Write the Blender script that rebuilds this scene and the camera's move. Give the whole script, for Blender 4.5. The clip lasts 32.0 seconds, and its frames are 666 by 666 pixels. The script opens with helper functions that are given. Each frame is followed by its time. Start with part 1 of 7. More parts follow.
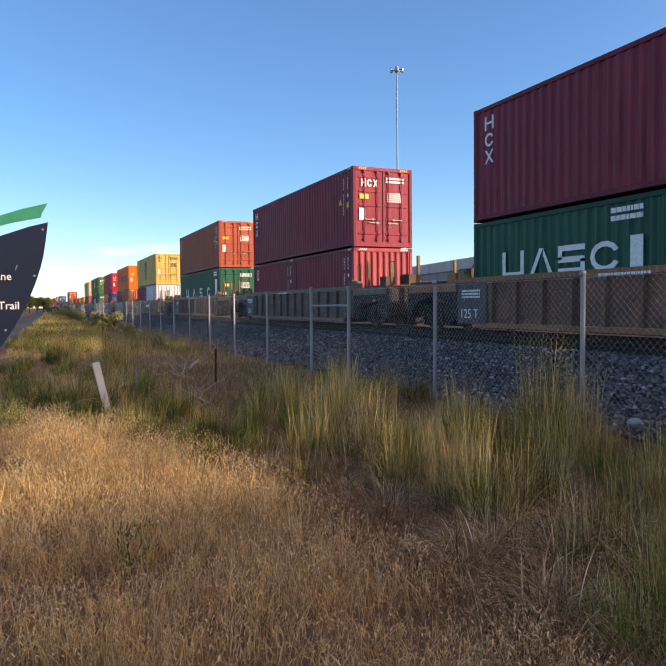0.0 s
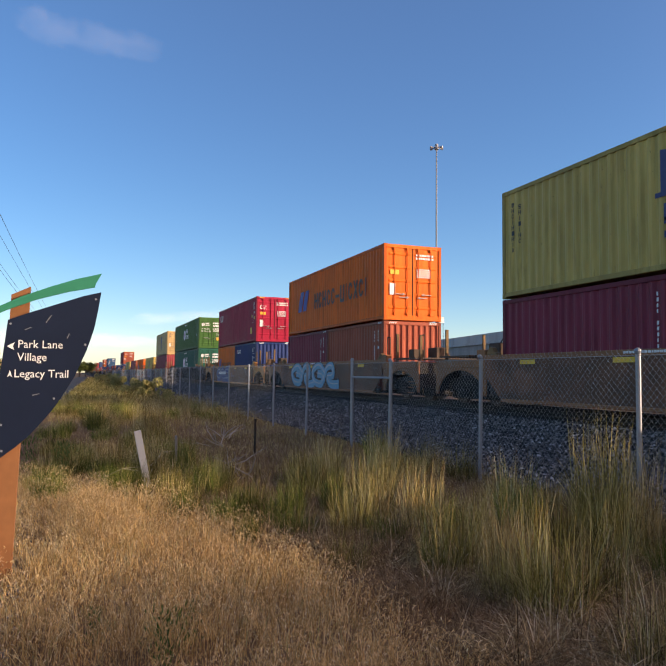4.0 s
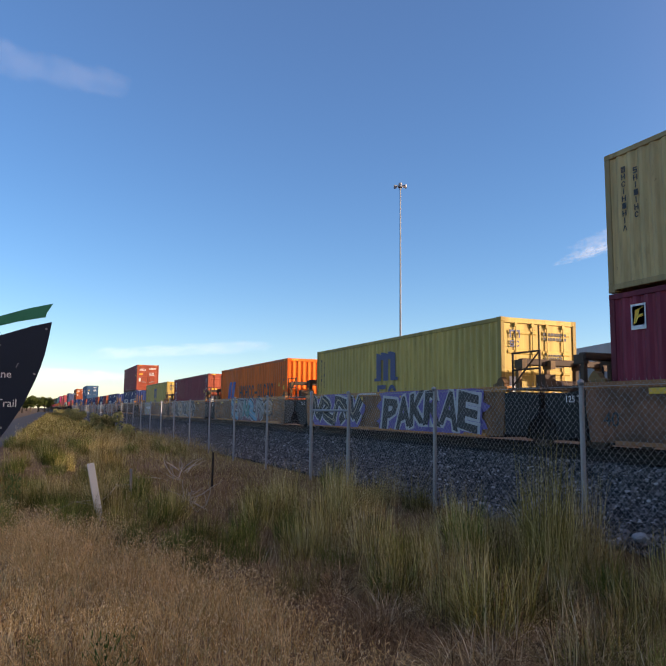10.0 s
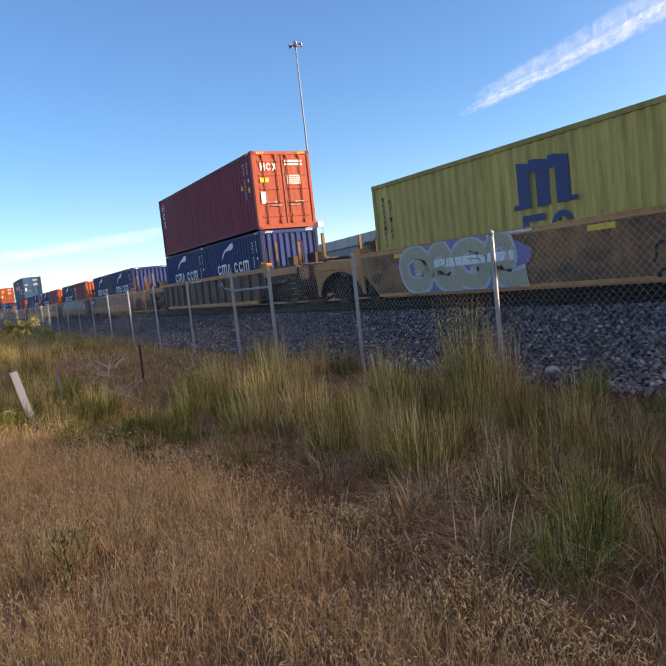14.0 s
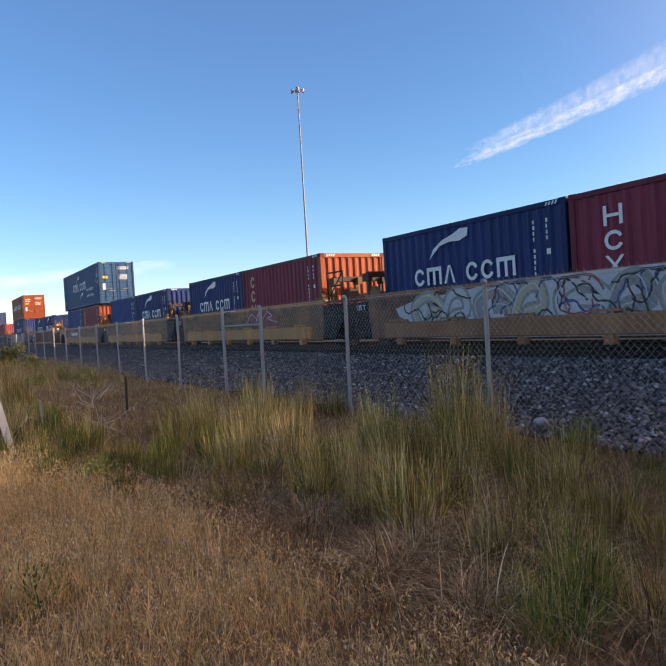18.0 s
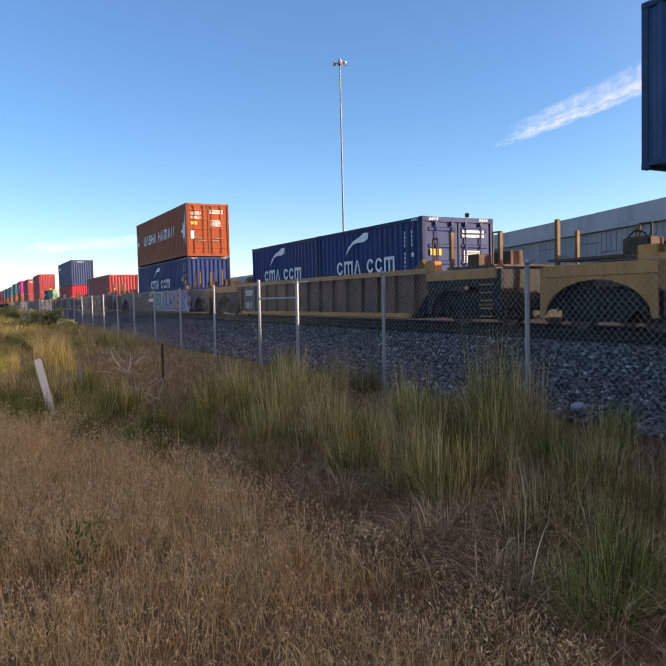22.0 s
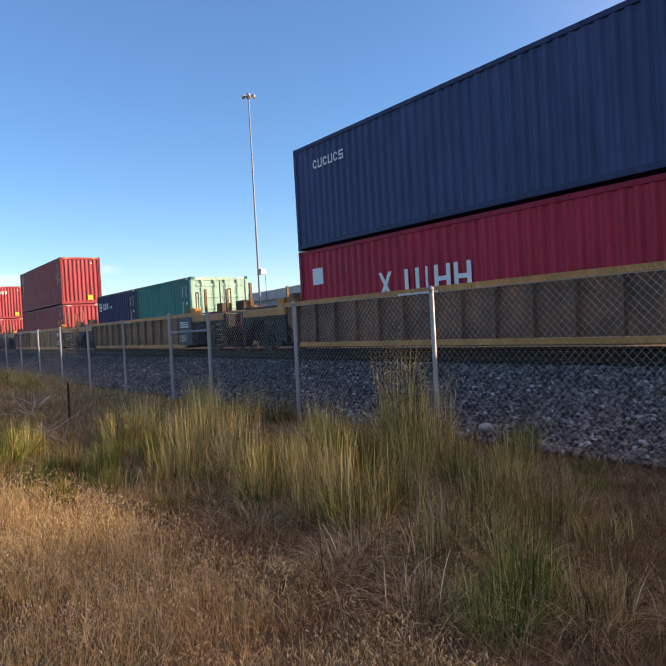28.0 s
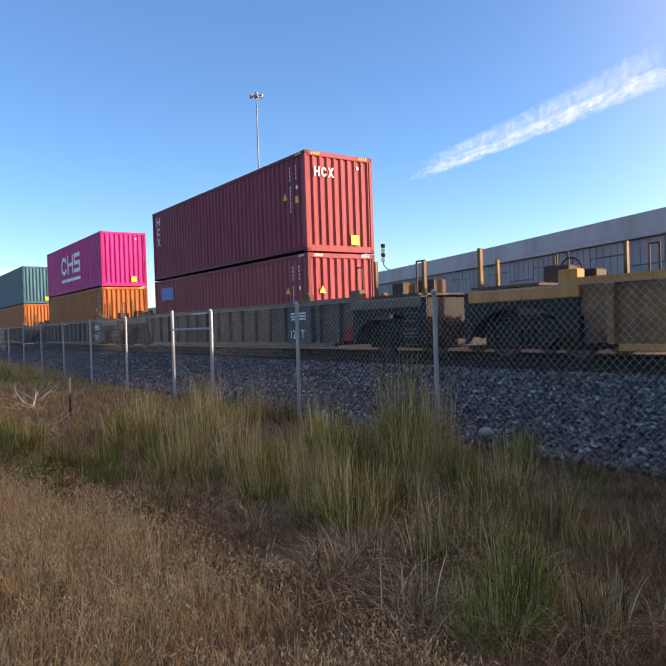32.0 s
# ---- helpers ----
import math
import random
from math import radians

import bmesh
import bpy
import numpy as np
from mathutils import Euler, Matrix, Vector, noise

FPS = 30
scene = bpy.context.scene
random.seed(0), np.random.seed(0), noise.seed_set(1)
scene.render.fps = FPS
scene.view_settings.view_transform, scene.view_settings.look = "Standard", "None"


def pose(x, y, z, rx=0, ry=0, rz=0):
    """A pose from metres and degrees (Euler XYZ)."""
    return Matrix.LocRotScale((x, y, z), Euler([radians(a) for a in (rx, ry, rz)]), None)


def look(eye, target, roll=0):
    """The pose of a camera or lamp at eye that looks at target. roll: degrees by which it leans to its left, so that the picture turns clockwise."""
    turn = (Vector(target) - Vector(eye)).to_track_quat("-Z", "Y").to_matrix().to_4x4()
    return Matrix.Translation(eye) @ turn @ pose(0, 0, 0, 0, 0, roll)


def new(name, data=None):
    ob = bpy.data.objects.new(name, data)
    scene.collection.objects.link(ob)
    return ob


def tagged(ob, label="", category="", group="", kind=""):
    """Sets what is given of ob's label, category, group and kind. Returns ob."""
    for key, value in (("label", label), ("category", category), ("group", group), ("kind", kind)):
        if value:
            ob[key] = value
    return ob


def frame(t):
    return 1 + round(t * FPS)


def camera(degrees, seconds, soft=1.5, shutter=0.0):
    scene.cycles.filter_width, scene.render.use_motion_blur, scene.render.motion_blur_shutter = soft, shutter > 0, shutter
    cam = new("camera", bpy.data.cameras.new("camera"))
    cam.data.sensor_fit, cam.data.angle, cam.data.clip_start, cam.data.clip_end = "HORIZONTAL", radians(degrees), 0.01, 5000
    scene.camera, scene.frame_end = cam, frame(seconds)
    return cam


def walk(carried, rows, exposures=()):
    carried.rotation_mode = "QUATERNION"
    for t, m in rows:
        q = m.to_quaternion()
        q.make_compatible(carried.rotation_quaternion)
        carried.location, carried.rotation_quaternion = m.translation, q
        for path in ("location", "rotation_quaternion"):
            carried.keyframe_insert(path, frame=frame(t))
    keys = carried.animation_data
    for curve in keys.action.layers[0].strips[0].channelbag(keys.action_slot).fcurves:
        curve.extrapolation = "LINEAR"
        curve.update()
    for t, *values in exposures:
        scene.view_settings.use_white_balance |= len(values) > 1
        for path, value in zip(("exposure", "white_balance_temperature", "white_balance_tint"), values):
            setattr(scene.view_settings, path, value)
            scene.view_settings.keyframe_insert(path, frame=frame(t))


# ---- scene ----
cam = camera(51.93, 32.0, 1.5)
PATH = [
    (0, (0.001, -0.008, 0.994), (0.803, 1.822, 0.912), -0.56),
    (0.5, (-0.030, 0.029, 0.996), (0.773, 1.861, 0.998), 2.51),
    (1, (-0.036, 0.080, 0.986), (0.686, 1.944, 1.050), 2.54),
    (1.5, (-0.024, 0.056, 0.993), (0.631, 1.945, 1.062), 2.25),
    (2, (-0.039, 0.036, 0.970), (0.659, 1.909, 1.046), 3.38),
    (2.5, (-0.075, 0.035, 1.025), (0.617, 1.909, 1.112), 6.75),
    (3, (-0.047, 0.068, 0.995), (0.578, 1.966, 1.087), 3.06),
    (3.5, (-0.049, 0.143, 1.039), (0.635, 2.018, 1.158), 0.41),
    (5.5, (-0.038, 0.034, 0.982), (0.744, 1.871, 1.113), 2.77),
    (6, (-0.008, 0.020, 1.009), (0.774, 1.852, 1.187), 2.88),
    (6.5, (0.027, 0.001, 0.999), (0.834, 1.818, 1.212), 3.05),
    (7, (0.008, -0.012, 1.007), (0.850, 1.786, 1.246), 2.47),
    (7.5, (-0.008, -0.024, 0.997), (0.839, 1.775, 1.212), 2.12),
    (8, (-0.038, -0.002, 1.000), (0.792, 1.810, 1.168), 3.07),
    (8.5, (-0.021, 0.006, 0.992), (0.733, 1.854, 1.115), 1.41),
    (9, (-0.026, 0.015, 0.987), (0.728, 1.862, 1.130), 0.76),
    (9.5, (0.040, -0.002, 0.986), (0.775, 1.848, 1.175), 0.16),
    (10, (0.032, -0.055, 0.981), (0.822, 1.768, 1.206), 0.56),
    (10.5, (0.087, -0.090, 0.988), (1.082, 1.640, 1.119), -2.82),
    (11, (-0.025, -0.010, 1.041), (1.001, 1.704, 1.143), -4.15),
    (11.5, (0.085, -0.051, 1.011), (1.129, 1.653, 1.100), -3.55),
    (12, (0.005, -0.033, 1.022), (1.042, 1.676, 1.071), -4.37),
    (12.5, (0.008, -0.086, 1.008), (0.950, 1.678, 1.059), -4.30),
    (13, (-0.005, -0.102, 1.002), (0.952, 1.652, 0.908), -5.92),
    (13.5, (0.013, -0.069, 0.988), (0.958, 1.689, 0.862), -6.17),
    (14, (0.038, -0.076, 0.990), (1.021, 1.659, 0.834), -6.35),
    (14.5, (0.052, -0.082, 0.994), (1.101, 1.615, 0.854), -5.20),
    (15, (0.016, -0.077, 1.011), (1.081, 1.613, 0.903), -3.84),
    (15.5, (-0.054, -0.027, 1.030), (0.929, 1.715, 1.015), -0.68),
    (17.5, (0.070, -0.034, 0.967), (1.035, 1.717, 0.957), -3.79),
    (18, (0.029, -0.029, 0.980), (1.054, 1.688, 0.942), -3.47),
    (18.5, (0.007, -0.030, 0.981), (1.025, 1.691, 0.954), -3.73),
    (19, (-0.001, -0.018, 0.975), (0.978, 1.724, 0.910), -3.15),
    (19.5, (0.014, -0.003, 0.967), (0.971, 1.749, 0.842), -3.86),
    (20, (0.017, -0.005, 0.963), (0.998, 1.731, 0.814), -3.35),
    (20.5, (-0.002, -0.003, 0.952), (0.973, 1.738, 0.816), -2.81),
    (21, (0.012, 0.001, 0.953), (0.983, 1.744, 0.813), -2.58),
    (21.5, (0.003, -0.002, 0.956), (0.970, 1.745, 0.829), -1.99),
    (22, (-0.019, 0.018, 0.964), (0.921, 1.781, 0.861), -1.35),
    (22.5, (0.005, -0.008, 0.956), (0.863, 1.796, 0.862), -1.80),
    (23, (0.021, -0.021, 0.977), (0.864, 1.791, 0.895), -4.17),
    (23.5, (0.017, -0.010, 0.972), (0.875, 1.796, 0.911), -3.51),
    (24, (0.005, -0.003, 0.987), (0.902, 1.784, 0.964), -0.29),
    (24.5, (-0.023, 0.002, 0.978), (0.873, 1.790, 0.955), -0.29),
    (25, (-0.016, -0.001, 0.969), (0.848, 1.803, 0.970), -1.00),
    (25.5, (0.080, -0.036, 0.963), (0.969, 1.756, 0.955), -2.63),
    (26, (0.101, -0.040, 0.961), (1.111, 1.686, 0.943), -2.40),
    (26.5, (0.074, -0.025, 0.967), (1.175, 1.645, 0.939), -1.57),
    (28.5, (0.048, -0.035, 0.969), (1.199, 1.600, 0.944), -3.27),
    (29, (0.027, -0.046, 0.960), (1.187, 1.582, 0.934), -2.80),
    (29.5, (0.023, -0.041, 0.974), (1.192, 1.581, 0.941), -1.80),
    (30, (0.023, -0.042, 0.973), (1.176, 1.592, 0.943), -1.94),
    (30.5, (0.017, -0.028, 0.976), (1.157, 1.616, 0.972), -1.75),
    (31, (0.022, -0.042, 0.967), (1.162, 1.602, 0.954), -1.81),
    (31.5, (0.028, -0.042, 0.973), (1.170, 1.599, 0.942), -1.44),
    (32, (0.059, -0.036, 0.966), (1.201, 1.606, 0.943), -1.88),
]
walk(cam, [(t, look(eye, target, roll)) for t, eye, target, roll in PATH], [(t, stops + 0.1, 7800, 22) for t, stops in ((0.0, 0.98), (1.2, 0.93), (2.2, 0.7), (3.5, 0.65), (6.0, 0.8), (9.0, 0.84), (10.0, 0.72), (11.0, 0.82), (13.0, 0.95), (15.0, 1.0), (18.0, 0.9), (20.0, 1.0), (22.0, 0.95), (24.0, 0.95), (28.5, 0.98), (30.0, 1.08), (31.0, 1.12), (32.0, 1.12))])

# ---- world, sun ----
SUN_AZ, SUN_EL = 123.5, 12.0          # degrees: azimuth from +y towards +x, elevation
world = bpy.data.worlds.new("sky")
scene.world = world
world.use_nodes = True
wn = world.node_tree.nodes
sky = wn.new("ShaderNodeTexSky")
sky.sky_type, sky.sun_disc = "NISHITA", False
sky.sun_elevation, sky.sun_rotation = radians(SUN_EL), radians(SUN_AZ)
sky.air_density, sky.dust_density, sky.ozone_density = 0.9, 0.05, 3.8
wn["Background"].inputs["Strength"].default_value = 0.132
hazy = wn.new("ShaderNodeHueSaturation")
hazy.inputs["Saturation"].default_value = 1.2
veil = wn.new("ShaderNodeMix")          # thin even haze over the whole sky
veil.data_type, veil.blend_type, veil.inputs[0].default_value = "RGBA", "ADD", 1.0
veil.inputs[7].default_value = (0.225, 0.225, 0.36, 1)
world.node_tree.links.new(sky.outputs[0], hazy.inputs["Color"])
world.node_tree.links.new(hazy.outputs[0], veil.inputs[6])
# warm lobe added to the sky round the low sun, to brighten shaded ground
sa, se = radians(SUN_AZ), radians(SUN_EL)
wtc, toward, lobe, warm_fill, fill_add = wn.new("ShaderNodeTexCoord"), wn.new("ShaderNodeVectorMath"), wn.new("ShaderNodeMath"), wn.new("ShaderNodeMix"), wn.new("ShaderNodeMix")
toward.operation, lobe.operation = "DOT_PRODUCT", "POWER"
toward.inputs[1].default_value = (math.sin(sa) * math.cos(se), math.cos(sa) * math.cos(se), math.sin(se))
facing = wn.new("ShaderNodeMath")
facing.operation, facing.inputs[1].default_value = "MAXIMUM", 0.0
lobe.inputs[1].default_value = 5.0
warm_fill.data_type = fill_add.data_type = "RGBA"
fill_add.blend_type, fill_add.inputs[0].default_value = "ADD", 1.0
warm_fill.inputs[6].default_value, warm_fill.inputs[7].default_value = (0, 0, 0, 1), (19.5, 12.8, 7.0, 1)
for a, b in ((wtc.outputs["Generated"], toward.inputs[0]), (toward.outputs["Value"], facing.inputs[0]), (facing.outputs[0], lobe.inputs[0]), (lobe.outputs[0], warm_fill.inputs[0]), (veil.outputs[2], fill_add.inputs[6]), (warm_fill.outputs[2], fill_add.inputs[7]), (fill_add.outputs[2], wn["Background"].inputs["Color"])):
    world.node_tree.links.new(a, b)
sun_data = bpy.data.lights.new("sun", "SUN")
sun_data.energy, sun_data.angle, sun_data.color = 4.0, radians(0.6), (1.0, 0.90, 0.74)
sun = new("sun", sun_data)
sun.matrix_world = look((0, 0, 50), (-math.sin(sa) * math.cos(se), -math.cos(sa) * math.cos(se), 50 - math.sin(se)))


# ---- materials ----
def nodes_of(name):
    m = bpy.data.materials.new(name)
    m.use_nodes = True
    t = m.node_tree
    return m, t.nodes, t.links, t.nodes["Principled BSDF"]


def noise_node(n, l, scale, detail=4.0, coords="Object", stretch=(1, 1, 1), rough=0.6):
    tc, mp, tx = n.new("ShaderNodeTexCoord"), n.new("ShaderNodeMapping"), n.new("ShaderNodeTexNoise")
    mp.inputs["Scale"].default_value = stretch
    tx.inputs["Scale"].default_value, tx.inputs["Detail"].default_value, tx.inputs["Roughness"].default_value = scale, detail, rough
    l.new(tc.outputs[coords], mp.inputs["Vector"])
    l.new(mp.outputs[0], tx.inputs["Vector"])
    return tx


def ramp_node(n, l, source, stops):
    r = n.new("ShaderNodeValToRGB")
    e = r.color_ramp.elements
    while len(e) < len(stops):
        e.new(0.5)
    for k, (p, c) in enumerate(stops):
        e[k].position, e[k].color = p, (*c, 1) if len(c) == 3 else c
    l.new(source, r.inputs[0])
    return r


def mixed(n, l, fac, a, b, blend="MIX"):
    m = n.new("ShaderNodeMix")
    m.data_type, m.blend_type = "RGBA", blend
    for socket, v in ((m.inputs[0], fac), (m.inputs[6], a), (m.inputs[7], b)):
        if isinstance(v, (int, float)):
            socket.default_value = v
        elif isinstance(v, tuple):
            socket.default_value = (*v[:3], 1)
        else:
            l.new(v, socket)
    return m.outputs[2]


def bumped(n, l, bsdf, height, strength, distance):
    b = n.new("ShaderNodeBump")
    b.inputs["Strength"].default_value, b.inputs["Distance"].default_value = strength, distance
    l.new(height, b.inputs["Height"])
    l.new(b.outputs[0], bsdf.inputs["Normal"])


PAINTS = {}


def paint(color, rust=0.5, rough=0.5, metal=0.0, grime=0.5):
    """Painted steel: faded and streaked at two scales, with rust where the paint is broken."""
    key = (color, rust, rough, metal, grime)
    if key in PAINTS:
        return PAINTS[key]
    m, n, l, b = nodes_of("painted_steel")
    big = noise_node(n, l, 0.55, 4, stretch=(1, 1, 0.6))
    streak = noise_node(n, l, 5.0, 3, stretch=(1, 1, 0.12))
    spots = noise_node(n, l, 9.0, 5, stretch=(1, 1, 0.5), rough=0.7)
    rnd = n.new("ShaderNodeObjectInfo")
    dark = tuple(c * (1 - 0.45 * grime) for c in color)
    pale = tuple(min(1, c * 1.15 + 0.012) for c in color)
    c1 = mixed(n, l, ramp_node(n, l, big.outputs["Fac"], ((0.3, (0, 0, 0)), (0.7, (1, 1, 1)))).outputs[0], dark, pale)
    c2 = mixed(n, l, ramp_node(n, l, streak.outputs["Fac"], ((0.42, (0, 0, 0)), (0.75, (1, 1, 1)))).outputs[0], c1, tuple(c * 0.66 + 0.003 for c in color))
    c3 = mixed(n, l, ramp_node(n, l, spots.outputs["Fac"], ((0.70 - 0.07 * rust, (0, 0, 0)), (0.78 - 0.07 * rust, (1, 1, 1)))).outputs[0], c2, (0.10, 0.045, 0.022))
    scuff = noise_node(n, l, 1.7, 5, stretch=(1, 1, 0.3), rough=0.75)
    c3 = mixed(n, l, ramp_node(n, l, scuff.outputs["Fac"], ((0.60, (0, 0, 0)), (0.74, (0.75, 0.75, 0.75)))).outputs[0], c3, tuple(c * 0.5 + 0.004 for c in color))
    if grime > 0.8:
        soot = noise_node(n, l, 1.1, 5, stretch=(1, 1, 1.6), rough=0.7)
        c3 = mixed(n, l, ramp_node(n, l, soot.outputs["Fac"], ((0.40, (0, 0, 0)), (0.68, (0.8, 0.8, 0.8)))).outputs[0], c3, (0.055, 0.04, 0.03))
    l.new(c3, b.inputs["Base Color"])
    rr = ramp_node(n, l, big.outputs["Fac"], ((0.3, (rough - 0.08,) * 3), (0.7, (rough + 0.14,) * 3)))
    l.new(rr.outputs[0], b.inputs["Roughness"])
    b.inputs["Metallic"].default_value = metal
    b.inputs["Specular IOR Level"].default_value = 0.15
    bumped(n, l, b, spots.outputs["Fac"], 0.15, 0.004)
    PAINTS[key] = m
    return m


def plain(name, color, rough=0.6, metal=0.0, scale=12.0, var=0.25, bump=0.2, depth=0.003):
    m, n, l, b = nodes_of(name)
    tx = noise_node(n, l, scale, 5)
    tx2 = noise_node(n, l, scale * 0.13, 3)
    c1 = mixed(n, l, tx.outputs["Fac"], tuple(c * (1 - var) for c in color), tuple(min(1, c * (1 + var)) for c in color))
    c2 = mixed(n, l, ramp_node(n, l, tx2.outputs["Fac"], ((0.35, (0, 0, 0)), (0.7, (1, 1, 1)))).outputs[0], c1, tuple(c * (1 - 0.8 * var) for c in color))
    l.new(c2, b.inputs["Base Color"])
    b.inputs["Roughness"].default_value, b.inputs["Metallic"].default_value = rough, metal
    b.inputs["Specular IOR Level"].default_value = 0.5 if rough < 0.3 else 0.2
    bumped(n, l, b, tx.outputs["Fac"], bump, depth)
    return m


def flat_paint(name, color, rough=0.6):
    """Weathered marking paint."""
    m, n, l, b = nodes_of(name)
    tx = noise_node(n, l, 14.0, 5, rough=0.75)
    l.new(mixed(n, l, ramp_node(n, l, tx.outputs["Fac"], ((0.35, (0, 0, 0)), (0.7, (1, 1, 1)))).outputs[0], color, tuple(c * 0.72 for c in color)), b.inputs["Base Color"])
    b.inputs["Roughness"].default_value = rough
    return m


WHITE_MARK = flat_paint("white_marking", (0.82, 0.82, 0.80))
BLACK_MARK = flat_paint("black_marking", (0.02, 0.02, 0.025))
YELLOW_MARK = flat_paint("yellow_marking", (0.92, 0.52, 0.04))
NAVY_MARK = flat_paint("navy_marking", (0.03, 0.05, 0.16))
STEEL_GALV = plain("galvanised_steel", (0.31, 0.32, 0.335), 0.5, 0.55, 30, 0.15, 0.1)
STEEL_DARK = plain("dark_oily_steel", (0.020, 0.018, 0.017), 0.7, 0.0, 20, 0.4)
RAIL_STEEL = plain("rail_steel", (0.018, 0.015, 0.013), 0.6, 0.3, 20, 0.3)
WHEEL_STEEL = plain("wheel_steel", (0.09, 0.075, 0.065), 0.5, 0.7, 18, 0.3)
TIE_WOOD = plain("creosoted_timber", (0.04, 0.033, 0.028), 0.85, 0, 16, 0.4, 0.5, 0.01)
ROD_STEEL = plain("worn_galvanised_rod", (0.34, 0.34, 0.33), 0.5, 0.4, 20, 0.25)
RUBBER = plain("black_gasket", (0.02, 0.02, 0.02), 0.7, 0, 20, 0.2)


# ---- mesh helpers ----
def part(name, bm, material, parent=None, label=""):
    me = bpy.data.meshes.new(name)
    bm.to_mesh(me)
    bm.free()
    me.materials.append(material)
    ob = new(name, me)
    ob.parent = parent
    if label:
        ob["label"] = label
    return ob


def same_part(name, mesh, parent, where=None, material=None, label=""):
    """Another object on a mesh that is there already."""
    ob = new(name, mesh)
    ob.parent = parent
    if where is not None:
        ob.matrix_basis = where
    if material is not None:
        ob.material_slots[0].link = "OBJECT"
        ob.material_slots[0].material = material
    if label:
        ob["label"] = label
    return ob


def add_box(bm, x0, x1, y0, y1, z0, z1):
    v = [bm.verts.new(c) for c in ((x0, y0, z0), (x1, y0, z0), (x1, y1, z0), (x0, y1, z0), (x0, y0, z1), (x1, y0, z1), (x1, y1, z1), (x0, y1, z1))]
    for f in ((3, 2, 1, 0), (4, 5, 6, 7), (0, 1, 5, 4), (1, 2, 6, 5), (2, 3, 7, 6), (3, 0, 4, 7)):
        bm.faces.new([v[k] for k in f])
    return v


def box_bm(x0, x1, y0, y1, z0, z1, bevel=0.0):
    bm = bmesh.new()
    add_box(bm, x0, x1, y0, y1, z0, z1)
    if bevel:
        bmesh.ops.bevel(bm, geom=bm.edges[:], offset=bevel, segments=1, affect="EDGES")
    return bm


def add_tube(bm, a, b, r, sides=8, r2=None, caps=True):
    a, b = Vector(a), Vector(b)
    q = (b - a).to_track_quat("Z", "Y")
    r2 = r if r2 is None else r2
    rings = []
    for p, rad in ((a, r), (b, r2)):
        rings.append([bm.verts.new(p + q @ Vector((rad * math.cos(k * math.tau / sides), rad * math.sin(k * math.tau / sides), 0))) for k in range(sides)])
    for k in range(sides):
        bm.faces.new((rings[0][k], rings[0][(k + 1) % sides], rings[1][(k + 1) % sides], rings[1][k]))
    if caps:
        bm.faces.new(rings[0][::-1])
        bm.faces.new(rings[1])


def tube_bm(a, b, r, sides=8, r2=None):
    bm = bmesh.new()
    add_tube(bm, a, b, r, sides, r2)
    return bm


def add_plate(bm, outline, thick, place):
    """A flat outline (u, v) with a thickness, laid by place (a function of u, v, depth)."""
    lo = [bm.verts.new(place(u, v, 0)) for u, v in outline]
    hi = [bm.verts.new(place(u, v, thick)) for u, v in outline]
    bm.faces.new(hi)
    bm.faces.new(lo[::-1])
    for k in range(len(lo)):
        j = (k + 1) % len(lo)
        bm.faces.new((lo[k], lo[j], hi[j], hi[k]))


def mesh_from(bm, name, material=None):
    me = bpy.data.meshes.new(name)
    bm.to_mesh(me)
    bm.free()
    me.materials.append(material)
    return me


LETTERS = {}


def text_bm(words, size, fat=0.0):
    """Letters of the built-in font as a flat mesh, in x and y; fat widens the strokes."""
    key = (words, size, fat)
    if key not in LETTERS:
        cu = bpy.data.curves.new("letters", "FONT")
        cu.body, cu.size, cu.extrude, cu.resolution_u, cu.offset = words, size, 0.002, 2, fat
        ob = bpy.data.objects.new("letters", cu)
        scene.collection.objects.link(ob)
        me = bpy.data.meshes.new_from_object(ob.evaluated_get(bpy.context.evaluated_depsgraph_get()))
        LETTERS[key] = ([tuple(v.co) for v in me.vertices], [tuple(p.vertices) for p in me.polygons])
        bpy.data.objects.remove(ob)
        bpy.data.curves.remove(cu)
        bpy.data.meshes.remove(me)
    bm = bmesh.new()
    vs = [bm.verts.new(c) for c in LETTERS[key][0]]
    for f in LETTERS[key][1]:
        if len(set(f)) > 2:
            try:
                bm.faces.new([vs[k] for k in f])
            except ValueError:
                pass
    return bm


# drawn while the scene is still empty, which is quicker
for words in ("125 T", "1251", "40", "53"):
    for size in (0.34, 0.42, 0.2):
        text_bm(words, size).free()
for words, size in (("53", 0.3), ("53", 0.26), ("WARNING HIGH CUBE", 0.16), ("WARNING", 0.17), ("HIGH CUBE", 0.17), ("eco container", 0.42), ("bamboo flooring", 0.34), ("45", 0.42), ("Park Lane", 0.088), ("Village", 0.088), ("Legacy Trail", 0.088)):
    text_bm(words, size).free()
for letter in sorted(set("PAKRAEPULSER")):
    for fat in (0.04, 0.04 + 0.06, 0.04 + 0.10):
        text_bm(letter, 1.0, fat).free()


# ---- shipping containers ----
WIDE = 2.438
HC, STD = 2.896, 2.591
CMESH = {}


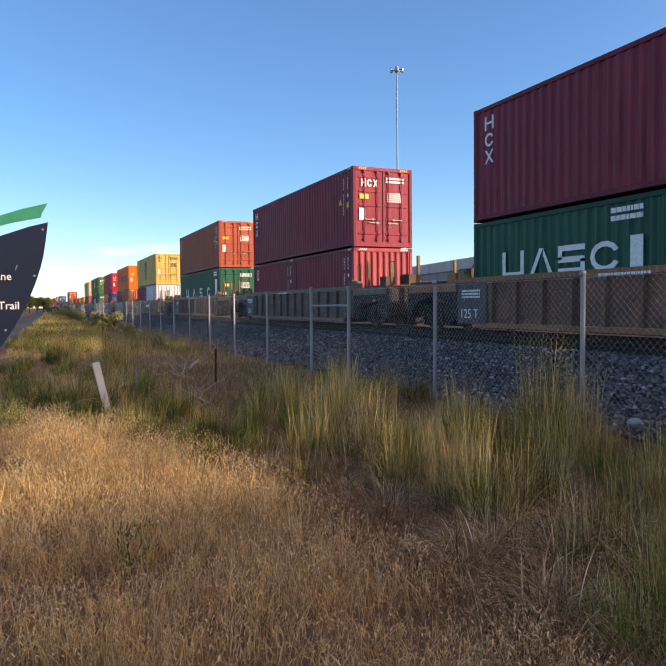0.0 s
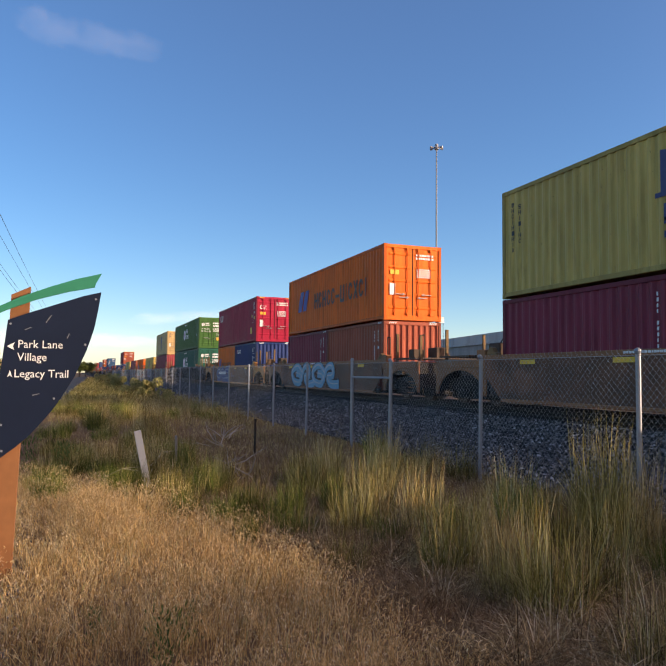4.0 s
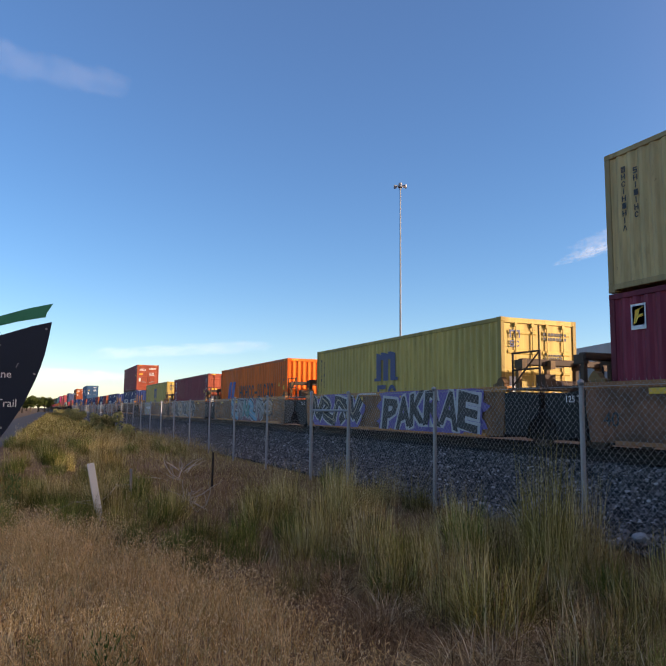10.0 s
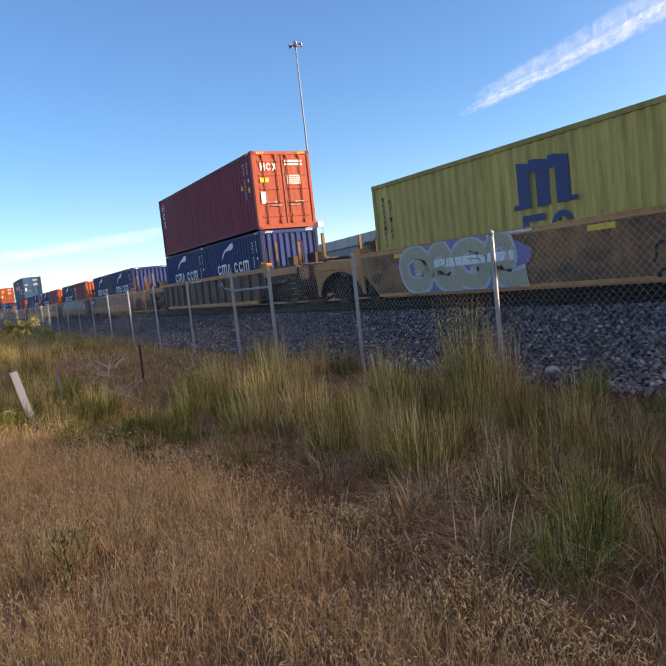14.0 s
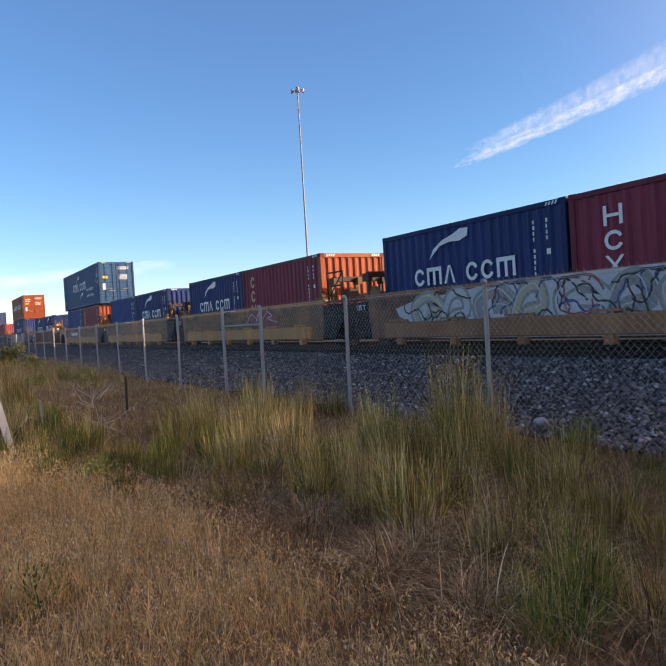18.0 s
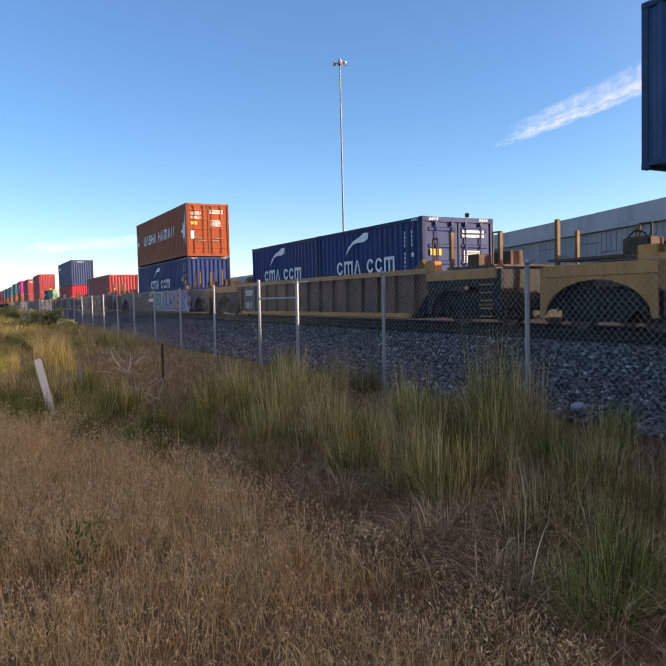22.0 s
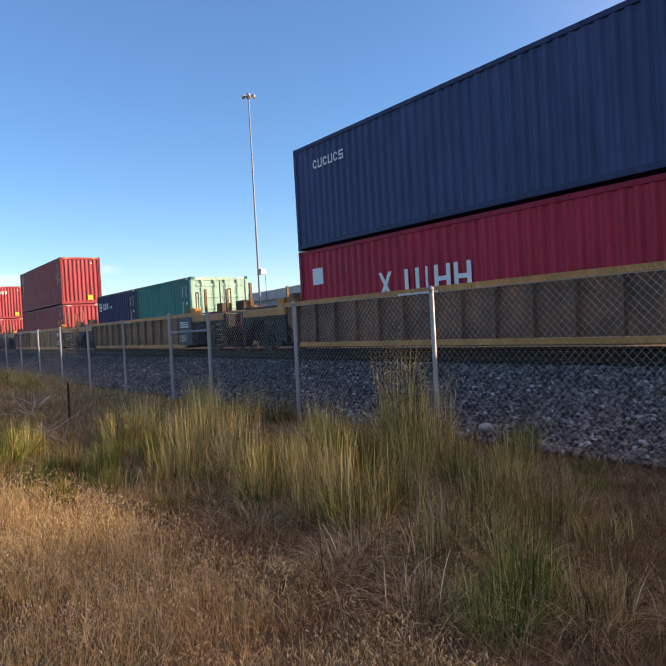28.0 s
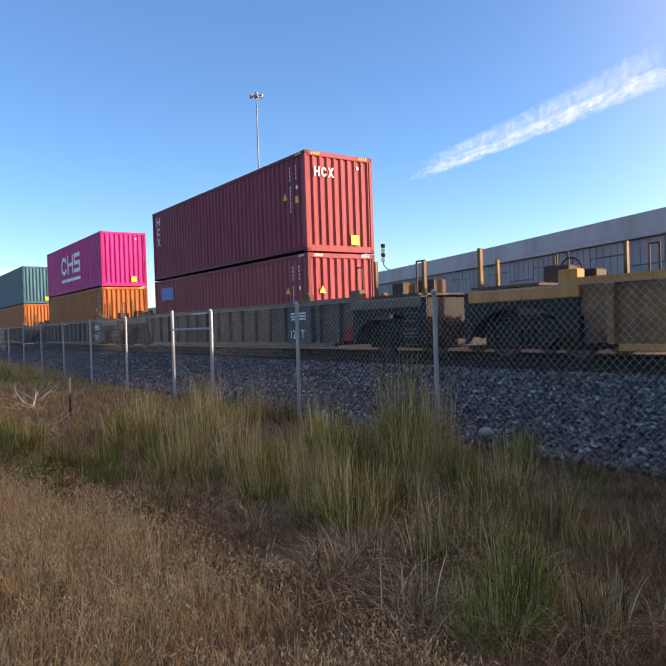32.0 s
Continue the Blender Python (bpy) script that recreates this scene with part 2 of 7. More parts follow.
def corrugated_bm(length, z0, z1, pitch=0.278, depth=0.042, margin=0.0):
    """A corrugated sheet in the y-z plane; its outer face looks to -x."""
    bm = bmesh.new()
    count = max(4, round((length - 2 * margin) / pitch))
    p = (length - 2 * margin) / count
    prof = [(0.0, 0.0)]
    if margin:
        prof.append((margin, 0.0))
    for k in range(count):
        y = margin + k * p
        prof += [(y + 0.26 * p, 0.0), (y + 0.51 * p, depth), (y + 0.75 * p, depth), (y + p, 0.0)]
    if margin:
        prof.append((length, 0.0))
    low = [bm.verts.new((d, y, z0)) for y, d in prof]
    top = [bm.verts.new((d, y, z1)) for y, d in prof]
    for k in range(len(prof) - 1):
        bm.faces.new((low[k], top[k], top[k + 1], low[k + 1]))
    return bm


def container_meshes(length, height):
    key = (length, height)
    if key in CMESH:
        return CMESH[key]
    h, w, g = height, WIDE / 2, {}
    long_box = length > 15
    sheet = corrugated_bm(length - 0.24, 0.16, h - 0.11, 0.235 if long_box else 0.278)
    bmesh.ops.translate(sheet, verts=sheet.verts, vec=(-w + 0.012, 0.12, 0))
    g["side_panel"] = mesh_from(sheet, "side_panel")
    sheet = corrugated_bm(WIDE - 0.2, 0.2, h - 0.14, 0.244, 0.045)
    bmesh.ops.rotate(sheet, verts=sheet.verts, matrix=Matrix.Rotation(radians(90), 3, "Z"))
    bmesh.ops.translate(sheet, verts=sheet.verts, vec=(w - 0.1, 0.02, 0))
    g["end_wall"] = mesh_from(sheet, "end_wall")
    bm = bmesh.new()
    n = round((length - 0.2) / 0.4)
    for k in range(n):
        y = 0.1 + (length - 0.2) * k / n
        d = (length - 0.2) / n
        add_box(bm, -w + 0.06, w - 0.06, y, y + d * 0.62, h - 0.05, h - 0.012)
        add_box(bm, -w + 0.06, w - 0.06, y + d * 0.62, y + d, h - 0.05, h - 0.03)
    g["roof"] = mesh_from(bm, "roof")
    g["floor"] = mesh_from(box_bm(-w + 0.05, w - 0.05, 0.1, length - 0.1, 0.08, 0.16), "floor")
    g["top_rail"] = mesh_from(box_bm(-w, -w + 0.065, 0.15, length - 0.15, h - 0.115, h - 0.008, 0.008), "top_rail")
    g["bottom_rail"] = mesh_from(box_bm(-w, -w + 0.06, 0.15, length - 0.15, 0.05, 0.165, 0.008), "bottom_rail")
    g["corner_post"] = mesh_from(box_bm(-w, -w + 0.12, 0.0, 0.14, 0.11, h - 0.11, 0.01), "corner_post")
    g["corner_casting"] = mesh_from(box_bm(-w - 0.003, -w + 0.165, -0.004, 0.17, -0.0, 0.118, 0.012), "corner_casting")
    g["header"] = mesh_from(box_bm(-w + 0.12, w - 0.12, 0.0, 0.09, h - 0.14, h - 0.01, 0.006), "header")
    g["sill"] = mesh_from(box_bm(-w + 0.12, w - 0.12, 0.0, 0.09, 0.015, 0.2, 0.006), "sill")
    # one door leaf, hinged on the near side, with pressed ribs
    dw, dh = w - 0.125, h - 0.35
    bm = box_bm(0, dw - 0.01, 0.03, 0.065, 0.0, dh, 0.004)
    for k in range(1 if h < 2 else 5):
        z = dh * (0.09 + 0.2 * k)
        vs = [bm.verts.new(c) for c in ((0.1, 0.03, z), (dw - 0.1, 0.03, z), (0.1, 0.008, z + 0.035), (dw - 0.1, 0.008, z + 0.035), (0.1, 0.008, z + 0.085), (dw - 0.1, 0.008, z + 0.085), (0.1, 0.03, z + 0.12), (dw - 0.1, 0.03, z + 0.12))]
        for a in (0, 2, 4):
            bm.faces.new((vs[a], vs[a + 1], vs[a + 3], vs[a + 2]))
        bm.faces.new((vs[0], vs[2], vs[4], vs[6]))
        bm.faces.new((vs[1], vs[7], vs[5], vs[3]))
    g["door"] = mesh_from(bm, "door")
    bm = bmesh.new()
    add_tube(bm, (0, -0.012, -0.03), (0, -0.012, dh + 0.03), 0.017, 6)
    for z in (0.0, dh - 0.08):
        add_box(bm, -0.04, 0.04, -0.035, 0.02, z, z + 0.1)
    for f in (0.3, 0.5, 0.7):
        add_box(bm, -0.032, 0.032, -0.03, 0.02, dh * f, dh * f + 0.05)
    g["lock_rod"] = mesh_from(bm, "lock_rod", STEEL_GALV)
    bm = box_bm(0.0, 0.42, -0.05, -0.03, 0.0, 0.028, 0.004)
    add_box(bm, 0.3, 0.36, -0.05, 0.0, -0.02, 0.05)
    g["handle"] = mesh_from(bm, "handle", STEEL_GALV)
    g["gasket"] = mesh_from(box_bm(-0.012, 0.012, 0.012, 0.03, 0.0, dh), "gasket", RUBBER)
    CMESH[key] = g
    return g


def shipping_container(place, length, height, color, front, label, group="containers on the train", sunlit_end_color=None, rear="wall"):
    """A steel box; its front end looks to -y. front: "door" or "wall"."""
    root = tagged(new("shipping_container"), label, "shipping container", group)
    root.matrix_basis = place
    g = container_meshes(length, height)
    steel = paint(color, 0.6, 0.48)
    # a front-end colour, where given, is the sides' paint with sunlight put in
    ends = paint(sunlit_end_color, 0.5, 0.5) if sunlit_end_color else steel
    frame_steel = paint(tuple(0.72 * c for c in color), 1.1, 0.55, 0.0, 0.8)
    half_turn = Matrix.Translation((0, length, 0)) @ Matrix.Rotation(math.pi, 4, "Z")
    flip = Matrix.Diagonal((-1, 1, 1, 1))
    turned = {(0, 0): Matrix.Identity(4), (1, 0): half_turn}
    for side in (0, 1):
        for name in ("side_panel", "top_rail", "bottom_rail"):
            same_part(name, g[name], root, turned[(side, 0)], steel if name == "side_panel" else frame_steel)
    for name in ("roof", "floor"):
        same_part(name, g[name], root, None, steel)
    for end in (0, 1):
        m = turned[(end, 0)]
        for x in (1, -1):
            mm = m @ (Matrix.Identity(4) if x == 1 else flip)
            same_part("corner_post", g["corner_post"], root, mm, frame_steel if not sunlit_end_color or end else ends)
            for z in (0, height - 0.118):
                same_part("corner_casting", g["corner_casting"], root, mm @ Matrix.Translation((0, 0, z)), frame_steel)
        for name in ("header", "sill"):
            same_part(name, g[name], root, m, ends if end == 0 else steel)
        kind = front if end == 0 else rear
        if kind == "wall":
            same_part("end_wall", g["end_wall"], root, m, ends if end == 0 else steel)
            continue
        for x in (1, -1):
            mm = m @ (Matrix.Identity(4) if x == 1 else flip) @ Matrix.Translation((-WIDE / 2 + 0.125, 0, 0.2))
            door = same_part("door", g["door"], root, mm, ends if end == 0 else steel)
            for k, u in enumerate((0.33, 0.86)):
                same_part("lock_rod", g["lock_rod"], door, Matrix.Translation((u, 0, 0)), ends if end == 0 else steel)
                same_part("handle", g["handle"], door, Matrix.Translation((u - (0.0 if k == 0 else 0.36), 0, 0.78 - 0.12 * k)), ROD_STEEL, "dull steel door handle")
        same_part("gasket", g["gasket"], root, m @ Matrix.Translation((0, 0, 0.2)), RUBBER)
    return root


# markings: u runs from the front end along the near side, seen from outside it runs to the left
def on_side(y, z, flip=True):
    """Lays a drawing (u to the right as seen from the camera's side, v up) on the near side with its left end at y."""
    return lambda u, v, d: Vector((-WIDE / 2 - 0.001 - d, y - u, z + v))


def on_end(x, z):
    return lambda u, v, d: Vector((x + u, -0.002 - d, z + v))


def ellipse(cx, cy, rx, ry, k=14):
    return [(cx + rx * math.cos(a * math.tau / k), cy + ry * math.sin(a * math.tau / k)) for a in range(k)]


def add_shape(bm, kind, u, w, h, place, t=0.003):
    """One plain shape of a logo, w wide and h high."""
    s = min(w * 0.27, h * 0.2)
    if kind == "ring":
        o, i = ellipse(u + w / 2, h / 2, w / 2, h / 2), ellipse(u + w / 2, h / 2, w / 2 - s, h / 2 - s * 0.9)
        for k in range(len(o)):
            j = (k + 1) % len(o)
            if k in (0, len(o) - 1):
                continue
            add_plate(bm, [i[k], o[k], o[j], i[j]], t, place)
    elif kind == "peak":
        add_plate(bm, [(u, 0), (u + s, 0), (u + w / 2 + s / 2, h), (u + w / 2 - s / 2, h)], t, place)
        add_plate(bm, [(u + w - s, 0), (u + w, 0), (u + w / 2 + s / 2, h), (u + w / 2 + s / 2, h * 0.72)], t, place)
    elif kind == "comb":
        for k in range(3):
            x = u + (w - s) * k / 2
            add_plate(bm, [(x, 0), (x + s, 0), (x + s, h * (0.8 if k == 1 else 1)), (x, h * (0.8 if k == 1 else 1))], t, place)
        add_plate(bm, [(u + s, h * 0.78), (u + w - s, h * 0.78), (u + w - s, h), (u + s, h)], t, place)
    elif kind == "pair":
        for x in (u, u + w - s):
            add_plate(bm, [(x, 0), (x + s, 0), (x + s, h), (x, h)], t, place)
        add_plate(bm, [(u + s, 0), (u + w - s, 0), (u + w - s, s), (u + s, s)], t, place)
    elif kind == "gate":
        for x in (u, u + w - s):
            add_plate(bm, [(x, 0), (x + s, 0), (x + s, h), (x, h)], t, place)
        add_plate(bm, [(u + s, h * 0.42), (u + w - s, h * 0.42), (u + w - s, h * 0.58), (u + s, h * 0.58)], t, place)
    elif kind == "steps":
        for k in range(3):
            z = (h - s) * k / 2
            add_plate(bm, [(u, z), (u + w, z), (u + w, z + s), (u, z + s)], t, place)
        add_plate(bm, [(u, h * 0.5), (u + s, h * 0.5), (u + s, h - s), (u, h - s)], t, place)
        add_plate(bm, [(u + w - s, s), (u + w, s), (u + w, h * 0.5), (u + w - s, h * 0.5)], t, place)
    elif kind == "bar":
        x = u + (w - s) / 2
        add_plate(bm, [(x, 0), (x + s, 0), (x + s, h), (x, h)], t, place)
    elif kind == "cross":
        add_plate(bm, [(u, 0), (u + s, 0), (u + w, h), (u + w - s, h)], t, place)
        add_plate(bm, [(u + w - s, 0), (u + w, 0), (u + s, h), (u, h)], t * 0.6, place)
    elif kind == "dash":
        add_plate(bm, [(u, h * 0.34), (u + w, h * 0.34), (u + w, h * 0.50), (u, h * 0.50)], t, place)
    elif kind == "block":
        add_plate(bm, [(u, 0), (u + w, 0), (u + w, h), (u, h)], t, place)


def logo(parent, kinds, place, h, w, material=None, gap=0.22, span=0.0):
    """A row of plain shapes; a dot in kinds leaves a space. span: the whole row's width."""
    u = 0.0
    if span:
        w = span / (sum(0.7 if k == "." else gap + (1.35 if k == "comb" else 0.55 if k == "bar" else 1) for k in kinds.split()) - gap)
    for k in kinds.split():
        if k == ".":
            u += w * 0.7
            continue
        bm = bmesh.new()
        ww = w * (1.35 if k == "comb" else 0.55 if k == "bar" else 1)
        add_shape(bm, k, u, ww, h, place)
        part("logo_mark", bm, material or WHITE_MARK, parent)
        u += ww + w * gap


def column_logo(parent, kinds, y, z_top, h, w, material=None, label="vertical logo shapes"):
    bm, z = bmesh.new(), z_top
    for k in kinds.split():
        z -= h * 1.25
        add_shape(bm, k, 0, w, h, on_side(y, z))
    return tagged(part("logo", bm, material or WHITE_MARK, parent, label), kind="stuff")


def number_bars(parent, y, z_top, count=11, h=0.1, w=0.07, material=None, place=None):
    """An identity number, as plain bars one under another."""
    bm = bmesh.new()
    rnd = random.Random(int(y * 100) + count)
    for k in range(count):
        if k == 4:
            continue
        ww = w * rnd.uniform(0.35, 0.62)
        add_plate(bm, [(0, 0), (ww, 0), (ww, h * 0.66), (0, h * 0.66)], 0.003, on_side(y, z_top - (k + 1) * h))
    return tagged(part("number_strip", bm, material or WHITE_MARK, parent), kind="stuff")


def rows_of_bars(parent, place, rows, w, h, material=None, name="lettering_strip", seed=1):
    bm = bmesh.new()
    rnd = random.Random(seed)
    for r in range(rows):
        u = 0.0
        while u < w - 0.02:
            ww = min(rnd.uniform(0.03, 0.09) * max(1, h / 0.06), w - u)
            add_plate(bm, [(u, -r * h * 1.6), (u + ww, -r * h * 1.6), (u + ww, -r * h * 1.6 + h), (u, -r * h * 1.6 + h)], 0.003, place)
            u += ww + 0.018
    return tagged(part(name, bm, material or WHITE_MARK, parent), kind="stuff")


def sticker(parent, place, outline, material, label, name="sticker"):
    bm = bmesh.new()
    add_plate(bm, outline, 0.004, place)
    return part(name, bm, material, parent, label)


TRIANGLE = [(0, 0), (0.24, 0), (0.12, 0.22)]
LABEL = [(0, 0), (0.36, 0), (0.36, 0.17), (0, 0.17)]
PATCH = [(0, 0), (0.24, 0), (0.24, 0.44), (0, 0.44)]


def door_marks(c, h, dark=False, yellow=True):
    m = BLACK_MARK if dark else WHITE_MARK
    rows_of_bars(c, on_end(0.12, h - 0.42), 2, 0.75, 0.075, m, seed=3)
    rows_of_bars(c, on_end(0.16, h - 0.95), 5, 0.62, 0.045, m, seed=4)
    sticker(c, on_end(-0.98, h * 0.33), PATCH, WHITE_MARK, "white paper data sticker")
    if yellow:
        sticker(c, on_end(-0.96, h * 0.6), LABEL, YELLOW_MARK, "yellow caution sticker")


def side_marks(c, length, h, material=None, warn=True):
    number_bars(c, 0.84, h - 0.3, 12, 0.115, 0.085, material)
    number_bars(c, 0.50, h - 0.3, 4, 0.115, 0.085, material)
    sticker(c, on_side(0.50, h - 1.05), [(0, 0), (0.10, 0), (0.10, 0.11), (0, 0.11)], material or WHITE_MARK, "small data plate")
    if warn and length > 10:
        sticker(c, on_side(1.24, h * 0.56), TRIANGLE, YELLOW_MARK, "yellow warning triangle")
        if h > 2.7:
            sticker(c, on_side(0.55, h * 0.50), [(0, 0), (0.17, 0), (0.17, 0.2), (0, 0.2)], YELLOW_MARK, "yellow caution sticker")
    bm = bmesh.new()
    for k in range(4):
        add_plate(bm, [(0.08 * k, 0), (0.08 * k + 0.04, 0), (0.08 * k + 0.08, 0.07), (0.08 * k + 0.04, 0.07)], 0.003, on_side(0.5, h - 0.1))
        add_plate(bm, [(0.08 * k, 0), (0.08 * k + 0.04, 0), (0.08 * k + 0.08, 0.07), (0.08 * k + 0.04, 0.07)], 0.004, on_end(-1.0, h - 0.1))
        add_plate(bm, [(0.08 * k, 0), (0.08 * k + 0.04, 0), (0.08 * k + 0.08, 0.07), (0.08 * k + 0.04, 0.07)], 0.004, on_end(0.7, h - 0.1))
    tagged(part("hazard_marking", bm, YELLOW_MARK if h > 2.7 else (material or WHITE_MARK), c), kind="stuff")


# ---- the train ----
def train_run(t):
    """Metres gone by the train at t: it slows a little."""
    return 15.791 * t - 0.062326 * t * t + 0.00026582 * t ** 3


NEAR_X = 10.66                       # near side of the containers
MID_X = NEAR_X + WIDE / 2
FLOOR_Z = 0.48                       # underside of the lower containers
RAIL_Z = 0.2
MOVERS = []
CAR_YELLOW, CAR_BROWN, WELL_GREY, WELL_DARK, WELL_NAVY, WELL_MAROON = (0.60, 0.25, 0.07), (0.34, 0.14, 0.06), (0.18, 0.125, 0.09), (0.085, 0.075, 0.07), (0.05, 0.055, 0.075), (0.10, 0.05, 0.05)
HALF = 1.50                          # half width of a well car
WMESH = {}


def wheel_mesh():
    if "wheel" not in WMESH:
        bm = bmesh.new()
        k = 20
        prof = ((0.0, 0.06), (0.14, 0.06), (0.16, 0.03), (0.34, 0.02), (0.37, 0.055), (0.42, 0.05), (0.42, -0.05), (0.45, -0.065), (0.45, -0.09), (0.36, -0.08), (0.14, -0.04), (0.0, -0.04))
        rings = []
        for r, x in prof:
            rings.append([bm.verts.new((-x, r * math.cos(a * math.tau / k), r * math.sin(a * math.tau / k))) for a in range(k)] if r else [bm.verts.new((-x, 0, 0))])
        for a, b in zip(rings, rings[1:]):
            for j in range(k):
                q = [a[j % len(a)], b[j % len(b)], b[(j + 1) % len(b)], a[(j + 1) % len(a)]]
                q = [v for i, v in enumerate(q) if v not in q[:i]]
                bm.faces.new(q)
        WMESH["wheel"] = mesh_from(bm, "wheel", WHEEL_STEEL)
        bm = bmesh.new()
        # cast side frame, with spring group and journal boxes
        out = [(-1.12, 0.52), (-1.05, 0.68), (-0.55, 0.74), (-0.3, 0.84), (0.3, 0.84), (0.55, 0.74), (1.05, 0.68), (1.12, 0.52), (1.0, 0.38), (0.72, 0.40), (0.42, 0.18), (-0.42, 0.18), (-0.72, 0.40), (-1.0, 0.38)]
        add_plate(bm, out, 0.12, lambda u, v, d: Vector((-1.02 - d, u, v)))
        for y in (-0.16, 0.0, 0.16):
            add_tube(bm, (-1.15, y, 0.26), (-1.15, y, 0.56), 0.06, 8)
        for y in (-0.89, 0.89):
            add_tube(bm, (-1.0, y, 0.455), (-1.2, y, 0.455), 0.11, 10)
        WMESH["side_frame"] = mesh_from(bm, "side_frame", STEEL_DARK)
        bm = box_bm(-1.05, 1.05, -0.2, 0.2, 0.5, 0.8, 0.03)
        WMESH["bolster"] = mesh_from(bm, "bolster", STEEL_DARK)
        bm = bmesh.new()
        add_tube(bm, (-0.75, 0, 0), (0.75, 0, 0), 0.075, 8)
        WMESH["axle"] = mesh_from(bm, "axle", STEEL_DARK)
    return WMESH


def truck(car, y):
    g = wheel_mesh()
    m = Matrix.Translation((0, y, RAIL_Z))
    tr = same_part("truck", g["bolster"], car, m)
    for s in (1, -1):
        same_part("side_frame", g["side_frame"], tr, Matrix.Identity(4) if s == 1 else Matrix.Rotation(math.pi, 4, "Z"))
    for yy in (-0.89, 0.89):
        same_part("axle", g["axle"], tr, Matrix.Translation((0, yy, 0.455)))
        for s in (1, -1):
            same_part("wheel", g["wheel"], tr, Matrix.Translation((-0.75 * s, yy, 0.43)) @ (Matrix.Identity(4) if s == 1 else Matrix.Rotation(math.pi, 4, "Z")))


def well_car(front, length, style, color, half_front, half_rear, label, chord=None, rear_truck=True, front_truck=True, far=False):
    """One well unit: sides from end to end of its box, and the end platforms over the trucks."""
    root = tagged(new("well_car"), label, "freight car", "well cars of the train")
    root.matrix_basis = pose(MID_X, front, 0)
    body = paint(tuple(0.45 * c + 0.55 * d for c, d in zip(color, (0.17, 0.070, 0.048))), 0.9, 0.6, 0.0, 0.9)
    edge = paint(chord or color, 0.8, 0.55, 0.0, 0.8)
    rib_paint = paint(tuple(0.8 * c + 0.02 for c in color), 1.0, 0.6, 0.0, 0.85)
    ext_f, ext_r = max(0.45, half_front - 3.35), max(0.45, half_rear - 3.35)
    y0, y1 = -ext_f, length + ext_r
    top = {"rib": 1.66, "smooth": 1.60, "sill": 1.60}[style]
    low = 0.40
    for s in (1, -1):
        m = Matrix.Identity(4) if s == 1 else Matrix.Diagonal((-1, 1, 1, 1))
        bm = bmesh.new()
        a = 0.75
        af, ar = (0.1 if half_front < 2.5 else a), (0.1 if half_rear < 2.5 else a)
        out = [(y0, top - 0.1), (y0, low + 0.62), (y0 + 0.16 * af / a, low + 0.52), (y0 + af, low), (y1 - ar, low), (y1 - 0.16 * ar / a, low + 0.52), (y1, low + 0.62), (y1, top - 0.1)]
        x_in = -HALF + (0.12 if style == "rib" else 0.02)
        add_plate(bm, out[::-1], 0.03, lambda u, v, d: Vector((x_in - d + 0.03, u, v)))
        wall = part("side_wall", bm, body, root)
        wall.matrix_basis = m
        bm = box_bm(-HALF, -HALF + 0.2, y0 - 0.1, y1 + 0.1, top - 0.13, top, 0.01)
        p = part("top_chord", bm, edge, root)
        p.matrix_basis = m
        if style == "rib":
            bm = box_bm(-HALF + 0.0, -HALF + 0.14, y0 + a, y1 - a, low - 0.02, low + 0.1, 0.01)
            p = part("bottom_sill", bm, edge, root)
            p.matrix_basis = m
            key = "rib%g" % top
            if key not in WMESH:
                bm = bmesh.new()
                o = [(-0.055, low + 0.1), (0.055, low + 0.1), (0.085, top - 0.13), (-0.085, top - 0.13)]
                add_plate(bm, o, 0.11, lambda u, v, d: Vector((-HALF + 0.125 - d, u, v)))
                WMESH[key] = mesh_from(bm, "rib")
            n = round((y1 - y0 - 1.2) / 0.92)
            for k in range(n + 1):
                if far and k % 2:
                    continue
                same_part("rib", WMESH[key], wall, Matrix.Translation((0, y0 + 0.6 + (y1 - y0 - 1.2) * k / n, 0)), rib_paint)
        elif style == "sill":
            bm = box_bm(-HALF - 0.05, -HALF + 0.1, y0 + a, y1 - a, low + 0.02, low + 0.42, 0.03)
            p = part("side_sill", bm, edge, root)
            p.matrix_basis = m
            bm = bmesh.new()
            for k in range(6):
                y = y0 + 1.4 + (y1 - y0 - 2.8) * k / 5
                add_box(bm, -HALF - 0.075, -HALF - 0.04, y - 0.4, y + 0.4, low + 0.44, low + 0.49)
                add_box(bm, -HALF - 0.06, -HALF + 0.1, y - 0.1, y + 0.1, low - 0.14, low + 0.03)
            p = part("sill_bracket", bm, edge, root)
            p.matrix_basis = m
        else:
            bm = box_bm(-HALF - 0.0, -HALF + 0.12, y0 + a, y1 - a, low - 0.03, low + 0.05, 0.01)
            p = part("bottom_sill", bm, edge, root)
            p.matrix_basis = m
            for f in (0.12, 0.38, 0.62, 0.88):
                if s == 1:
                    sticker(root, lambda u, v, d: Vector((-HALF - 0.012 - d, length * f + 0.3 - u, 1.34 + v)), [(0, 0), (0.6, 0), (0.6, 0.11), (0, 0.11)], YELLOW_MARK, "yellow reflector strip", "reflector")
    bm = box_bm(-HALF + 0.1, HALF - 0.1, 0.1, length - 0.1, FLOOR_Z - 0.12, FLOOR_Z - 0.003)
    part("well_floor", bm, STEEL_DARK, root)
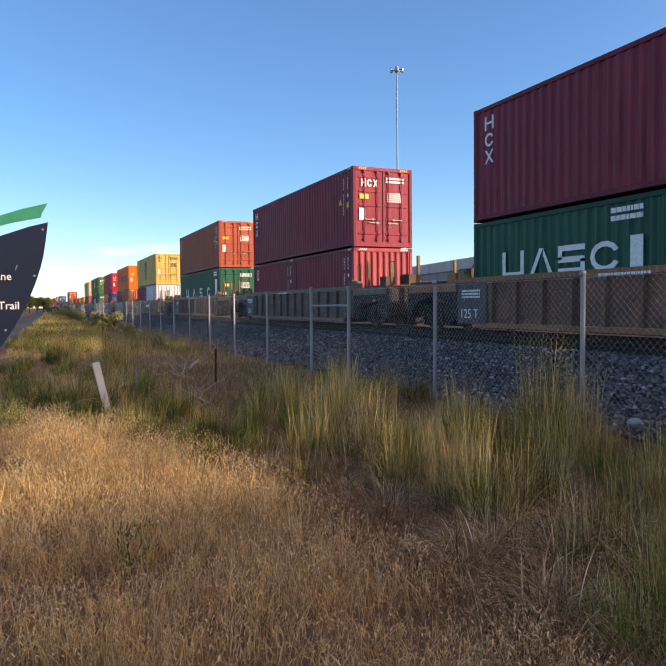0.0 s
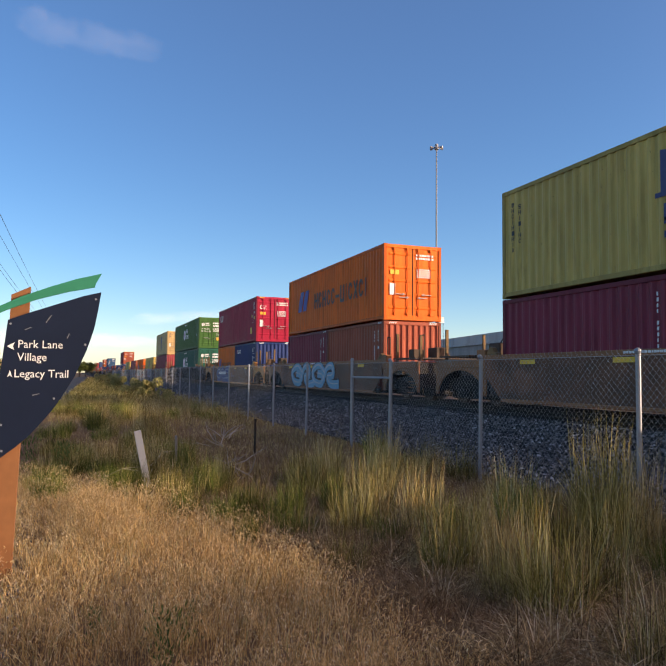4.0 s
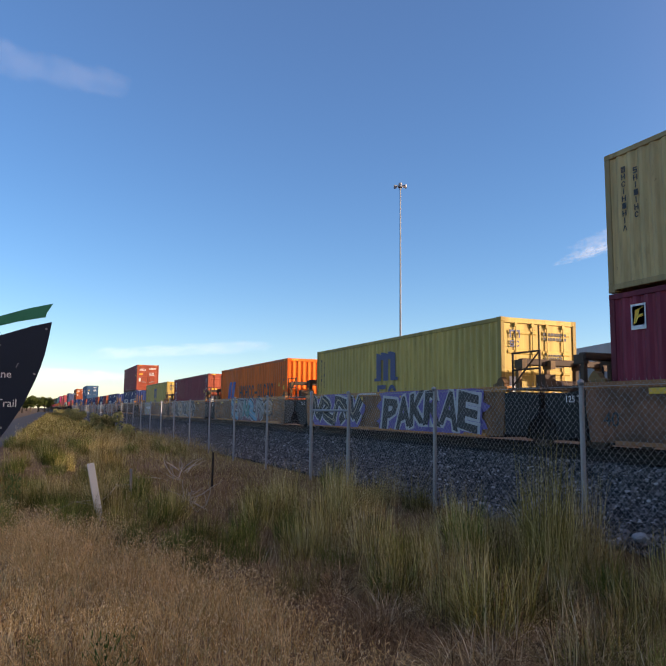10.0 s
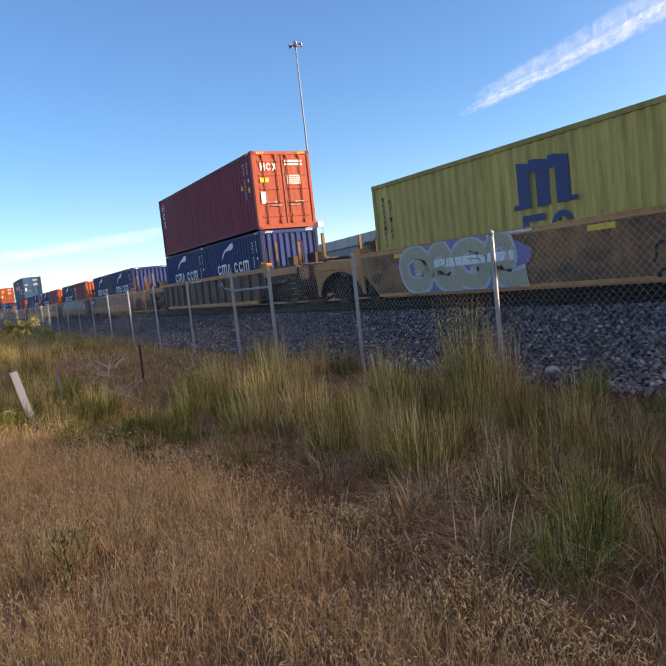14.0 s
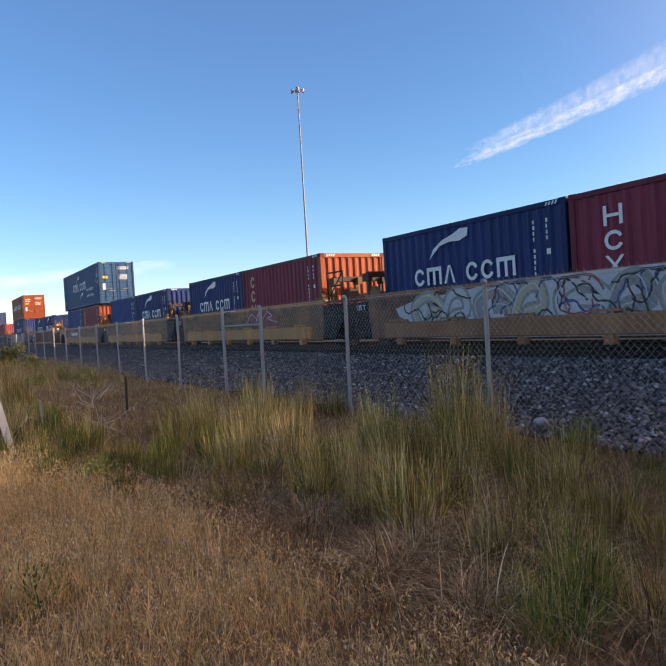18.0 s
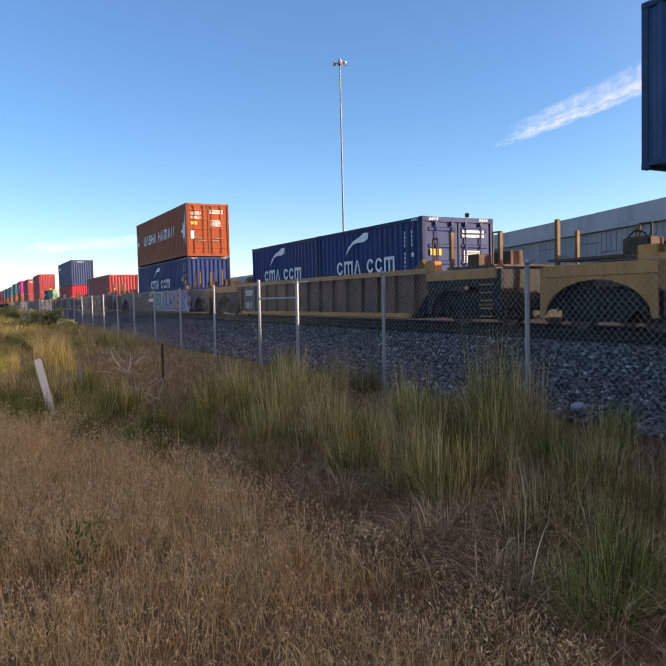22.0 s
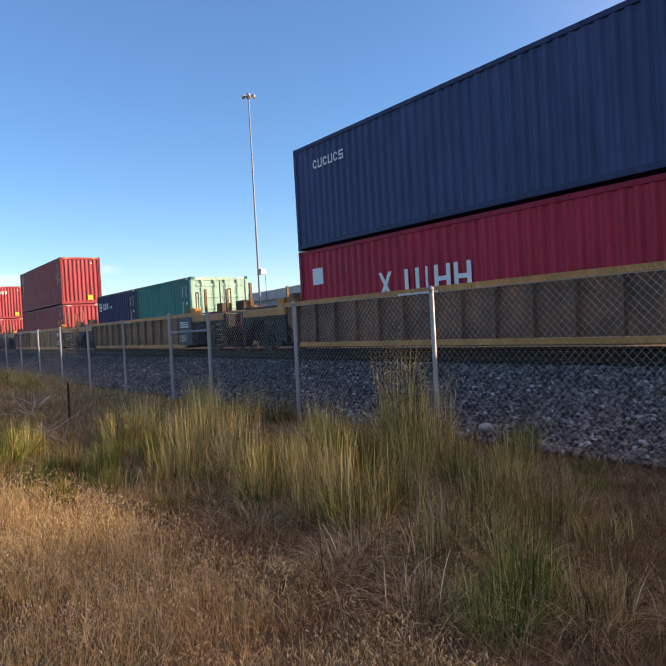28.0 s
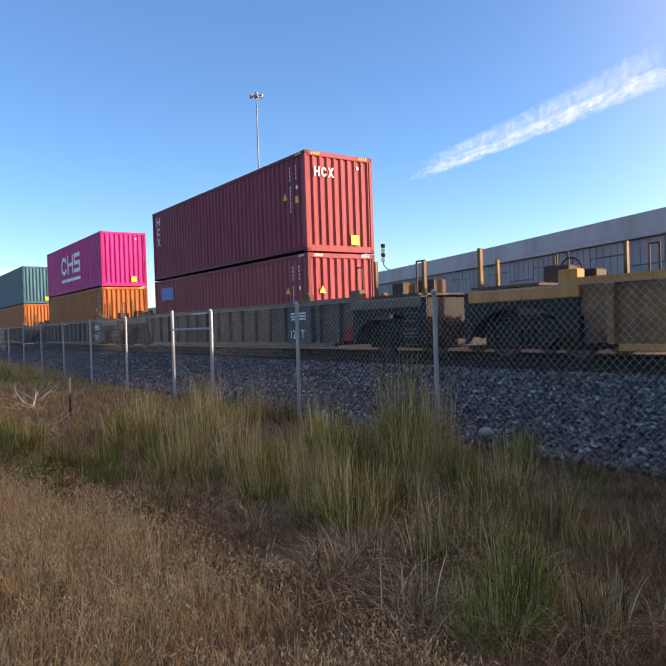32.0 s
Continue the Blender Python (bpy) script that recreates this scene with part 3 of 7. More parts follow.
    for end, half, ext in ((0, half_front, ext_f), (1, half_rear, ext_r)):
        m = Matrix.Identity(4) if end == 0 else Matrix.Translation((0, length, 0)) @ Matrix.Rotation(math.pi, 4, "Z")
        art = half < 2.5
        tip = half - (0.12 if art else 0.75)
        bm = box_bm(-HALF + 0.2, HALF - 0.2, -ext - 0.02, -ext + 0.08, 0.5, top - 0.13)
        p = part("bulkhead", bm, paint(WELL_DARK, 0.9, 0.6), root)
        p.matrix_basis = m
        p = part("underframe", box_bm(-0.92, 0.92, -half + (0.05 if art else 0.65), -ext - 0.03, 0.36, 0.97, 0.03), STEEL_DARK, root, "black oily underframe")
        p.matrix_basis = m
        bm = bmesh.new()
        add_box(bm, -0.45, 0.45, -tip, -ext, 0.98, 1.32)
        add_box(bm, -HALF + 0.08, HALF - 0.08, -ext - (tip - ext) * 0.62, -ext, 1.30, 1.40)
        for x in (-HALF + 0.12, HALF - 0.22):
            add_box(bm, x, x + 0.1, -ext - (tip - ext) * 0.55, -ext, 1.06, 1.3)
        p = part("end_platform", bm, paint((0.10, 0.065, 0.045), 1.3, 0.65, 0.0, 0.9), root, "rusty end platform")
        p.matrix_basis = m
        if not art:
            # the arched side over the truck, rails, brake gear and coupler
            for s in (1, -1):
                bm = bmesh.new()
                yt = -(half - 1.95)
                arc = [(yt + 1.25 * math.cos(a), 0.48 + 0.72 * math.sin(a)) for a in [math.pi * k / 10 for k in range(11)]]
                lift = [(u, v) for u, v in arc]
                out = lift + [(arc[-1][0] - 0.12, 0.48), (arc[-1][0] - 0.12, top - 0.12), (arc[0][0] + 0.12, top - 0.12), (arc[0][0] + 0.12, 0.48)]
                add_plate(bm, out[::-1], 0.04, lambda u, v, d: Vector((-HALF + 0.1 - d, u, v)))
                p = part("truck_arch", bm, edge if style != "rib" else STEEL_DARK, root)
                p.matrix_basis = m @ (Matrix.Identity(4) if s == 1 else Matrix.Diagonal((-1, 1, 1, 1)))
            for x in (-HALF + 0.02, HALF - 0.22):
                p = part("end_beam", box_bm(x, x + 0.2, -half + 0.72, -ext, top - 0.34, top - 0.1, 0.015), edge, root)
                p.matrix_basis = m
                p = part("corner_block", box_bm(x - 0.04, x + 0.2, -ext - 0.42, -ext - 0.02, top - 0.12, top + 0.16, 0.02), edge, root, "painted guide block")
                p.matrix_basis = m
            if not far:
                p = part("end_sill", box_bm(-HALF + 0.12, HALF - 0.12, -half + 0.60, -half + 0.71, 0.62, top - 0.14, 0.015), STEEL_DARK, root, "black oily end sill")
                p.matrix_basis = m
            for x in (() if far else (-0.9, 0.55)):
                bm = bmesh.new()
                add_tube(bm, (x, -half + 0.58, 1.0), (x * 0.9, -half + 0.3, 0.62), 0.03, 6)
                add_tube(bm, (x * 0.9, -half + 0.3, 0.62), (x * 0.7, -half + 0.05, 0.58), 0.03, 6)
                p = part("air_hose", bm, RUBBER, root, "black rubber air hose")
                p.matrix_basis = m
            bm = bmesh.new()
            add_box(bm, -0.16, 0.16, -half + 0.05, -tip, 0.72, 1.0)
            add_box(bm, -0.22, 0.22, -half - 0.06, -half + 0.16, 0.68, 1.04)
            p = part("coupler", bm, STEEL_DARK, root)
            p.matrix_basis = m
            if not far:
                worn = paint((0.26, 0.15, 0.06), 1.2, 0.6, 0.0, 0.9)
                rusty = paint((0.12, 0.075, 0.05), 1.3, 0.65, 0.0, 0.9)
                for x, y, hh in ((-1.22, ext + 0.75, 1.0), (-1.22, tip - 0.1, 0.86), (1.22, tip - 0.1, 0.95)):
                    bm = bmesh.new()
                    add_box(bm, x - 0.04, x + 0.04, -y - 0.04, -y + 0.04, 1.38, 1.5 + hh)
                    add_box(bm, x - 0.07, x + 0.07, -y - 0.07, -y + 0.07, 1.38, 1.5)
                    p = part("post", bm, worn, root, "worn yellow steel post")
                    p.matrix_basis = m
                for x, y, w in ((-0.95, tip - 0.35, 0.3), (-1.3, ext + 0.3, 0.22)):
                    bm = bmesh.new()
                    for a, b in (((x, -y, 1.4), (x, -y, 2.4)), ((x, -y, 2.4), (x, -y + w, 2.4)), ((x, -y + w, 2.4), (x, -y + w, 1.4))):
                        add_tube(bm, a, b, 0.022, 6)
                    p = part("handrail", bm, rusty, root, "rusty steel grab rail")
                    p.matrix_basis = m
                bm = box_bm(-HALF + 0.05, HALF - 0.05, -tip + 0.05, -ext - 0.85, 1.585, 1.63)
                p = part("walkway", bm, rusty, root, "rusty steel grating")
                p.matrix_basis = m
                for x, y0_, y1_, z1 in ((-0.9, ext + 0.95, ext + 1.35, 1.95), (-0.2, ext + 1.1, ext + 1.7, 2.02)):
                    p = part("equipment_box", box_bm(x, x + 0.45, -y1_, -y0_, 1.63, z1, 0.03), rusty, root, "rusty brake gear")
                    p.matrix_basis = m
                bm = bmesh.new()
                add_tube(bm, (-1.05, -half + 1.0, 0.72), (-1.05, -half + 2.2, 0.70), 0.10, 8)
                add_tube(bm, (-1.25, -half + 0.7, 1.0), (-1.2, -half + 0.7, 0.45), 0.02, 5)
                p = part("air_tank", bm, worn, root, "small dusty air tank")
                p.matrix_basis = m
                if end == 1:
                    bm = bmesh.new()
                    c = Vector((-0.55, -tip * 0.8, 1.95))
                    for k in range(16):
                        a, b = k * math.tau / 16, (k + 1) * math.tau / 16
                        add_tube(bm, c + Vector((0, 0.27 * math.cos(a), 0.27 * math.sin(a))), c + Vector((0, 0.27 * math.cos(b), 0.27 * math.sin(b))), 0.018, 5)
                    for k in range(5):
                        a = k * math.tau / 5
                        add_tube(bm, c, c + Vector((0, 0.27 * math.cos(a), 0.27 * math.sin(a))), 0.012, 5)
                    add_box(bm, c.x + 0.03, c.x + 0.25, c.y - 0.16, c.y + 0.16, 1.4, 2.05)
                    p = part("brake_wheel", bm, STEEL_DARK, root, "brake wheel and gearbox")
                    p.matrix_basis = m
                for k in range(5):
                    bm = box_bm(-HALF + 0.0, -HALF + 0.02, -tip * 0.98, -tip * 0.98 + 0.42, 0.45 + 0.18 * k, 0.475 + 0.18 * k)
                    p = part("ladder_rung", bm, edge, root)
                    p.matrix_basis = m
            truck(root, -(half - 1.95) if end == 0 else length + half - 1.95)
        elif (end == 1 and rear_truck):
            truck(root, length + half)
            if not far:
                bm = bmesh.new()
                for x in (-1.1, 1.0):
                    add_tube(bm, (x, -half * 0.6, 1.3), (x, -half * 0.6, 2.0), 0.025, 6)
                    add_tube(bm, (x, -half * 0.25, 1.3), (x, -half * 0.25, 1.95), 0.025, 6)
                add_tube(bm, (-1.1, -half * 0.6, 1.9), (-1.1, -half * 0.25, 1.9), 0.022, 6)
                add_tube(bm, (-0.5, -half, 1.35), (0.5, -half, 1.35), 0.1, 8)
                p = part("handrail", bm, STEEL_DARK, root, "dark steel grab rails")
                p.matrix_basis = m
        if not far:
            for s in (-1, 1):
                bm = bmesh.new()
                add_plate(bm, [(0.10, 0), (-0.34, 0), (-0.36, 0.09), (-0.22, 0.24), (-0.10, 0.20), (-0.04, 0.10), (0.10, 0.06)], 0.14, lambda u, v, d: Vector((s * (HALF - 0.06) - s * d, u - 0.05, top + v - 0.01)))
                bmesh.ops.recalc_face_normals(bm, faces=bm.faces[:])
                p = part("guide_ear", bm, paint((0.36, 0.19, 0.07), 1.2, 0.6, 0.0, 0.9), root, "rusty yellow corner guide")
                p.matrix_basis = m
        if art and not far and (end == 1 or style != "rib"):
            worn_art, rusty_art = paint((0.30, 0.17, 0.07), 1.2, 0.6, 0.0, 0.9), paint((0.10, 0.065, 0.045), 1.3, 0.65, 0.0, 0.9)
            p = part("walkway", box_bm(-HALF + 0.06, HALF - 0.06, -half + 0.12, -ext - 0.1, top - 0.1, top - 0.05), rusty_art, root, "rusty steel grating")
            p.matrix_basis = m
            for x in (-1.3, -0.45, 0.45, 1.2):
                bm = bmesh.new()
                y_ = -ext - 0.32
                add_box(bm, x - 0.05, x + 0.05, y_ - 0.05, y_ + 0.05, top - 0.05, top + 0.62)
                add_box(bm, x - 0.07, x + 0.07, y_ - 0.22, y_ + 0.07, top + 0.42, top + 0.62)
                p = part("bracket", bm, worn_art if x < 0 else rusty_art, root, "worn steel guide bracket")
                p.matrix_basis = m
            bm = bmesh.new()
            for z in (top + 0.38, top + 0.78):
                add_tube(bm, (-1.38, -ext - 0.2, z), (-1.38, -half + 0.16, z), 0.024, 6)
            for y_ in (-ext - 0.2, -half + 0.16):
                add_tube(bm, (-1.38, y_, top - 0.05), (-1.38, y_, top + 0.8), 0.026, 6)
            add_tube(bm, (-1.38, -ext - 0.2, top), (-1.38, -half + 0.16, top + 0.78), 0.02, 6)
            p = part("side_rail", bm, rusty_art, root, "rusty steel hand rail")
            p.matrix_basis = m
            p = part("cross_beam", box_bm(-1.25, 1.25, -ext - 0.42, -ext - 0.22, top + 0.5, top + 0.66, 0.02), rusty_art, root, "rusty cross beam")
            p.matrix_basis = m
            bm = bmesh.new()
            add_tube(bm, (-0.9, -half * 0.7, top + 0.02), (0.5, -half * 0.7, top + 0.02), 0.11, 10)
            add_box(bm, -1.05, -0.75, -half * 0.7 - 0.16, -half * 0.7 + 0.16, top - 0.05, top + 0.26)
            p = part("brake_cylinder", bm, rusty_art, root, "rusty brake cylinder")
            p.matrix_basis = m
        if art:
            for s in (-1, 1):
                bm = bmesh.new()
                far_y = -half + 0.1
                out = [(-ext, 0.46), (-ext, top - 0.16), (far_y, top - 0.22), (far_y, 0.98), (far_y + 0.35, 0.72), (far_y + 0.45, 0.46)]
                add_plate(bm, out, 0.05, lambda u, v, d: Vector((s * (HALF - 0.02) - s * d, u, v)))
                bmesh.ops.recalc_face_normals(bm, faces=bm.faces[:])
                p = part("end_panel", bm, STEEL_DARK, root, "black steel end panel")
                p.matrix_basis = m
    MOVERS.append(root)
    return root


# ---- what the train carries ----
SWOOSH = [(0.0, 0.0), (0.18, 0.25), (0.5, 0.42), (0.9, 0.52), (1.15, 0.62), (1.42, 0.6), (1.38, 0.42), (1.1, 0.34), (0.75, 0.36), (0.42, 0.3), (0.16, 0.12)]
STAR = [(0.0, 0.75), (0.38, 0.86), (0.42, 1.25), (0.66, 1.05), (0.86, 1.85), (0.86, 0.0), (0.7, 0.5), (0.42, 0.3), (0.42, 0.62)]
HEX = [(0.5, 0.0), (1.0, 0.28), (1.0, 0.92), (0.5, 1.2), (0.0, 0.92), (0.0, 0.28)]
COLORS = dict(
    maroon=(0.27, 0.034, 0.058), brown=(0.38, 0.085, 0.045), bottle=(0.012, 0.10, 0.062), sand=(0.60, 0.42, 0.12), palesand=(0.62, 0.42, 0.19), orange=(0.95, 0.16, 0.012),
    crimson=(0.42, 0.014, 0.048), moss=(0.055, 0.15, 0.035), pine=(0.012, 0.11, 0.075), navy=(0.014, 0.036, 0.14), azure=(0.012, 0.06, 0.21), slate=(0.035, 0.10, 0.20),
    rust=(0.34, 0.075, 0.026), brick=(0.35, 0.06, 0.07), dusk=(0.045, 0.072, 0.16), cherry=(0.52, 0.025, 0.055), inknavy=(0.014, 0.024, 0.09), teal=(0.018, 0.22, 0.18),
    magenta=(0.62, 0.03, 0.22), amber=(0.42, 0.12, 0.03), white=(0.58, 0.60, 0.60), petrol=(0.05, 0.15, 0.19), palegreen=(0.33, 0.55, 0.45))
WORDS = dict(maroon="maroon", brown="reddish brown", bottle="dark green", sand="mustard yellow", palesand="pale yellow", orange="bright orange", crimson="crimson", moss="moss green",
             pine="blue-green", navy="navy blue", azure="bright blue", slate="dark slate-blue", rust="rust orange", brick="brick red", dusk="dark grey-blue", cherry="cherry red",
             inknavy="deep navy", teal="teal", magenta="hot pink", amber="brownish orange", white="white", petrol="grey-teal", palegreen="pale green")


def load(kind, front_y, z, length, height, front="wall", marks="", end=None, where="in a well car"):
    """A container on the train, at its place at the start of the clip."""
    size = {12.19: "forty-foot", 6.06: "twenty-foot", 16.15: "fifty-three-foot", 13.72: "forty-five-foot"}[length]
    label = "%s corrugated %s shipping container %s" % (WORDS[kind], size, where)
    c = shipping_container(pose(MID_X, front_y, z), length, height, COLORS[kind], front, label, sunlit_end_color=COLORS.get(end))
    for mark in marks.split():
        MARKS[mark](c, length, height)
    MOVERS.append(c)
    return c


def swooshed(c, length, h, y=4.75, w=0.43, tall=0.42, zf=1.2):
    span = 3.4
    if length > 10:
        y, tall, zf, span = 8.46, 0.52, 1.3, 4.62
    logo(c, "ring comb peak . ring ring comb", on_side(y, zf), tall, w, span=span)
    sticker(c, on_side(y - (0.6 if length < 10 else 0.92), zf + tall + 0.18), SWOOSH, WHITE_MARK, "white swoosh", "swoosh")


def stacked(c, length, h):
    p = on_side(6.82, h - 1.40)
    bm = bmesh.new()
    for u in (0.0, 0.5, 1.0):
        add_plate(bm, [(u, 0), (u + 0.34, 0), (u + 0.34, 0.88), (u, 0.95)], 0.003, p)
    add_plate(bm, [(0.34, 0.7), (0.5, 0.7), (0.5, 0.95), (0.34, 0.95)], 0.003, p)
    add_plate(bm, [(0.84, 0.7), (1.0, 0.7), (1.0, 0.95), (0.84, 0.95)], 0.003, p)
    add_plate(bm, [(1.34, 0), (1.5, 0), (1.5, 0.1), (1.34, 0.1)], 0.003, p)
    add_plate(bm, [(-0.14, 0.0), (0, 0.0), (0, 0.1), (-0.14, 0.1)], 0.003, p)
    part("logo", bm, NAVY_MARK, c, "dark blue logo shape")
    logo(c, "steps ring", on_side(6.75, h - 2.22), 0.68, 0.6, NAVY_MARK)
    logo(c, "comb", on_end(-0.95, h - 0.52), 0.2, 0.24, NAVY_MARK)
    logo(c, "steps ring", on_end(-0.95, h - 0.75), 0.16, 0.14, NAVY_MARK)
    column_logo(c, "comb gate ring bar gate block gate bar peak", 11.75, h - 0.35, 0.12, 0.1, BLACK_MARK)
    column_logo(c, "steps gate bar block bar gate ring", 11.45, h - 0.45, 0.12, 0.1, BLACK_MARK)


def blades(c, length, h):
    blue = flat_paint("blue_marking", (0.02, 0.05, 0.30))
    for k in range(2):
        u = 0.76 * k
        sticker(c, on_side(10.5, 1.1), [(u, 0), (u + 0.55, 0), (u + 0.95, 1.0), (u + 0.45, 1.0), (u + 0.2, 0.6)], blue, "slanted blue blade", "logo")
    logo(c, "gate ring gate ring ring dash pair bar ring cross ring bar", on_side(7.95, 1.08), 0.74, 0.46, BLACK_MARK, span=6.35)


def blades20(c, length, h):
    blue = flat_paint("blue_marking", (0.02, 0.05, 0.30))
    for k in range(2):
        sticker(c, on_side(5.6, 1.0), [(0.42 * k, 0), (0.42 * k + 0.34, 0), (0.42 * k + 0.42, 0.7), (0.42 * k + 0.18, 0.7)], blue, "slanted blue blade", "logo")
    logo(c, "gate peak ring peak ring . pair pair ring pair", on_side(4.5, 1.0), 0.4, 0.28, BLACK_MARK)


def disc_mark(c, length, h):
    sticker(c, on_side(9.4, 1.05), [(u * 1.2, v * 0.95) for u, v in HEX], WHITE_MARK, "white hexagon badge", "badge")
    bm = bmesh.new()
    for u in (0.36, 0.72):
        add_plate(bm, [(u, 0.25), (u + 0.13, 0.25), (u + 0.13, 0.9), (u, 0.9)], 0.006, on_side(9.4, 1.05))
    add_plate(bm, [(0.49, 0.5), (0.72, 0.5), (0.72, 0.63), (0.49, 0.63)], 0.006, on_side(9.4, 1.05))
    part("badge_marking", bm, flat_paint("magenta_marking", (0.45, 0.03, 0.16)), c, "magenta bars")
    logo(c, "gate pair ring", on_side(7.75, 1.75), 0.42, 0.34)
    logo(c, "ring bar ring pair ring", on_side(7.85, 1.15), 0.42, 0.3)
    for y in (2.05, 14.05):
        bm = box_bm(-WIDE / 2 - 0.006, -WIDE / 2 + 0.05, y - 0.08, y + 0.08, 0.16, h - 0.11, 0.01)
        part("lifting_post", bm, paint(COLORS["moss"] if h and c["label"].startswith("moss") else COLORS["pine"], 0.4), c)
    side_text(c, "53", 14.9, 1.1, 0.3)
    side_text(c, "53", 1.45, 1.2, 0.3)
    side_text(c, "WARNING HIGH CUBE", 8.7, h - 0.34, 0.16)
    sticker(c, on_end(-0.95, h - 0.85), [(u * 0.28, v * 0.28) for u, v in HEX], WHITE_MARK, "white hexagon badge", "badge")
    rows_of_bars(c, on_end(-0.6, h - 0.62), 2, 0.4, 0.1, seed=9)
    end_text(c, "WARNING", -0.98, h - 1.15, 0.17)
    end_text(c, "HIGH CUBE", -0.98, h - 1.36, 0.17)
    rows_of_bars(c, on_end(0.12, h - 0.62), 2, 0.7, 0.15, seed=10)
    rows_of_bars(c, on_end(0.12, h - 1.05), 4, 0.75, 0.06, seed=11)
    sticker(c, on_end(0.45, 0.75), [(0, 0), (0.42, 0), (0.42, 0.3), (0, 0.3)], YELLOW_MARK, "yellow caution sticker")
    end_text(c, "53", 0.45, 1.2, 0.26)


def side_text(c, words, y, z, size, material=None):
    bm = text_bm(words, size)
    bmesh.ops.transform(bm, verts=bm.verts, matrix=Matrix.Translation((-WIDE / 2 - 0.004, y, z)) @ Matrix(((0, 0, -1, 0), (-1, 0, 0, 0), (0, 1, 0, 0), (0, 0, 0, 1))))
    return part("lettering", bm, material or WHITE_MARK, c)


def end_text(c, words, x, z, size, material=None):
    bm = text_bm(words, size)
    bmesh.ops.transform(bm, verts=bm.verts, matrix=Matrix.Translation((x, -0.006, z)) @ Matrix(((1, 0, 0, 0), (0, 0, -1, 0), (0, 1, 0, 0), (0, 0, 0, 1))))
    return part("lettering", bm, material or WHITE_MARK, c)


def bottle(c, length, h):
    ys = (9.95, 7.7, 5.5, 3.3) if length > 10 else (4.85, 3.85, 2.9, 1.95)
    for y, k in zip(ys, ("pair", "peak", "steps", "ring")):
        logo(c, k, on_side(y, 1.14), 0.62, 0.8)
    s = 1.0 if length > 10 else 0.62
    sticker(c, on_side(0.62 + 0.46 * s, 1.14), [(0, 0), (0.5 * s, 0), (0.5 * s, 1.08 * s), (0, 1.08 * s)], WHITE_MARK, "white data panel")
    rows_of_bars(c, on_side(0.58 + 0.45 * s, 1.14 + 0.82 * s), 3, 0.4 * s, 0.1 * s, BLACK_MARK, seed=5)
    rows_of_bars(c, on_side(1.4, h - 0.3), 2, 0.8, 0.1, seed=6)


def lowline(c, length, h):
    z = -3.07
    logo(c, "ring comb peak . ring ring comb", on_side(9.5, 4.38 + z), 0.6, 0.56, span=4.9)
    sticker(c, on_side(8.0, 5.05 + z), [(u * 0.8, v * 0.8) for u, v in SWOOSH], WHITE_MARK, "white swoosh", "swoosh")
    sticker(c, on_side(6.9, 3.75 + z), [(u * 0.9, v * 0.75) for u, v in SWOOSH], WHITE_MARK, "white swoosh", "swoosh")
    side_text(c, "eco container", 4.4, 4.2 + z, 0.42)
    side_text(c, "bamboo flooring", 4.26, 3.76 + z, 0.34)
    side_text(c, "45", 0.78, 4.98 + z, 0.42)
    sticker(c, on_side(13.2, 0.55), [(0, 0), (0.2, 0), (0.2, 0.3), (0, 0.3)], YELLOW_MARK, "yellow caution sticker")
    for y in (0.85, 12.7):
        part("lifting_post", box_bm(-WIDE / 2 - 0.006, -WIDE / 2 + 0.05, y - 0.07, y + 0.07, 0.16, h - 0.11, 0.01), paint(COLORS["slate"], 0.4), c)


def starred(c, length, h):
    z = -3.38
    logo(c, "pair peak steps gate peak . gate peak comb peak bar bar", on_side(10.05, 4.68 + z), 0.58, 0.5, gap=0.3, span=7.65)
    sticker(c, on_side(1.08, 4.05 + z), STAR, WHITE_MARK, "white splash star", "star")
    sticker(c, on_side(12.0, 4.4 + z), [(0.0, 0), (0.1, 0.35), (0.65, 0.5), (0.25, 0.65), (0.1, 1.05), (0, 1.2)], WHITE_MARK, "white splash star", "star")
    logo(c, "pair peak steps gate peak", on_end(-0.95, h - 0.62), 0.17, 0.1)
    logo(c, "gate peak comb peak bar bar", on_end(-0.95, h - 0.85), 0.15, 0.09)


def trio(c, length, h):
    logo(c, "ring peak bar", on_side(11.55, 1.95), 0.5, 0.36)
    logo(c, "ring peak bar", on_end(-0.98, h - 0.82), 0.28, 0.14)
    sticker(c, on_side(1.5, 0.55), [(0, 0), (0.4, 0), (0.4, 0.4), (0, 0.4)], YELLOW_MARK, "yellow caution sticker")


def columned(c, length, h):
    for k, kind in enumerate(("gate", "ring", "cross")):
        logo(c, kind, on_side(11.7, h - 0.62 - 0.42 * k), 0.34, 0.36)
    logo(c, "gate ring cross", on_end(-0.9, h - 0.72), 0.28, 0.2)


def columned20(c, length, h):
    column_logo(c, "gate ring cross", 5.3, h - 0.25, 0.36, 0.4)


def brick(c, length, h):
    column_logo(c, "gate pair bar gate ring pair", 11.4, h - 0.2, 0.2, 0.3)


def column_v(c, length, h):
    column_logo(c, "ring pair ring pair ring steps", 11.6, h - 0.2, 0.19, 0.2)


def column_h(c, length, h):
    logo(c, "ring pair ring pair ring steps", on_side(11.2, h - 0.75), 0.24, 0.2)
    logo(c, "ring pair ring pair ring steps", on_end(-0.5, h - 0.28), 0.14, 0.1)


def gilt(c, length, h):
    column_logo(c, "ring ring pair block", 5.3, h - 0.2, 0.42, 0.36, flat_paint("ochre_marking", (0.65, 0.45, 0.15)))


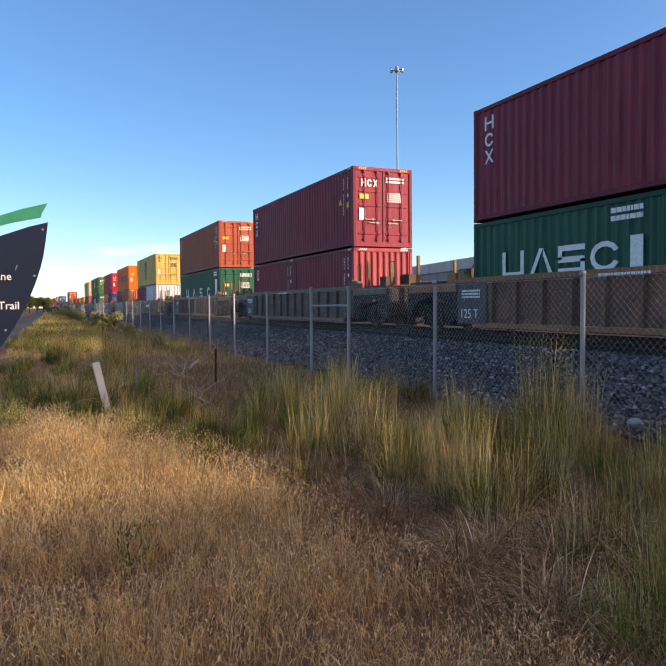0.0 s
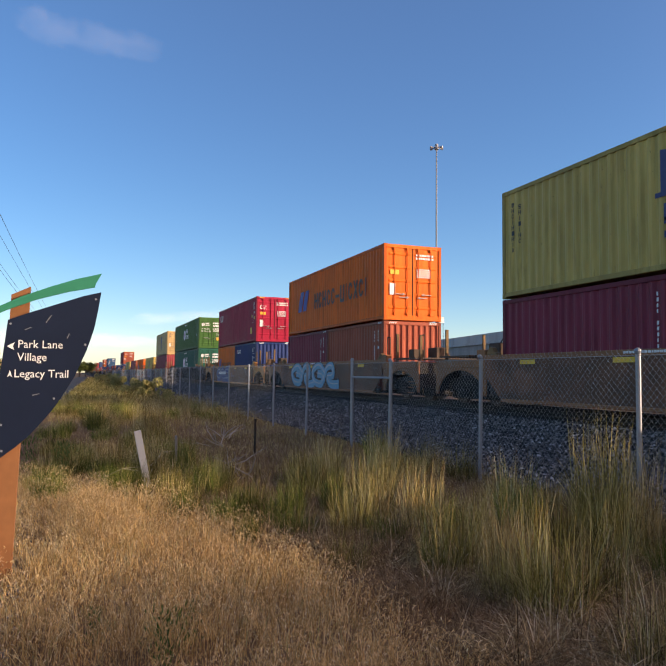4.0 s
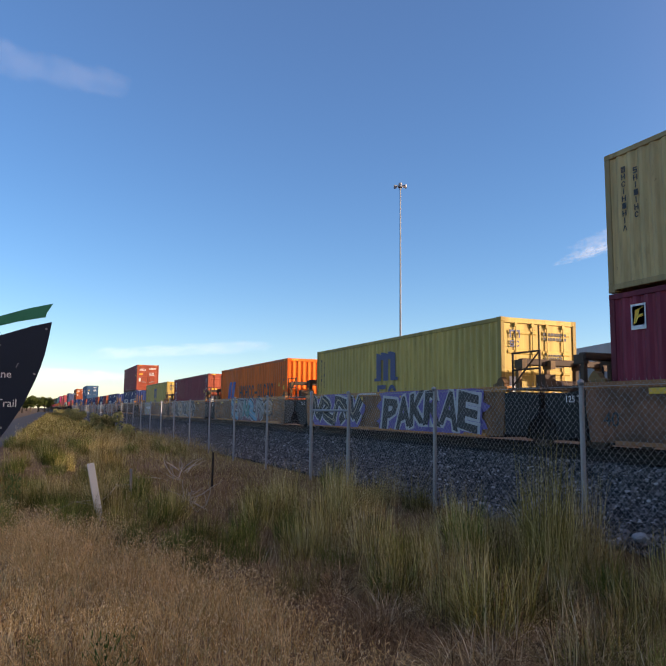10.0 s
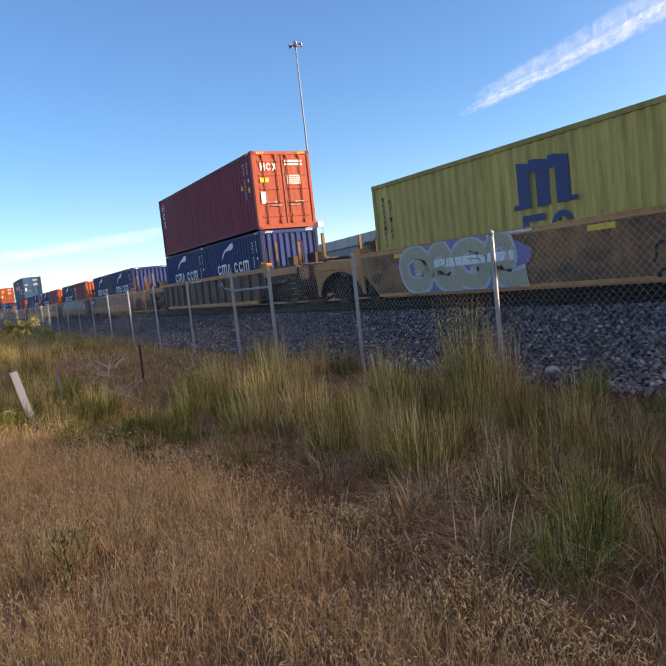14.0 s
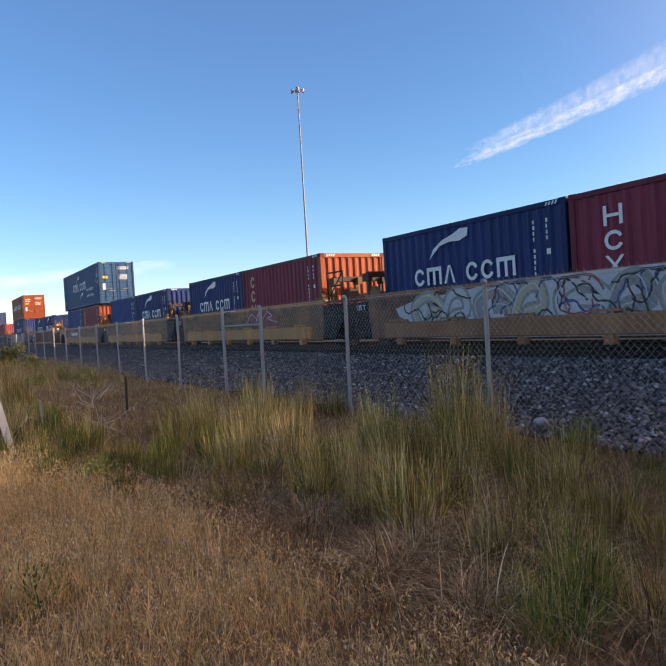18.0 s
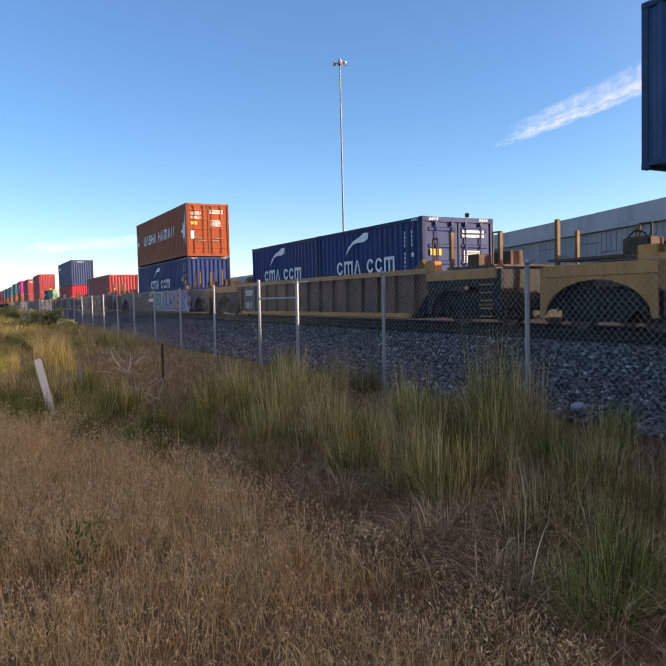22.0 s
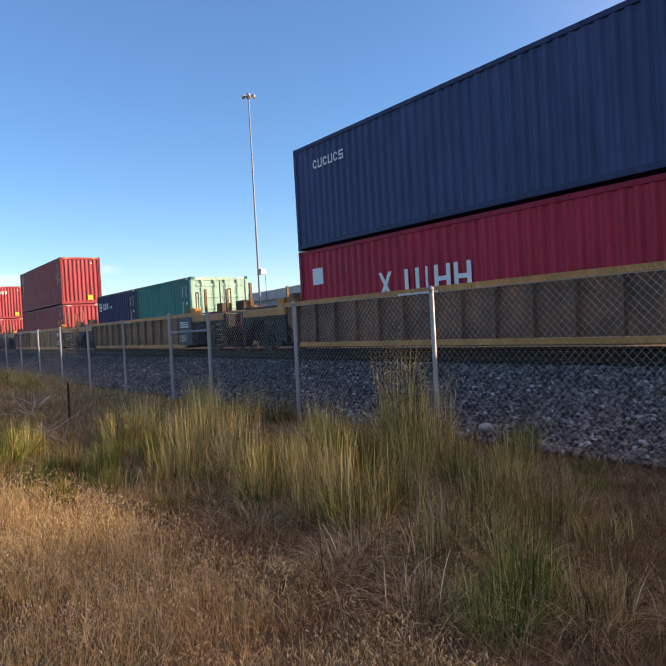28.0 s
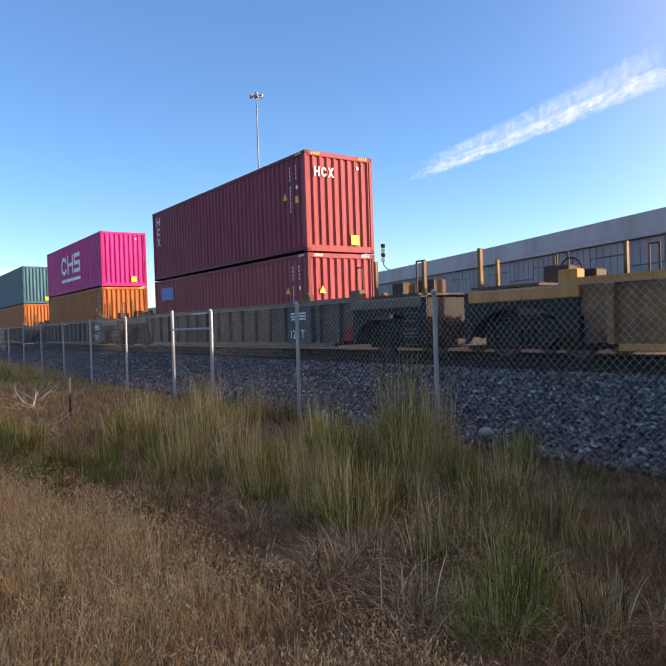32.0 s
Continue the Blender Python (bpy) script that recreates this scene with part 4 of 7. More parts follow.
def wideline(c, length, h):
    logo(c, "cross . pair bar gate gate", on_side(8.6, 1.05), 0.62, 0.5)
    sticker(c, on_side(11.5, 1.6), [(0, 0), (0.5, 0), (0.5, 0.45), (0, 0.45)], WHITE_MARK, "white flag mark", "flag")


def inknavy(c, length, h):
    red = flat_paint("red_marking", (0.5, 0.03, 0.05))
    sticker(c, on_side(5.75, 1.78), [(0.04, 0), (0.5, 0.02), (0.45, 0.4), (0, 0.42)], WHITE_MARK, "white flag", "flag")
    for z in (0.08, 0.26):
        sticker(c, on_side(5.74, 1.78 + z), [(0.03, 0), (0.46, 0.01), (0.45, 0.08), (0.02, 0.08)], red, "red flag stripe", "flag_stripe")
    logo(c, "pair peak cross", on_side(5.02, 1.86), 0.3, 0.26, gap=0.1)
    logo(c, "bar bar pair gate", on_side(4.0, 1.88), 0.12, 0.1)


def single_mark(c, length, h):
    logo(c, "ring gate steps", on_side(8.4, 1.15), 1.1, 1.3, gap=0.15)
    rows_of_bars(c, on_side(8.3, 0.7), 1, 4.2, 0.18, seed=8)


def badge20(c, length, h):
    logo(c, "steps ring peak ring ring", on_side(5.2, 1.95), 0.26, 0.18, gap=0.1)
    sticker(c, on_side(5.42, 1.97), [(0, 0), (0.14, 0), (0.14, 0.26), (0, 0.26)], flat_paint("red_marking", (0.5, 0.03, 0.05)), "red mark", "logo")


def topline(c, length, h):
    sticker(c, on_side(length - 0.55, h - 0.78), [(0, 0), (0.36, 0), (0.36, 0.5), (0, 0.5)], WHITE_MARK, "white logo panel", "badge")
    sticker(c, on_side(length - 0.585, h - 0.70), [(0, 0), (0.29, 0), (0.29, 0.38), (0, 0.38)], flat_paint("blue_marking", (0.03, 0.08, 0.35)), "blue logo square", "badge_square")
    bm = bmesh.new()
    add_plate(bm, [(0.03, 0.03), (0.1, 0.05), (0.14, 0.14), (0.26, 0.17), (0.26, 0.22), (0.15, 0.2), (0.18, 0.3), (0.28, 0.35), (0.08, 0.3)], 0.009, on_side(length - 0.585, h - 0.70))
    part("badge_mark", bm, YELLOW_MARK, c)


def panelled(c, length, h):
    sticker(c, on_side(11.4, 1.75), [(0, 0), (1.3, 0), (1.3, 0.5), (0, 0.5)], flat_paint("blue_marking", (0.05, 0.16, 0.45)), "blue logo panel", "badge")
    logo(c, "ring block bar", on_side(11.25, 1.83), 0.32, 0.26, gap=0.4)


def doors(c, length, h):
    door_marks(c, h)


def doors_dark(c, length, h):
    door_marks(c, h, True, False)


def ids(c, length, h):
    side_marks(c, length, h)


def ids_dark(c, length, h):
    side_marks(c, length, h, BLACK_MARK)


def endtag(c, length, h):
    sticker(c, on_end(0.35, h * 0.08), [(0, 0), (0.3, 0), (0.3, 0.3), (0, 0.3)], YELLOW_MARK, "yellow caution sticker")
    rows_of_bars(c, on_end(0.62, h - 0.4), 1, 0.08, 0.09, seed=2)


def endtri(c, length, h):
    sticker(c, on_end(-0.85, h * 0.55), TRIANGLE, YELLOW_MARK, "yellow warning triangle")


MARKS = dict(swooshed=swooshed, stacked=stacked, blades=blades, blades20=blades20, disc_mark=disc_mark, bottle=bottle, lowline=lowline, starred=starred, trio=trio, columned=columned, columned20=columned20, brick=brick, column_v=column_v,
             column_h=column_h, gilt=gilt, wideline=wideline, inknavy=inknavy, single_mark=single_mark, badge20=badge20, topline=topline, panelled=panelled, doors=doors, doors_dark=doors_dark, ids=ids,
             ids_dark=ids_dark, endtag=endtag, endtri=endtri)

# front of the box at the start, well style, car colour, chord colour, lower load, upper load
# a load: (kind, number of boxes or length, height, front end, marks, end colour with the sun on it)
UNITS = [
    (-36.0, "rib", CAR_BROWN, None, [("brick", 12.19, STD, "wall", "ids", None)], ("maroon", 12.19, HC, "door", "ids", None)),
    (-16.5, "rib", CAR_BROWN, None, [("brick", 12.19, STD, "wall", "ids", None)], ("maroon", 12.19, HC, "door", "ids", None)),
    (2.85, "rib", CAR_BROWN, None, [("bottle", 6.06, STD, "wall", "ids", None), ("bottle", 6.06, STD, "wall", "bottle", None)], ("maroon", 12.19, HC, "door", "ids columned", None)),
    (22.39, "rib", WELL_GREY, None, [("maroon", 6.06, STD, "wall", "ids", "brick"), ("maroon", 6.06, STD, "wall", "ids topline", None)], ("maroon", 12.19, HC, "door", "ids columned doors", None)),
    (41.83, "rib", CAR_BROWN, None, [("bottle", 12.19, HC, "door", "bottle doors", None)], ("brown", 12.19, HC, "door", "ids column_v doors", None)),
    (65.68, "smooth", CAR_BROWN, None, [("white", 6.06, STD, "wall", "ids_dark", None), ("maroon", 6.06, STD, "wall", "ids", None)], ("sand", 12.19, HC, "door", "stacked doors_dark", None)),
    (85.46, "smooth", CAR_BROWN, None, [("brown", 6.06, STD, "wall", "ids", None), ("maroon", 6.06, STD, "wall", "ids", None)], ("orange", 12.19, HC, "door", "blades doors", None)),
    (104.78, "smooth", CAR_BROWN, CAR_YELLOW, [("navy", 6.06, STD, "wall", "badge20 ids", None), ("orange", 6.06, STD, "wall", "blades20", None)], ("crimson", 12.19, HC, "door", "trio ids doors", None)),
    (126.57, "rib", WELL_DARK, None, [("pine", 16.15, HC, "door", "disc_mark", None)], ("moss", 16.15, HC, "door", "disc_mark", None)),
    (150.10, "smooth", CAR_BROWN, None, [("maroon", 12.19, HC, "wall", "ids endtag topline", "brick")], ("palesand", 12.19, HC, "door", "stacked doors_dark ids_dark", None)),
    (165.84, "smooth", CAR_YELLOW, None, [("sand", 12.19, HC, "door", "stacked doors_dark", None)], None),
    (181.68, "smooth", CAR_YELLOW, None, [("orange", 12.19, HC, "wall", "blades ids_dark", None)], None),
    (197.42, "smooth", CAR_YELLOW, None, [("maroon", 12.19, HC, "door", "brick ids doors", "brown")], None),
    (213.08, "smooth", CAR_YELLOW, None, [("sand", 12.19, HC, "door", "stacked doors_dark ids_dark", None)], None),
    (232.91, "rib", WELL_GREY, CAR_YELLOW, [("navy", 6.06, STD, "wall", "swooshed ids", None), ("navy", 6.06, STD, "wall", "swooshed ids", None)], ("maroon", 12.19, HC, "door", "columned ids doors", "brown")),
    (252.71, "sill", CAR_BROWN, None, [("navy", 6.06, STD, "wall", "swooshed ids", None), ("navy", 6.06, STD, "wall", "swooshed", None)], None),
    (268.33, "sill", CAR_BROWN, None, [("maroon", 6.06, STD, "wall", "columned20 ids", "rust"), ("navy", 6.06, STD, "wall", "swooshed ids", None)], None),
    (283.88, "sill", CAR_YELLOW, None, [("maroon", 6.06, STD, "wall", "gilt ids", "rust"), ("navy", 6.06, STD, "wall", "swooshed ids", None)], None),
    (299.42, "sill", CAR_YELLOW, None, [("navy", 6.06, STD, "wall", "swooshed ids", None), ("azure", 6.06, STD, "wall", "ids", None)], None),
    (315.1, "sill", CAR_YELLOW, None, [("maroon", 6.06, STD, "wall", "gilt ids", "rust"), ("azure", 6.06, STD, "wall", "ids", None)], ("slate", 13.72, HC, "door", "lowline ids doors", None)),
    (334.98, "rib", CAR_BROWN, CAR_YELLOW, [("navy", 6.06, STD, "door", "swooshed ids doors", None), ("navy", 6.06, STD, "wall", "swooshed", None)], None),
    (356.76, "smooth", WELL_MAROON, None, [("navy", 12.19, HC, "wall", "swooshed ids", None)], ("rust", 12.19, HC, "door", "starred doors", None)),
    (380.22, "rib", WELL_NAVY, None, [("brick", 12.19, HC, "wall", "brick ids endtri", None)], None),
    (403.54, "rib", CAR_BROWN, CAR_YELLOW, [("cherry", 12.19, STD, "wall", "wideline endtag", None)], ("dusk", 12.19, HC, "wall", "column_h", None)),
    (423.46, "rib", CAR_YELLOW, None, [("teal", 6.06, STD, "door", "ids", "palegreen"), ("inknavy", 6.06, STD, "wall", "inknavy ids", None)], None),
    (442.97, "rib", CAR_YELLOW, None, [("brick", 12.19, STD, "wall", "ids", None)], ("brick", 12.19, HC, "wall", "brick ids endtag", None)),
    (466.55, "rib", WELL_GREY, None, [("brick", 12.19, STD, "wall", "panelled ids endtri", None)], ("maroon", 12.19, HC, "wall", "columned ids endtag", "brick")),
    (486.44, "rib", WELL_GREY, None, [("amber", 12.19, HC, "wall", "ids", None)], ("magenta", 12.19, HC, "wall", "single_mark endtag", None)),
    (507.02, "rib", WELL_GREY, None, [("amber", 12.19, HC, "wall", "", None)], ("petrol", 12.19, HC, "wall", "endtag", None)),
]
FAR_PAIRS = (("amber", "petrol"), ("amber", "dusk"), ("brick", "petrol"), ("brick", "maroon"), ("crimson", "brick"), ("maroon", "dusk"), ("brick", "crimson"), ("navy", "maroon"))
for k in range(16):
    low_kind, top_kind = FAR_PAIRS[k % len(FAR_PAIRS)]
    UNITS.append((527.0 + 19.8 * k, "rib", WELL_GREY, None, [(low_kind, 12.19, STD, "wall", "", None)], (top_kind, 12.19, HC, "wall", "", None)))

STYLE_WORDS = {"rib": "steel well car with vertical side ribs, weathered", "smooth": "smooth-sided steel well car with graffiti and grime", "sill": "low well car with a boxed side sill"}
CARS = {}
for n, (front, style, color, chord, lower, upper) in enumerate(UNITS):
    box = sum(b[1] for b in lower) + 0.07 * (len(lower) - 1)
    ahead = front - (UNITS[n - 1][0] + sum(b[1] for b in UNITS[n - 1][4]) + 0.07 * (len(UNITS[n - 1][4]) - 1)) if n else 7.5
    behind = UNITS[n + 1][0] - front - box if n + 1 < len(UNITS) else 7.5
    tone = {CAR_YELLOW: "yellow", CAR_BROWN: "brown", WELL_GREY: "grey-brown", WELL_DARK: "dark grey", WELL_NAVY: "blue-black", WELL_MAROON: "dark maroon"}[color]
    car = well_car(front, box, style, color, ahead / 2, behind / 2, tone + " " + STYLE_WORDS[style], chord, far=front > 515 or front < 0)
    CARS[n] = (car, box)
    y, z = front, FLOOR_Z
    for kind, length, height, end_kind, marks, end in lower:
        load(kind, y, z, length, height, end_kind, marks, end)
        y += length + 0.07
    if upper:
        kind, length, height, end_kind, marks, end = upper
        z += lower[0][2] + 0.028
        shift = -0.5 if length > 13 and length < 14 else 0.0
        load(kind, front + shift, z, length, height, end_kind, marks, end, "stacked on top of another")


# ---- ground, ballast, track ----
def smooth(a, b, x):
    t = min(1.0, max(0.0, (x - a) / (b - a)))
    return t * t * (3 - 2 * t)


def ballast_z(x):
    return -0.50 + 0.16 * smooth(5.8, 8.4, x) + 0.33 * smooth(8.2, 10.2, x) if x < 11.9 else -0.01 - 0.5 * smooth(13.9, 16.0, x)


def ground_z(x, y):
    z = -0.6 + 0.05 * noise.noise(Vector((x * 0.35, y * 0.35, 0))) + 0.02 * noise.noise(Vector((x * 1.3, y * 1.3, 4)))
    if x > 4.8:
        z += (ballast_z(max(x, 5.8)) - 0.07 - z) * smooth(4.8, 6.2, x)
    return z


def soil():
    m, n, l, b = nodes_of("dry_soil_and_thatch")
    big, mid, fine = noise_node(n, l, 0.25, 4), noise_node(n, l, 2.2, 5), noise_node(n, l, 38, 6, rough=0.75)
    c1 = mixed(n, l, ramp_node(n, l, mid.outputs["Fac"], ((0.35, (0, 0, 0)), (0.68, (1, 1, 1)))).outputs[0], (0.22, 0.14, 0.08), (0.32, 0.215, 0.125))
    c2 = mixed(n, l, ramp_node(n, l, big.outputs["Fac"], ((0.45, (0, 0, 0)), (0.7, (1, 1, 1)))).outputs[0], c1, (0.20, 0.12, 0.065))
    c3 = mixed(n, l, ramp_node(n, l, fine.outputs["Fac"], ((0.4, (0.35, 0.35, 0.35)), (0.62, (1, 1, 1)))).outputs[0], (0.12, 0.075, 0.04), c2)
    l.new(c3, b.inputs["Base Color"])
    b.inputs["Roughness"].default_value = 0.95
    b.inputs["Specular IOR Level"].default_value = 0.08
    bumped(n, l, b, fine.outputs["Fac"], 0.8, 0.03)
    return m


def gravel_mat(name, dark, pale, scale=9.0):
    m, n, l, b = nodes_of(name)
    tc, vo = n.new("ShaderNodeTexCoord"), n.new("ShaderNodeTexVoronoi")
    vo.inputs["Scale"].default_value = scale
    l.new(tc.outputs["Object"], vo.inputs["Vector"])
    tone = n.new("ShaderNodeSeparateColor")
    l.new(vo.outputs["Color"], tone.inputs[0])
    tx = noise_node(n, l, 1.1, 4)
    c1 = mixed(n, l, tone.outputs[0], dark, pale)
    # cells darken towards their rims: shade between stones, put into the colour
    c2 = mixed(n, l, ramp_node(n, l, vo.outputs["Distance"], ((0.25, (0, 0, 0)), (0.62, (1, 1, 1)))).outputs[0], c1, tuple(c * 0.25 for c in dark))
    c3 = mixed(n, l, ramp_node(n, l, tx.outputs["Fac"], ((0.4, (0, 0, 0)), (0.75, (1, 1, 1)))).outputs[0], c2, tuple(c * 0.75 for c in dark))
    l.new(c3, b.inputs["Base Color"])
    b.inputs["Roughness"].default_value = 0.85
    b.inputs["Specular IOR Level"].default_value = 0.15
    inv = n.new("ShaderNodeMath")
    inv.operation = "SUBTRACT"
    inv.inputs[0].default_value = 1.0
    l.new(vo.outputs["Distance"], inv.inputs[1])
    bumped(n, l, b, inv.outputs[0], 1.0, 0.05)
    return m


def grid_sheet(name, xs, ys, height, material):
    verts = [(x, y, height(x, y)) for y in ys for x in xs]
    w = len(xs)
    faces = [(j * w + i, j * w + i + 1, (j + 1) * w + i + 1, (j + 1) * w + i) for j in range(len(ys) - 1) for i in range(w - 1)]
    me = bpy.data.meshes.new(name)
    me.from_pydata(verts, [], faces)
    me.materials.append(material)
    me.polygons.foreach_set("use_smooth", [True] * len(me.polygons))
    return new(name, me)


xs = [-2500, -900, -300, -120, -60, -30, -18] + [-12 + 0.4 * k for k in range(80)] + [22, 30, 50, 90, 200, 500, 1200, 2500]
ys = [-2500, -900, -300, -120, -60, -30, -15, -8, -4] + [-2 + 0.4 * k for k in range(85)] + [34, 37, 41, 46, 52, 60, 70, 85, 105, 140, 200, 320, 600, 1200, 2500]
tagged(grid_sheet("ground", xs, ys, ground_z, soil()), "dry earth with thatch of dead grass", "ground", kind="structure")
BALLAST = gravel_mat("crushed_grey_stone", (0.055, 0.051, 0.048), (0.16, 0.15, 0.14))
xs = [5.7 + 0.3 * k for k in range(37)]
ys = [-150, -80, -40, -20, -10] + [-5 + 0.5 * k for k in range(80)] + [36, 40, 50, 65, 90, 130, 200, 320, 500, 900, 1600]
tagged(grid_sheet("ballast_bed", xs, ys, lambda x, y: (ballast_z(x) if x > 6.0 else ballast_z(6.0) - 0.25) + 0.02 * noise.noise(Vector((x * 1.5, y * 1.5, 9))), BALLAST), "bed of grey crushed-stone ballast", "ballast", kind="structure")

track = tagged(new("railway_track"), "steel rails on dark timber ties in grey ballast", "railway track", kind="structure")
track.matrix_basis = pose(MID_X, 0, 0)
for s in (-1, 1):
    bm = bmesh.new()
    prof = [(-0.09, -0.06), (0.09, -0.06), (0.07, 0.045), (0.012, 0.065), (0.012, 0.155), (0.036, 0.165), (0.036, 0.195), (0.028, 0.2), (-0.028, 0.2), (-0.036, 0.195), (-0.036, 0.165), (-0.012, 0.155), (-0.012, 0.065), (-0.07, 0.045)]
    a = [bm.verts.new((s * 0.75 + u, -150, v)) for u, v in prof]
    b = [bm.verts.new((s * 0.75 + u, 1500, v)) for u, v in prof]
    for k in range(len(prof)):
        j = (k + 1) % len(prof)
        bm.faces.new((a[k], a[j], b[j], b[k]))
    part("rail", bm, RAIL_STEEL, track)
tie_mesh = mesh_from(box_bm(-1.3, 1.3, -0.115, 0.115, -0.14, 0.03, 0.012), "tie", TIE_WOOD)
for k in range(240):
    same_part("tie", tie_mesh, track, pose(random.uniform(-0.03, 0.03), -18 + 0.55 * k, random.uniform(-0.01, 0.0), 0, 0, random.uniform(-0.6, 0.6)))


def stones(name, count, x0, x1, y0, y1, lo, hi, height, material, power=1.0):
    """Loose stones, each a dented block of its own, as one joined mesh."""
    r = np.random.default_rng(5)
    c = np.stack([r.uniform(x0, x1, count), y0 + (y1 - y0) * r.uniform(0, 1, count) ** power, np.zeros(count)], 1)
    c[:, 2] = [height(x, y) for x, y, _ in c]
    cube = np.array([(-1, -1, -1), (1, -1, -1), (1, 1, -1), (-1, 1, -1), (-1, -1, 1), (1, -1, 1), (1, 1, 1), (-1, 1, 1)], float)
    size = r.uniform(lo, hi, (count, 1, 1)) * r.uniform(0.6, 1.0, (count, 1, 3))
    v = cube[None] * (1 + r.uniform(-0.35, 0.25, (count, 8, 3))) * size
    a = r.uniform(0, math.tau, (count, 3))
    for k, (i, j) in enumerate(((0, 1), (1, 2), (0, 2))):
        ca, sa_ = np.cos(a[:, k])[:, None], np.sin(a[:, k])[:, None]
        vi, vj = v[:, :, i].copy(), v[:, :, j].copy()
        v[:, :, i], v[:, :, j] = ca * vi - sa_ * vj, sa_ * vi + ca * vj
    v += c[:, None] + np.array((0, 0, lo * 0.45))
    quads = np.array(((3, 2, 1, 0), (4, 5, 6, 7), (0, 1, 5, 4), (1, 2, 6, 5), (2, 3, 7, 6), (3, 0, 4, 7)))
    idx = (quads[None] + (np.arange(count) * 8)[:, None, None]).reshape(-1)
    me = bpy.data.meshes.new(name)
    me.vertices.add(count * 8)
    me.vertices.foreach_set("co", v.reshape(-1))
    me.loops.add(len(idx))
    me.loops.foreach_set("vertex_index", idx.astype(np.int32))
    me.polygons.add(len(idx) // 4)
    me.polygons.foreach_set("loop_start", np.arange(0, len(idx), 4, dtype=np.int32))
    me.update(calc_edges=True)
    me.materials.append(material)
    return new(name, me)


def stone_mat(name, stops):
    m, n, l, b = nodes_of(name)
    g = n.new("ShaderNodeNewGeometry")
    tx = noise_node(n, l, 60, 3)
    c = mixed(n, l, 0.35, ramp_node(n, l, g.outputs["Random Per Island"], stops).outputs[0], tx.outputs["Fac"], "MULTIPLY")
    l.new(c, b.inputs["Base Color"])
    b.inputs["Roughness"].default_value = 0.9
    b.inputs["Specular IOR Level"].default_value = 0.15
    return m


STONE = stone_mat("ballast_stone", ((0.0, (0.022, 0.021, 0.020)), (0.35, (0.075, 0.07, 0.066)), (0.7, (0.17, 0.16, 0.15)), (0.94, (0.31, 0.29, 0.275)), (1.0, (0.62, 0.61, 0.60))))
tagged(stones("ballast_stones", 64000, 5.95, 10.3, 1.0, 48.0, 0.013, 0.034, lambda x, y: ballast_z(max(x, 6.0)), STONE, 2.0), "loose grey crushed stones of the ballast", "stones", kind="stuff")
tagged(stones("shoulder_gravel", 13000, -3.2, -0.35, -4.0, 9.0, 0.004, 0.013, lambda x, y: ground_z(x, y) + 0.006, stone_mat("pale_gravel", ((0.0, (0.14, 0.125, 0.11)), (0.7, (0.34, 0.31, 0.28)), (1.0, (0.55, 0.52, 0.48))))), "fine pale gravel beside the trail", "gravel", kind="stuff")
bm = bmesh.new()
bmesh.ops.create_icosphere(bm, subdivisions=2, radius=0.09)
for v in bm.verts:
    v.co *= 1 + 0.35 * noise.noise(v.co * 14)
    v.co.z *= 0.7
rock = part("rock", bm, plain("pale_rock", (0.42, 0.42, 0.41), 0.85, 0, 25, 0.3, 0.6, 0.01))
rock.matrix_basis = pose(6.42, 5.85, -0.42, 0, 0, 30)
tagged(rock, "pale grey rock lying on the ballast edge", "rock")

# paved trail and its gravel shoulder
ASPHALT = plain("worn_asphalt", (0.095, 0.085, 0.075), 0.85, 0, 60, 0.35, 0.5, 0.006)
ys = [-40, -10] + [1.5 * k for k in range(60)] + [95, 110, 130, 160, 200, 260]


def trail_x(y):
    return -1.95 + 0.031 * y - 0.00002 * y * y


verts, faces = [], []
for k, y in enumerate(ys):
    for u in (-3.2, -1.6, 0.0):
        verts.append((trail_x(y) + u + 0.03 * noise.noise(Vector((u, y * 0.6, 2))), y, ground_z(0, y) * 0 - 0.545 + (0.02 if u == -1.6 else 0)))
    if k:
        for i in (0, 1):
            faces.append((3 * k - 3 + i, 3 * k - 2 + i, 3 * k + 1 + i, 3 * k + i))
me = bpy.data.meshes.new("paved_trail")
me.from_pydata(verts, [], faces)
me.materials.append(ASPHALT)
tagged(new("paved_trail", me), "grey asphalt trail running beside the railway", "path", kind="structure")

# ---- chain-link fence ----
WIRE = plain("galvanised_wire", (0.36, 0.36, 0.36), 0.5, 0.4, 40, 0.15, 0.0)
FENCE_TOP, FENCE_LOW = 1.31, -0.46


def fence_x(y):
    return 5.90 - 0.011 * max(0, min(y, 40))


fence = tagged(new("chain_link_fence"), "tall galvanised chain-link fence along the railway ballast", "fence")
POSTS = [-3.3, -0.17, 2.97, 6.09, 9.23, 12.38, 14.3, 17.4, 20.5] + [23.6 + 3.1 * k for k in range(30)]
for k, y in enumerate(POSTS):
    gate = 12 < y < 15
    top = FENCE_TOP + (0.06 if y == 14.3 else 0.02)
    bm = tube_bm((fence_x(y), y, -0.62), (fence_x(y) + random.uniform(-0.02, 0.02), y + random.uniform(-0.015, 0.015), top), 0.036 if gate else 0.030, 10)
    p = part("post", bm, STEEL_GALV, fence)
    bm = bmesh.new()
    bmesh.ops.create_uvsphere(bm, u_segments=10, v_segments=6, radius=0.04)
    bmesh.ops.translate(bm, verts=bm.verts, vec=(fence_x(y), y, top))
    part("cap", bm, STEEL_GALV, p)
